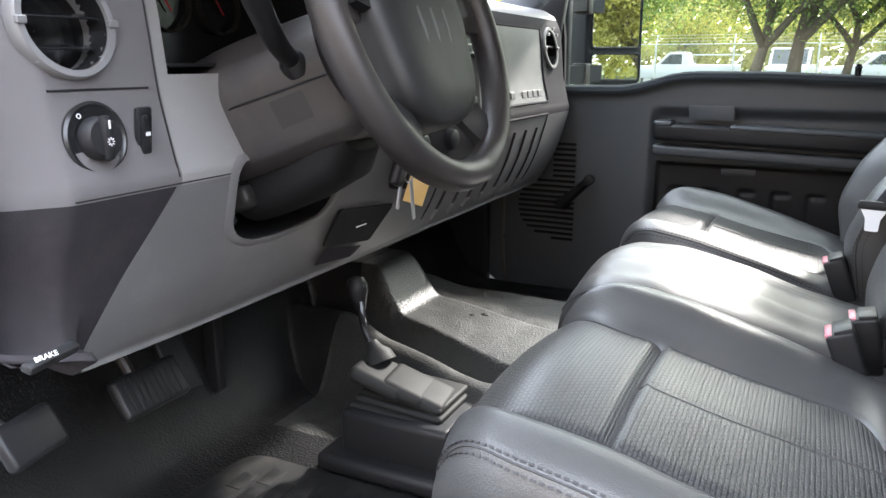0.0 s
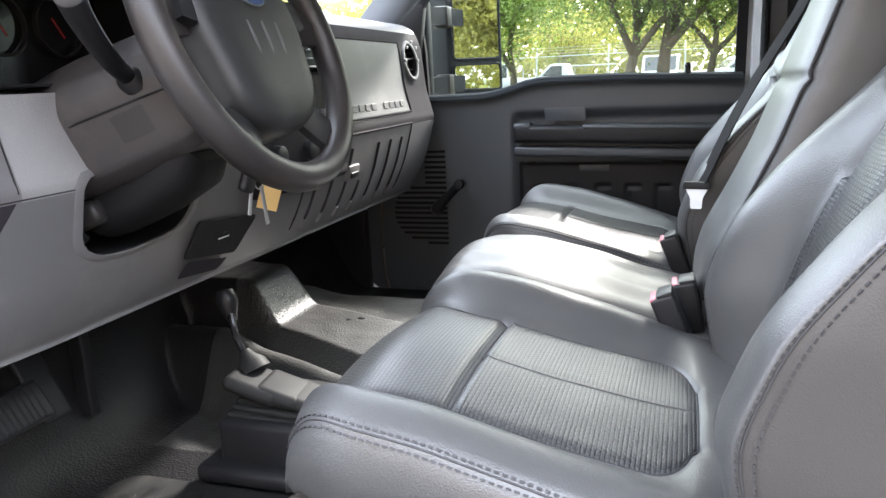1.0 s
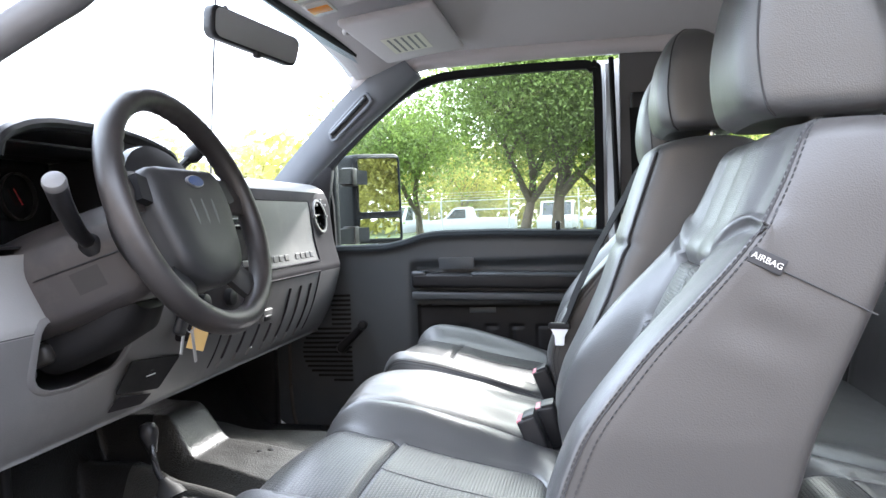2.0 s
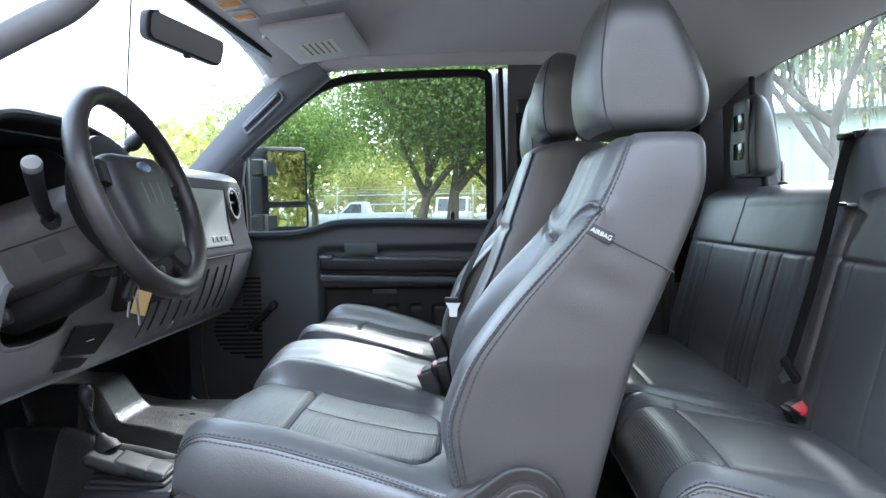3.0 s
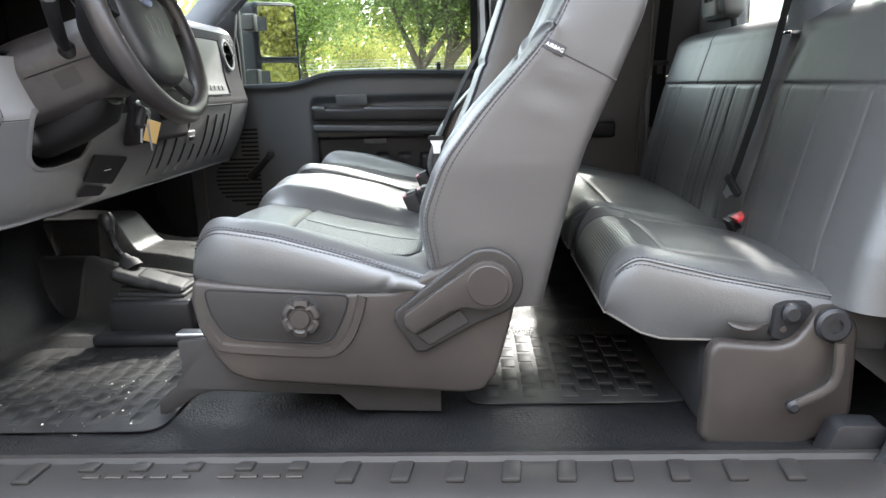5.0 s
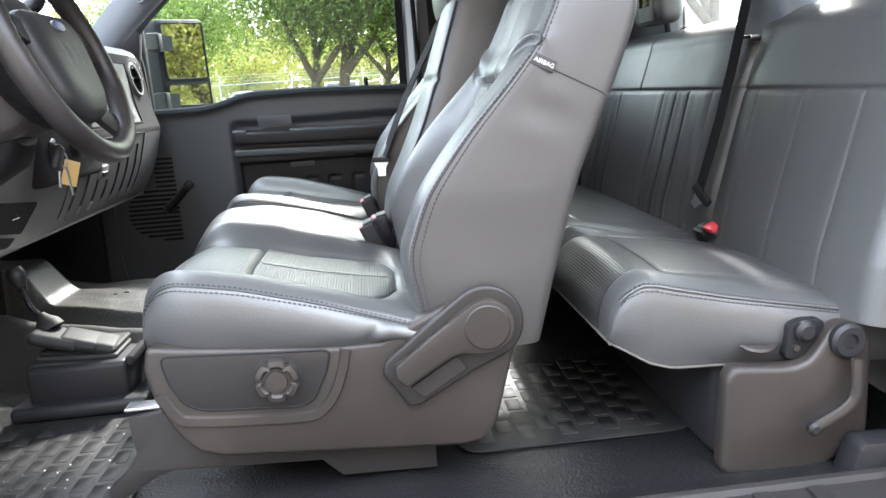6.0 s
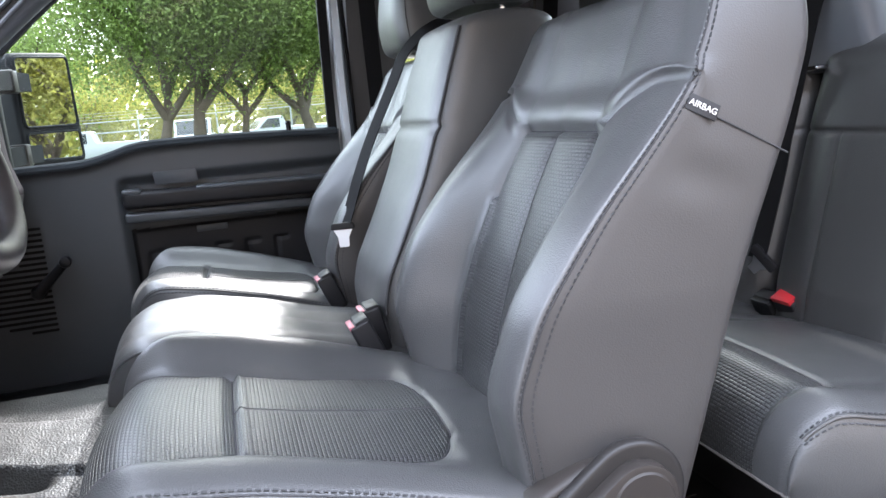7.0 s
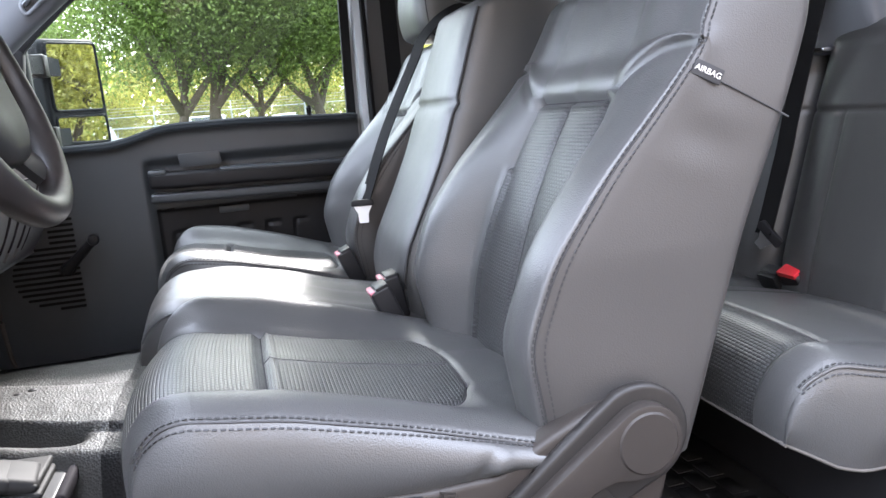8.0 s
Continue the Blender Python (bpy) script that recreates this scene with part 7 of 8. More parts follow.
# ---- pedals, shifter, floor mats ----
def pedals():
    b = thing("brake_pedal", "black rubber brake pedal on a steel arm", "pedal", (-0.79, 0.72, 0.2))
    bm = rbox((0.018, 0.115, 0.062), (-0.790, 0.715, 0.212), 0.008, 3, rot=(0, -32, 0))
    pad = part("pad", bm, M_BLACK, b, "ribbed rubber pad")
    for k in range(9):
        part("pad_rib", rbox((0.003, 0.005, 0.050), (-0.7815, 0.675 + k * 0.010, 0.2165), 0.0013, 2, rot=(0, -32, 0)), M_BLACK, pad)
    part("arm", tube([(-0.80, 0.70, 0.22), (-0.84, 0.695, 0.30), (-0.86, 0.69, 0.42)], 0.008, n=4), M_TRIM, b, "dark steel pedal arm")
    g = thing("accelerator_pedal", "black plastic accelerator pedal on the toe board", "pedal", (-0.85, 0.83, 0.12))
    part("pad", rbox((0.014, 0.055, 0.13), (-0.87, 0.835, 0.20), 0.006, 3, rot=(0, -28, 0)), M_BLACK, g, "black pedal pad")
    part("arm", tube([(-0.90, 0.835, 0.24), (-0.95, 0.83, 0.40)], 0.007, n=3), M_BLACK, g, "black pedal arm")
    p = thing("parking_brake_pedal", "black parking brake pedal by the kick panel", "pedal", (-0.68, 0.44, 0.25))
    part("pad", rbox((0.016, 0.075, 0.050), (-0.68, 0.465, 0.283), 0.007, 3, rot=(0, -30, 12)), M_BLACK, p, "black rubber pad")
    part("arm", tube([(-0.69, 0.45, 0.29), (-0.76, 0.435, 0.33), (-0.84, 0.43, 0.40)], 0.008, n=4), M_STEEL, p, "steel arm")


pedals()


def transfer_shifter():
    s = thing("transfer_shifter", "black transfer case lever with ribbed rubber boot", "gear lever", (-0.58, 1.02, 0.0))
    part("console_base", rbox((0.27, 0.25, 0.032), (-0.535, 1.05, 0.018), 0.012, 3), M_BLACK, s, "black moulded base")
    part("console_box", rbox((0.20, 0.20, 0.085), (-0.540, 1.055, 0.062), 0.012, 3), M_BLACK, s, "black console box")
    for k in range(4):
        part("boot_fold", rbox((0.185 - 0.012 * k, 0.165 - 0.018 * k, 0.012), (-0.545, 1.045, 0.092 + 0.0095 * k), 0.0055, 3, rot=(0, 3, 0)), M_RUBBER2, s, "ribbed rubber boot fold")
    for k, (cx, cy, cz, w) in enumerate(((-0.588, 1.012, 0.150, 0.098), (-0.545, 1.022, 0.137, 0.082), (-0.508, 1.030, 0.123, 0.070))):
        part("boot_lobe", rbox((w, 0.088, 0.027), (cx, cy, cz), 0.0132, 5, rot=(0, 20, 8)), M_RUBBER2, s, "smooth rubber boot lobe")
    part("boot_top", lathe([(0.030, -0.006), (0.026, 0.010), (0.015, 0.022), (0.009, 0.034)], (-0.608, 1.032, 0.168), (-0.5, 0.15, 0.85), 24), M_RUBBER2, s, "rubber boot neck")
    part("lever", tube([(-0.612, 1.034, 0.178), (-0.645, 1.048, 0.215), (-0.664, 1.065, 0.262)], 0.0065, n=5), M_GLOSSBLACK, s, "black bent lever")
    part("knob", lathe([(0.008, -0.02), (0.012, -0.005), (0.018, 0.012), (0.019, 0.024), (0.014, 0.036), (0.0, 0.040)], (-0.666, 1.067, 0.258), (-0.25, 0.12, 0.95), 24), M_BLACK, s, "black lever knob")
    part("boot_frame", rbox((0.19, 0.016, 0.022), (-0.525, 1.130, 0.100), 0.006, 3), M_DASH_DARK, s, "dark grey frame bar beside the boot")
    part("boot_frame", rbox((0.016, 0.17, 0.022), (-0.438, 1.050, 0.100), 0.006, 3), M_DASH_DARK, s, "dark grey frame bar behind the boot")


M_RUBBER2 = mat("soft_black_rubber", (0.016, 0.016, 0.016), 0.6, spec=0.2, var=0.15)
transfer_shifter()


def floor_mat(label, x0, x1, y0, y1, z):
    m = thing("floor_mat", label, "floor mat", ((x0 + x1) / 2, (y0 + y1) / 2, z), "rubber floor mats")
    part("sheet", prism(round_poly([(x0, y0), (x1, y0), (x1, y1), (x0, y1)], 0.05, 6), "z", z, z + 0.003, 0.001), M_MAT, m, "black rubber sheet")
    tread = rbox((0.027, 0.046, 0.0022), (0, 0, 0), 0.0010, 2)
    me = as_mesh("tread_bar", tread, 35)
    me.materials.append(M_MAT)
    k, x = 0, x0 + 0.05
    count = 0
    while x < x1 - 0.04:
        y = y0 + 0.05 + (0.029 if k % 2 else 0.0)
        while y < y1 - 0.04:
            ob = new("tread_bar", me)
            ob.location = (x, y, z + 0.0032)
            ob.parent = m
            ob.matrix_parent_inverse = Matrix.Translation(-Vector(m.location))
            y += 0.058
            count += 1
        x += 0.036
        k += 1
    return m


floor_mat("black rubber floor mat with raised tread bars, dusty", -0.80, -0.33, 0.50, 0.92, 0.004)
floor_mat("black rubber rear floor mat with raised tread bars", 0.19, 0.60, 0.60, 1.22, 0.003)
part_strip = solid("trim_pedal_bracket", rbox((0.03, 0.022, 0.34), (-0.93, 0.985, 0.24), 0.004), M_BLACK, "black bracket beside the pedals", kind="structure")


# ---- roof fittings and mirrors ----
def visor(yc, label):
    v = thing("sun_visor", label, "sun visor", (-0.3, yc, 1.14), "sun visors")
    m = pose(-0.265, yc, 1.146, 0, -7, 0)
    bm = rbox((0.23, 0.44, 0.018), (0, 0, 0), 0.008, 3)
    bmesh.ops.transform(bm, matrix=m, verts=bm.verts)
    part("body", bm, M_HEAD, v, "grey cloth visor")
    for dy in (0.045,) if yc > YC else (0.15,):
        lb = rbox((0.105, 0.165, 0.001), (-0.01, dy, -0.0098), 0.0003, 1)
        bmesh.ops.transform(lb, matrix=m, verts=lb.verts)
        l = part("label", lb, M_LABEL, v, "cream warning label")
        for k in range(5):
            t = rbox((0.006, 0.14, 0.0006), (-0.046 + 0.018 * k, dy, -0.0106), 0.0001, 1)
            bmesh.ops.transform(t, matrix=m, verts=t.verts)
            part("print_bar", t, M_CREASE, l, "grey bar of unreadable print")
    part("clip", tube([(-0.37, yc - 0.17, 1.135), (-0.385, yc - 0.14, 1.128), (-0.37, yc - 0.11, 1.135)], 0.006, n=4), M_HEAD, v, "visor clip")


visor(1.66, "grey passenger sun visor with cream label")
visor(0.87, "grey driver sun visor with cream label")


def map_console():
    c = thing("overhead_console", "grey overhead console with two amber map lights", "overhead console", (-0.32, YC, 1.15))
    part("housing", rbox((0.30, 0.19, 0.020), (-0.265, 1.262, 1.163), 0.008, 3, rot=(0, -9, 0)), M_HEAD, c, "grey console housing")
    for k, yy in enumerate((1.212, 1.322)):
        l = part("map_light", rbox((0.055, 0.085, 0.006), (-0.375, yy, 1.1335), 0.003, 2, rot=(0, -9, 0)), M_LENS, c, "frosted map light lens")
        part("lamp_strip", rbox((0.046, 0.040, 0.004), (-0.375, yy, 1.1305), 0.0015, 2, rot=(0, -9, 0)), M_AMBER, l, "amber lens strip")
    for xx in (-0.275, -0.175):
        part("console_lid", rbox((0.092, 0.15, 0.005), (xx, 1.262, 1.1655 + 0.158 * (xx + 0.275) - 0.016), 0.003, 2, rot=(0, -9, 0)), M_HEAD, c, "grey console lid")
    d = thing("dome_light", "frosted dome light with amber strip on the headliner", "lamp", (0.62, YC + 0.03, 1.185))
    part("bezel", rbox((0.10, 0.085, 0.016), (0.62, YC + 0.03, 1.192), 0.006, 3), M_LENS, d, "pale dome lamp lens")
    part("strip", rbox((0.030, 0.05, 0.006), (0.635, YC + 0.02, 1.184), 0.002, 2), M_AMBER, d, "amber strip")


map_console()


def rear_view_mirror():
    m = thing("rear_view_mirror", "black rear-view mirror hanging from the windscreen", "mirror", (-0.50, YC, 1.06))
    mt = basis((-0.498, YC + 0.005, 1.065), (0.34, 0.92, -0.10), (0.12, 0.0, 0.99))
    out = round_poly([(-0.128, 0.032), (0.128, 0.032), (0.122, -0.034), (-0.122, -0.034)], 0.022, 5)
    bm = prism(out, "z", -0.014, 0.014, 0.006, 3)
    bmesh.ops.transform(bm, matrix=mt, verts=bm.verts)
    part("shell", bm, M_BLACK, m, "black mirror shell")
    bm = prism([(x * 0.93, y * 0.86) for x, y in out], "z", 0.0142, 0.0152)
    bmesh.ops.transform(bm, matrix=mt, verts=bm.verts)
    part("glass", bm, M_MIRROR, m, "mirror glass", smooth=0)
    part("stem", tube([(-0.51, YC, 1.075), (-0.54, YC, 1.10), (-0.56, YC, 1.13)], 0.008, n=4), M_BLACK, m, "black stem")
    part("day_night_tab", rbox((0.015, 0.02, 0.014), (-0.490, YC + 0.0, 1.026), 0.004, 2), M_BLACK, m, "small tab")


rear_view_mirror()


def door_mirror():
    m = thing("door_mirror", "large black towing mirror outside the passenger window", "mirror", (-0.55, 2.45, 0.55))
    # the head is aimed at the driver and sees the rear
    mt = basis((-0.588, 2.485, 0.691), (0.57, 0.82, 0.0), (0, 0, 1))

    def put(bm):
        bmesh.ops.transform(bm, matrix=mt, verts=bm.verts)
        return bm
    out = round_poly([(-0.118, 0.225), (0.118, 0.235), (0.124, -0.11), (-0.114, -0.105)], 0.03, 5)
    part("shell", put(prism(out, "z", -0.11, 0.0, 0.012, 3)), M_SHELL, m, "black mirror shell")
    up = round_poly([(-0.098, 0.212), (0.103, 0.220), (0.106, 0.010), (-0.098, 0.008)], 0.016, 4)
    part("main_glass", put(prism(up, "z", 0.0005, 0.002)), M_MIRROR, m, "flat mirror glass", smooth=0)
    lo = round_poly([(-0.098, -0.010), (0.106, -0.008), (0.108, -0.094), (-0.096, -0.09)], 0.016, 4)
    part("spot_glass", put(prism(lo, "z", 0.0005, 0.002)), M_MIRROR, m, "lower spot mirror glass", smooth=0)
    part("glass_rim", put(sweep([Vector((x, y, 0.003)) for x, y in up], ring_section(0.0035, 6), closed=True, up=(0, 0, 1))), M_SHELL, m, "black rim")
    part("glass_rim", put(sweep([Vector((x, y, 0.003)) for x, y in lo], ring_section(0.0035, 6), closed=True, up=(0, 0, 1))), M_SHELL, m, "black rim")
    for z in (0.83, 0.62):
        part("arm", sweep(smooth_curve([(-0.70, 2.16, z - 0.01), (-0.66, 2.30, z), (-0.62, 2.52, z)], 5), [(-0.018, -0.026), (-0.018, 0.026), (0.018, 0.026), (0.018, -0.026)], up=(0, 0, 1)), M_SHELL, m, "black telescoping arm", smooth=30)
        part("arm_sleeve", rbox((0.05, 0.06, 0.065), (-0.655, 2.35, z), 0.008, 2), M_TRIM, m, "dark grey arm sleeve")
    part("base", rbox((0.12, 0.05, 0.30), (-0.70, 2.17, 0.72), 0.015, 3), M_SHELL, m, "black mirror base")


door_mirror()
an = thing("antenna", "thin black radio antenna mast ahead of the windscreen", "antenna", (-1.02, 2.07, 0.66))
part("mast", tube([(-1.06, 2.07, 0.64), (-1.03, 2.07, 1.06), (-0.97, 2.07, 1.75)], 0.0042, k=8, n=2), M_BLACK, an, "thin black mast")
part("base", lathe([(0.018, 0), (0.014, 0.02), (0.005, 0.035)], (-1.06, 2.07, 0.66), k=16), M_BLACK, an, "black antenna base")
nb = thing("floor_bolt", "pair of small black bolts on the tunnel covering", "bolt", (-0.586, 1.385, 0.139))
for dx, dy in ((0, 0), (0.022, 0.016)):
    part("bolt_head", lathe([(0.009, 0), (0.008, 0.004), (0.004, 0.0055), (0.0, 0.0055)], (-0.586 + dx, 1.372 + dy, 0.141), k=12), M_BLACK, nb)


def floor_debris():
    rng = random.Random(31)
    bm = bmesh.new()
    for i in range(60):
        x, y = rng.gauss(-0.50, 0.11), rng.gauss(0.62, 0.09)
        if not (-0.8 < x < -0.3 and 0.44 < y < 0.9):
            continue
        r = rng.choice((0.0006, 0.0006, 0.0008, 0.0010, 0.0016))
        b = rbox((r * 2.2, r * 1.6, r), (x, y, 0.0125), r * 0.3, 1, rot=(0, 0, rng.uniform(0, 180)))
        me = bpy.data.meshes.new("crumb")
        b.to_mesh(me)
        b.free()
        bm.from_mesh(me)
        bpy.data.meshes.remove(me)
    solid("floor_debris", bm, M_LABEL, "scattered pale crumbs on the rubber mat", "debris", kind="stuff")


floor_debris()


# ---- outside ----
def flat(name, x0, x1, y0, y1, z, material, label):
    bm = bmesh.new()
    bm.faces.new([bm.verts.new(p) for p in ((x0, y0, z), (x1, y0, z), (x1, y1, z), (x0, y1, z))])
    return solid(name, bm, material, label, kind="structure", smooth=0)


flat("ground", -600, 600, -600, 600, GROUND_Z, M_GRASS, "grass that reaches to the horizon")
flat("yard", -16, 16, -14, 9, GROUND_Z + 0.01, M_GRAVEL, "worn asphalt yard under the truck")


def tree(at, height, spread, leaf_mat, label, leaves=7000, seed=1, trunk=0.22, low=0.28, moss=False, group="trees by the yard"):
    rng = random.Random(seed)
    x0, y0, z0 = at
    t = thing("tree", label, "tree", at, group)
    bm = bmesh.new()
    tips = []

    def limb(p, d, length, r, depth):
        pts = [p]
        q, dd = p.copy(), d.copy()
        n = 4
        for i in range(n):
            dd = (dd + Vector((rng.uniform(-.2, .2), rng.uniform(-.2, .2), rng.uniform(-.05, .14)))).normalized()
            q = q + dd * (length / n)
            pts.append(q.copy())
            if depth >= 2:
                tips.append(q.copy())
        b = sweep(smooth_curve(pts, 2), ring_section(r, 7 if depth < 2 else 5), scale=[1 - 0.55 * i / (2 * n) for i in range(2 * n + 1)])
        me = bpy.data.meshes.new("limb")
        b.to_mesh(me)
        b.free()
        bm.from_mesh(me)
        bpy.data.meshes.remove(me)
        if depth < 3:
            kids = 4 if depth == 0 else 3
            for k in range(kids):
                a = rng.uniform(0, 2 * math.pi)
                up = rng.uniform(0.25, 0.75) if depth == 0 else rng.uniform(0.0, 0.6)
                nd = (dd * 0.5 + Vector((math.cos(a), math.sin(a), up)) * 0.8).normalized()
                limb(pts[-1] if k < 2 else pts[-2], nd, length * (0.85 if depth == 0 else 0.72) * rng.uniform(0.8, 1.15), r * 0.55, depth + 1)
        else:
            tips.append(q.copy())
    limb(Vector((x0, y0, z0 - 0.1)), Vector((rng.uniform(-.15, .15), rng.uniform(-.15, .15), 1)), height * low, trunk, 0)
    part("trunk", bm, M_BARK, t, "grey-brown trunk and limbs", smooth=60)
    # crown: small bent leaf sprigs in clumps round the twig ends
    P, F = [], []
    for i in range(int(leaves * (2.4 if leaves >= 20000 else 1.5))):
        c = rng.choice(tips)
        c = c + Vector((rng.gauss(0, 1), rng.gauss(0, 1), rng.gauss(0, 0.7))) * spread * 0.11
        s = rng.uniform(0.045, 0.095) * height / 9 * (0.72 if leaves >= 20000 else 1.0)
        n = Vector((rng.gauss(0, 1), rng.gauss(0, 1), rng.gauss(0.6, 1))).normalized()
        u = n.orthogonal().normalized()
        u = Matrix.Rotation(rng.uniform(0, 6.28), 3, n) @ u
        v = n.cross(u)
        k = len(P)
        P += [c - u * s, c - v * s * 0.45 + n * s * 0.2, c + u * s, c + v * s * 0.45 + n * s * 0.2]
        F.append((k, k + 1, k + 2, k + 3))
    me = bpy.data.meshes.new("crown")
    me.from_pydata([tuple(p) for p in P], [], F)
    part("crown", me, leaf_mat, t, "many small leaves with gaps", smooth=0)
    if moss:
        P, F = [], []
        for i in range(700):
            c = rng.choice(tips) + Vector((rng.gauss(0, .5), rng.gauss(0, .5), 0))
            l, w, a = rng.uniform(0.3, 1.1), rng.uniform(0.008, 0.025), rng.uniform(0, 3.1)
            e = Vector((math.cos(a), math.sin(a), 0)) * w
            k = len(P)
            P += [c - e, c + e, c + e * 0.6 - Vector((0.05, 0, l * 0.6)), c - e * 0.3 - Vector((0, 0, l))]
            F.append((k, k + 1, k + 2, k + 3))
        me = bpy.data.meshes.new("moss")
        me.from_pydata([tuple(p) for p in P], [], F)
        part("hanging_moss", me, M_MOSS, t, "grey hanging moss", smooth=0)
    return t


G = GROUND_Z
tree((-1.55, 20.0, G), 8.6, 9, M_LEAF, "broad green oak with spreading limbs by the fence", 26000, 11, 0.20, 0.29)
tree((-0.55, 20.4, G), 8.8, 9, M_LEAF, "green oak with a thick trunk by the fence", 24000, 12, 0.24, 0.30)
tree((0.45, 21.0, G), 8.4, 8, M_LEAF, "slim green oak by the fence", 20000, 19, 0.15, 0.29)
tree((2.5, 20.0, G), 8.8, 8, M_LEAF, "dark-trunked green oak by the fence", 22000, 14, 0.22, 0.28)
tree((-5.2, 24.0, G), 8.0, 8, M_LEAF, "green oak farther along the fence", 14000, 13, 0.18, 0.27)
tree((-7.5, 46, G), 7.5, 9, M_LEAF2, "yellow-green spring tree behind the trucks", 12000, 15, 0.2, 0.2)
tree((-1.5, 50, G), 7.5, 9, M_LEAF2, "yellow-green tree beyond the parked trucks", 12000, 16, 0.2, 0.2)
tree((4.5, 48, G), 8, 9, M_LEAF2, "yellow-green tree beyond the parked trucks", 12000, 17, 0.2, 0.2)
tree((-15, 44, G), 8.5, 9, M_LEAF2, "yellow-green tree far along the fence", 11000, 18, 0.2, 0.2)
tree((5.7, 11.2, G), 8.0, 6, M_LEAF, "thin-leaved tree hung with grey moss behind the truck", 3600, 21, 0.15, 0.34, True)
tree((10.5, 14.0, G), 8.5, 7, M_LEAF2, "mossy tree beside the pale building", 7000, 22, 0.18, 0.3, True)
tree((14.0, 5.0, G), 7.5, 8, M_LEAF2, "yellow-green tree behind the truck", 14000, 23, 0.2, 0.22)
tree((20.0, 3.0, G), 8.5, 8, M_LEAF2, "yellow-green tree far behind the truck", 12000, 27, 0.2, 0.22)
tree((19.0, 8.5, G), 8.5, 8, M_LEAF, "green tree far behind the truck", 12000, 28, 0.2, 0.22)
tree((-34, 24, G), 9, 9, M_LEAF, "distant green tree ahead of the truck", 6000, 24, 0.24, 0.25)
tree((-40, 14, G), 7, 9, M_LEAF2, "distant tree ahead of the truck", 6000, 25, 0.24, 0.25)


def far_woods():
    rng = random.Random(5)
    P, F = [], []
    for i in range(100000):
        a = rng.uniform(0, math.pi * 2)
        r = rng.uniform(60, 90)
        h = 9.0 + 3.0 * noise.noise(Vector((a * 9, 0, 0))) + 2 * noise.noise(Vector((a * 31, 4, 0)))
        c = Vector((r * math.cos(a), r * math.sin(a), G + rng.uniform(0, 1) ** 0.8 * max(2.5, h)))
        s = rng.uniform(0.25, 0.7)
        n = Vector((rng.gauss(0, 1), rng.gauss(0, 1), rng.gauss(0.5, 1))).normalized()
        u = n.orthogonal().normalized()
        v = n.cross(u)
        k = len(P)
        P += [tuple(c - u * s), tuple(c - v * s * 0.6), tuple(c + u * s), tuple(c + v * s * 0.6)]
        F.append((k, k + 1, k + 2, k + 3))
    me = bpy.data.meshes.new("woods")
    me.from_pydata(P, [], F)
    solid("far_woods", me, M_LEAF2, "belt of distant yellow-green woods", "woods", kind="stuff", smooth=0)


far_woods()


def fence():
    f = thing("chain_link_fence", "galvanised chain-link fence with barbed wire arms", "fence", (0, 32, G))
    post = as_mesh("post", lathe([(0.035, 0), (0.035, 2.1)], (0, 0, 0), k=8), 35)
    post.materials.append(M_FENCE)
    armm = as_mesh("barb_arm", tube([(0, 0, 2.05), (0, 0.3, 2.45)], 0.02, k=6, n=1), 35)
    armm.materials.append(M_FENCE)
    for i in range(26):
        x = -36 + i * 3.0
        for me, nm in ((post, "post"), (armm, "barb_arm")):
            ob = new(nm, me)
            ob.parent = f
            ob.location = (x, 0, 0)
    part("top_rail", tube([(-36, 32, G + 2.08), (39, 32, G + 2.08)], 0.022, k=6, n=1), M_FENCE, f, "galvanised top rail")
    for k in range(3):
        part("barbed_wire", tube([(-36, 32.1 + 0.1 * k, G + 2.2 + 0.12 * k), (39, 32.1 + 0.1 * k, G + 2.2 + 0.12 * k)], 0.006, k=4, n=1), M_FENCE, f, "strand of barbed wire")
    P, F = [], []
    w = 0.004
    for i in range(700):
        x = -36 + i * 0.107
        for s in (1, -1):
            k = len(P)
            a, b = x, x + s * 2.0
            P += [(a - w, 0, 0.02), (a + w, 0, 0.02), (b + w, 0, 2.05), (b - w, 0, 2.05)]
            F.append((k, k + 1, k + 2, k + 3))
    me = bpy.data.meshes.new("mesh_wire")
    me.from_pydata([(x, y + 32, z + G) for x, y, z in P], [], F)
    tagged(part("mesh_wire", me, M_FENCE, f, "woven fence wire", smooth=0), kind="stuff")


fence()


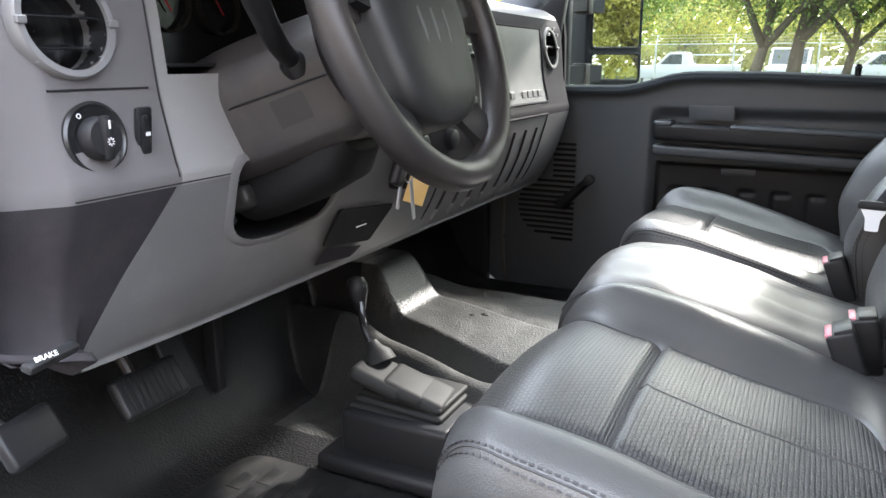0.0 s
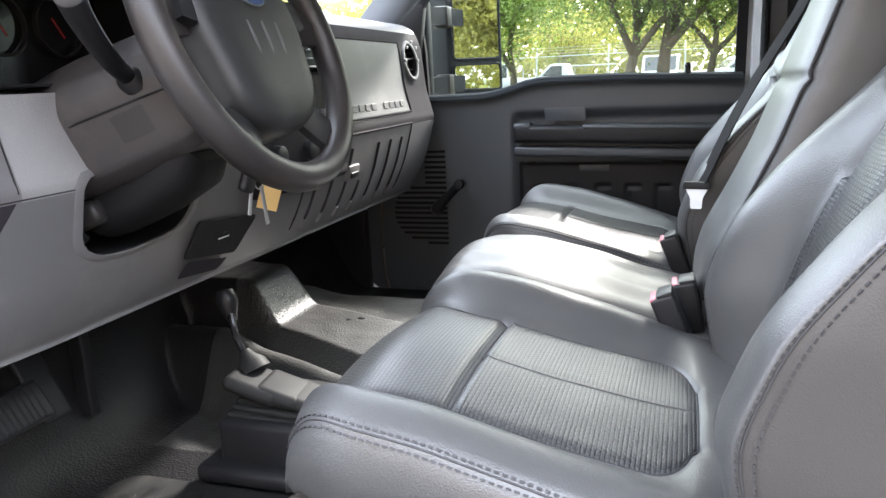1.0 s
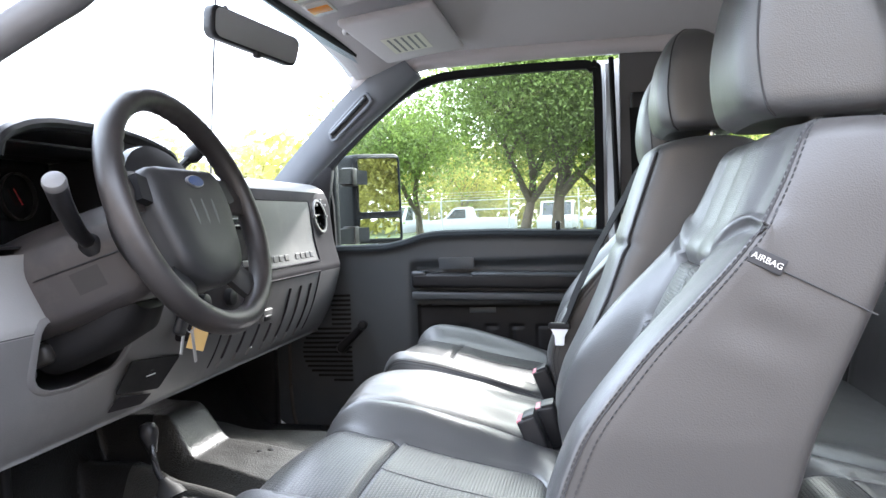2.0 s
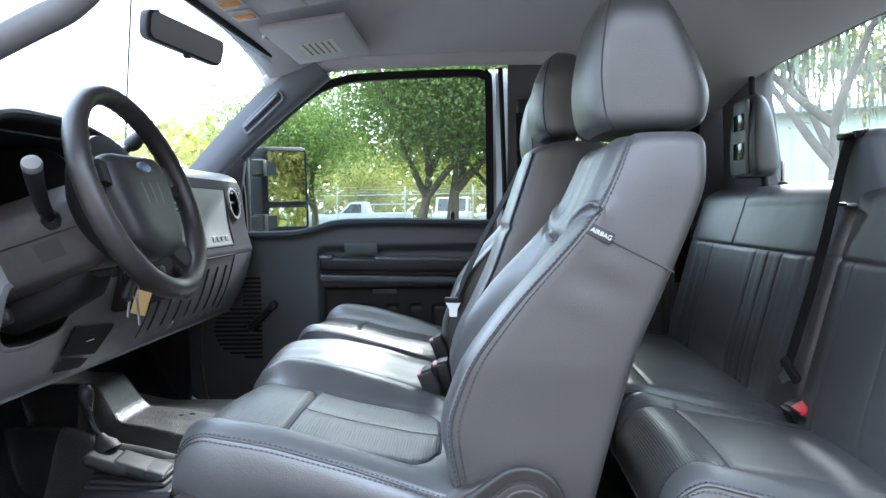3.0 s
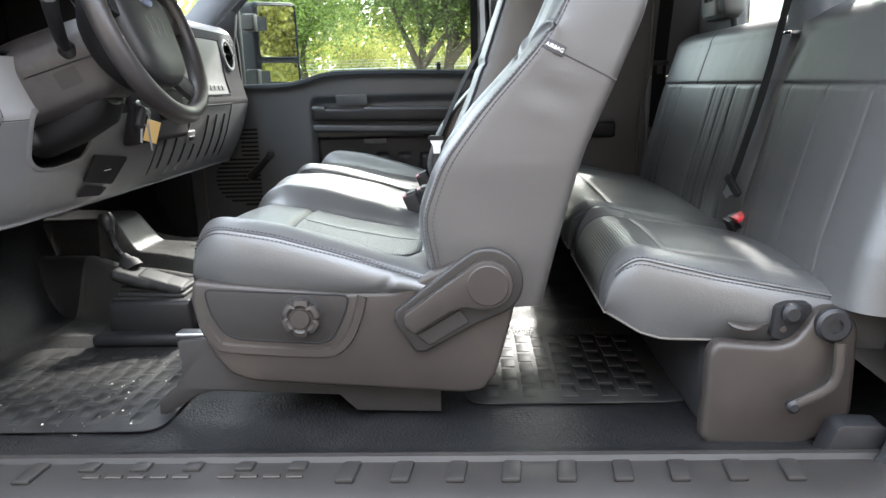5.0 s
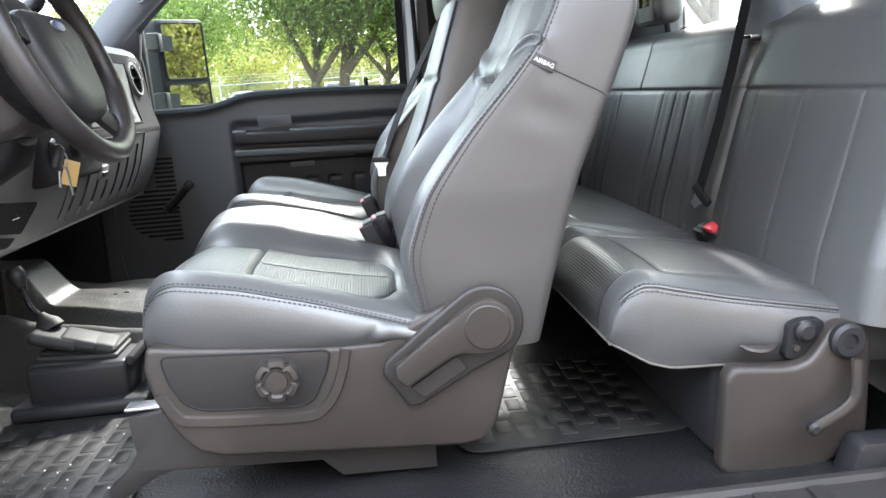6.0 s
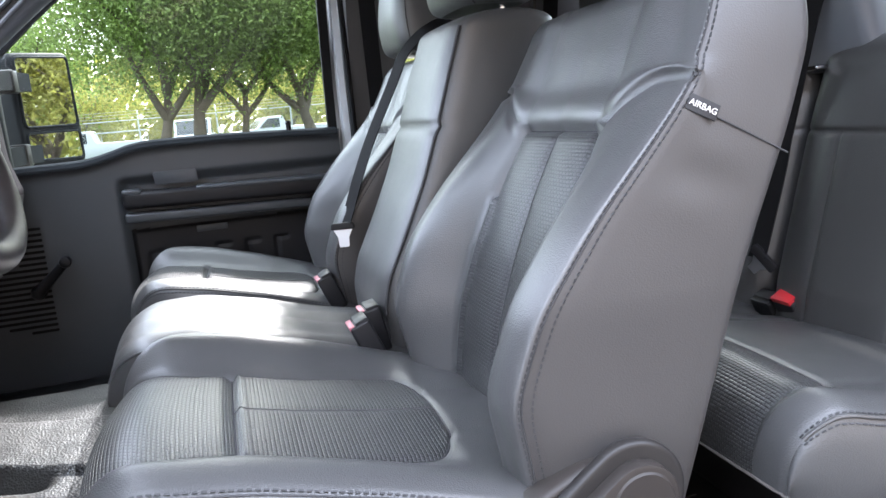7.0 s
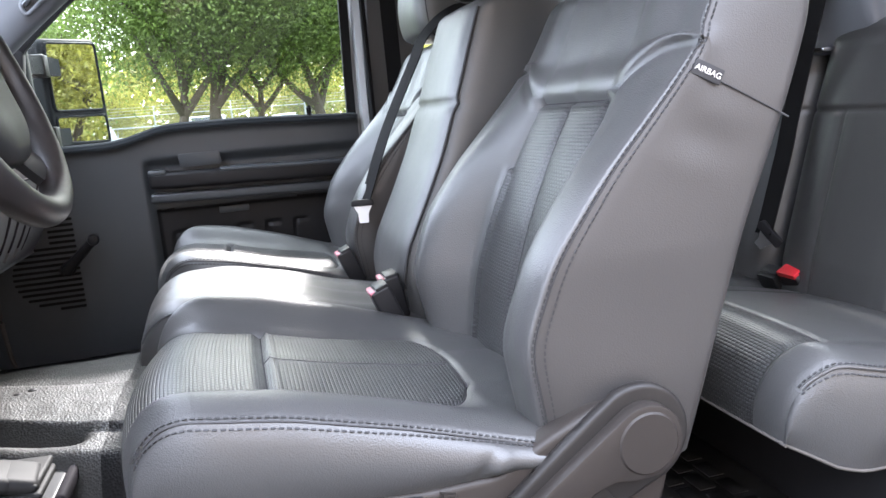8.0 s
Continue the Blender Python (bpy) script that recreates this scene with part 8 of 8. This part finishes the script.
def parked_truck(x, y, turn, label, long=5.6, box=True, high=1.85):
    t = thing("parked_truck", label, "truck", (x, y, G), "white trucks behind the fence")
    m = pose(x, y, G, 0, 0, turn)
    def put(bm):
        bmesh.ops.transform(bm, matrix=m, verts=bm.verts)
        return bm
    L = long / 2
    side = [(-L, 0.55), (-L, 1.05), (-L + 0.15, 1.18), (-L + 1.35, 1.25), (-L + 1.95, high - 0.05), (-L + 2.2, high), (0.15, high), (0.35, 1.28), (L, 1.25), (L, 0.55)]
    part("body", put(prism(round_poly(side, 0.08, 3), "y", -0.95, 0.95, 0.05, 2)), M_PAINT2, t, "white truck body")
    win = [(-L + 1.55, 1.28), (-L + 2.05, high - 0.12), (-L + 2.9 - 0.25, high - 0.12), (-L + 2.9 - 0.25, 1.28)]
    for s in (-1, 1):
        part("side_window", put(prism(win, "y", s * 0.94 - 0.02, s * 0.94 + 0.03)), M_CARGLASS, t, "dark side window")
    part("windscreen", put(prism([(-L + 1.36, 1.27), (-L + 1.92, high - 0.08), (-L + 1.98, high - 0.08), (-L + 1.42, 1.27)], "y", -0.8, 0.8)), M_CARGLASS, t, "dark windscreen")
    if box:
        part("cargo_rack", put(join(tube([(0.4, -0.85, 1.25), (0.4, -0.85, 1.75), (L, -0.85, 1.75), (L, -0.85, 1.25)], 0.03, k=6, n=1), tube([(0.4, 0.85, 1.25), (0.4, 0.85, 1.75), (L, 0.85, 1.75), (L, 0.85, 1.25)], 0.03, k=6, n=1))), M_FENCE, t, "steel ladder rack")
    for wx in (-L + 0.95, L - 1.2):
        for s in (-1, 1):
            w = part("wheel", put(lathe([(0.28, 0), (0.38, 0.02), (0.38, 0.22), (0.28, 0.24)], (wx, s * 0.75 - 0.12, 0.38), (0, 1, 0), 20)), M_TYRE, t, "black tyre")
            part("rim", put(lathe([(0.24, 0), (0.2, 0.01)], (wx, s * 0.75 + (0.125 if s > 0 else -0.135), 0.38), (0, 1, 0), 16)), M_STEEL, w, "steel rim")


for i, (x, y, tn, lb, bx, hi) in enumerate([
        (-6.3, 42, 0, "white pickup truck with a ladder rack behind the fence", True, 1.9), (3.0, 41, 12, "white pickup truck parked behind the fence", False, 1.85),
        (11.5, 40, 85, "white work van parked nose-on behind the fence", False, 2.2), (-10.5, 42, 80, "white truck parked nose-on behind the fence", True, 2.1),
        (7.2, 42, 88, "white pickup parked nose-on behind the fence", False, 1.9), (14.5, 41, 88, "white truck parked nose-on behind the fence", False, 2.0),
        (18.0, 42, 86, "white truck farther along behind the fence", False, 2.0), (-1.2, 43, 86, "white truck parked between the others behind the fence", False, 2.1)]):
    parked_truck(x, y, tn, lb, 5.4, bx, hi)


def building():
    b = thing("metal_building", "long pale metal-sided building behind the truck", "building", (17, 22, G))
    m = pose(17, 22, 0, 0, 0, -24)

    def put(bm):
        bmesh.ops.transform(bm, matrix=m, verts=bm.verts)
        return bm
    part("wall", put(rbox((19, 6, 4.4), (0, 3, G + 2.2), 0.02)), M_WALL, b, "pale metal wall")
    rib = as_mesh("siding_rib", put(rbox((0.06, 0.05, 4.4), (-9.4, -0.02, G + 2.2), 0.01, 1)), 35)
    rib.materials.append(M_WALL)
    d = m.to_3x3() @ Vector((0.62, 0, 0))
    for i in range(31):
        ob = new("siding_rib", rib)
        ob.location = d * i
        ob.parent = b
        ob.matrix_parent_inverse = Matrix.Translation((-17, -22, -G))
    part("roof", put(prism([(-0.6, G + 4.35), (-0.6, G + 4.55), (3.2, G + 5.5), (7.0, G + 4.55), (7.0, G + 4.35), (3.2, G + 5.3)], "x", -9.9, 9.9)), M_ROOFM, b, "grey metal roof")
    for xx in (-7.2, 2.5):
        dr = part("door", put(rbox((1.0, 0.1, 2.1), (xx, -0.05, G + 1.05), 0.01)), M_ROOFM, b, "grey steel door")
        part("door_frame", put(rbox((1.16, 0.08, 2.2), (xx, -0.03, G + 1.08), 0.01)), M_PAINT, dr, "white door frame")


building()
# added out of view: cuts the low sky on the driver side
solid("sky_block_wall", rbox((60, 0.3, 6.6), (0, -8.0, G + 3.3), 0.02), M_BLOCKWALL, "unseen plain tan wall, added to block low sky and bounce warm light", kind="structure")
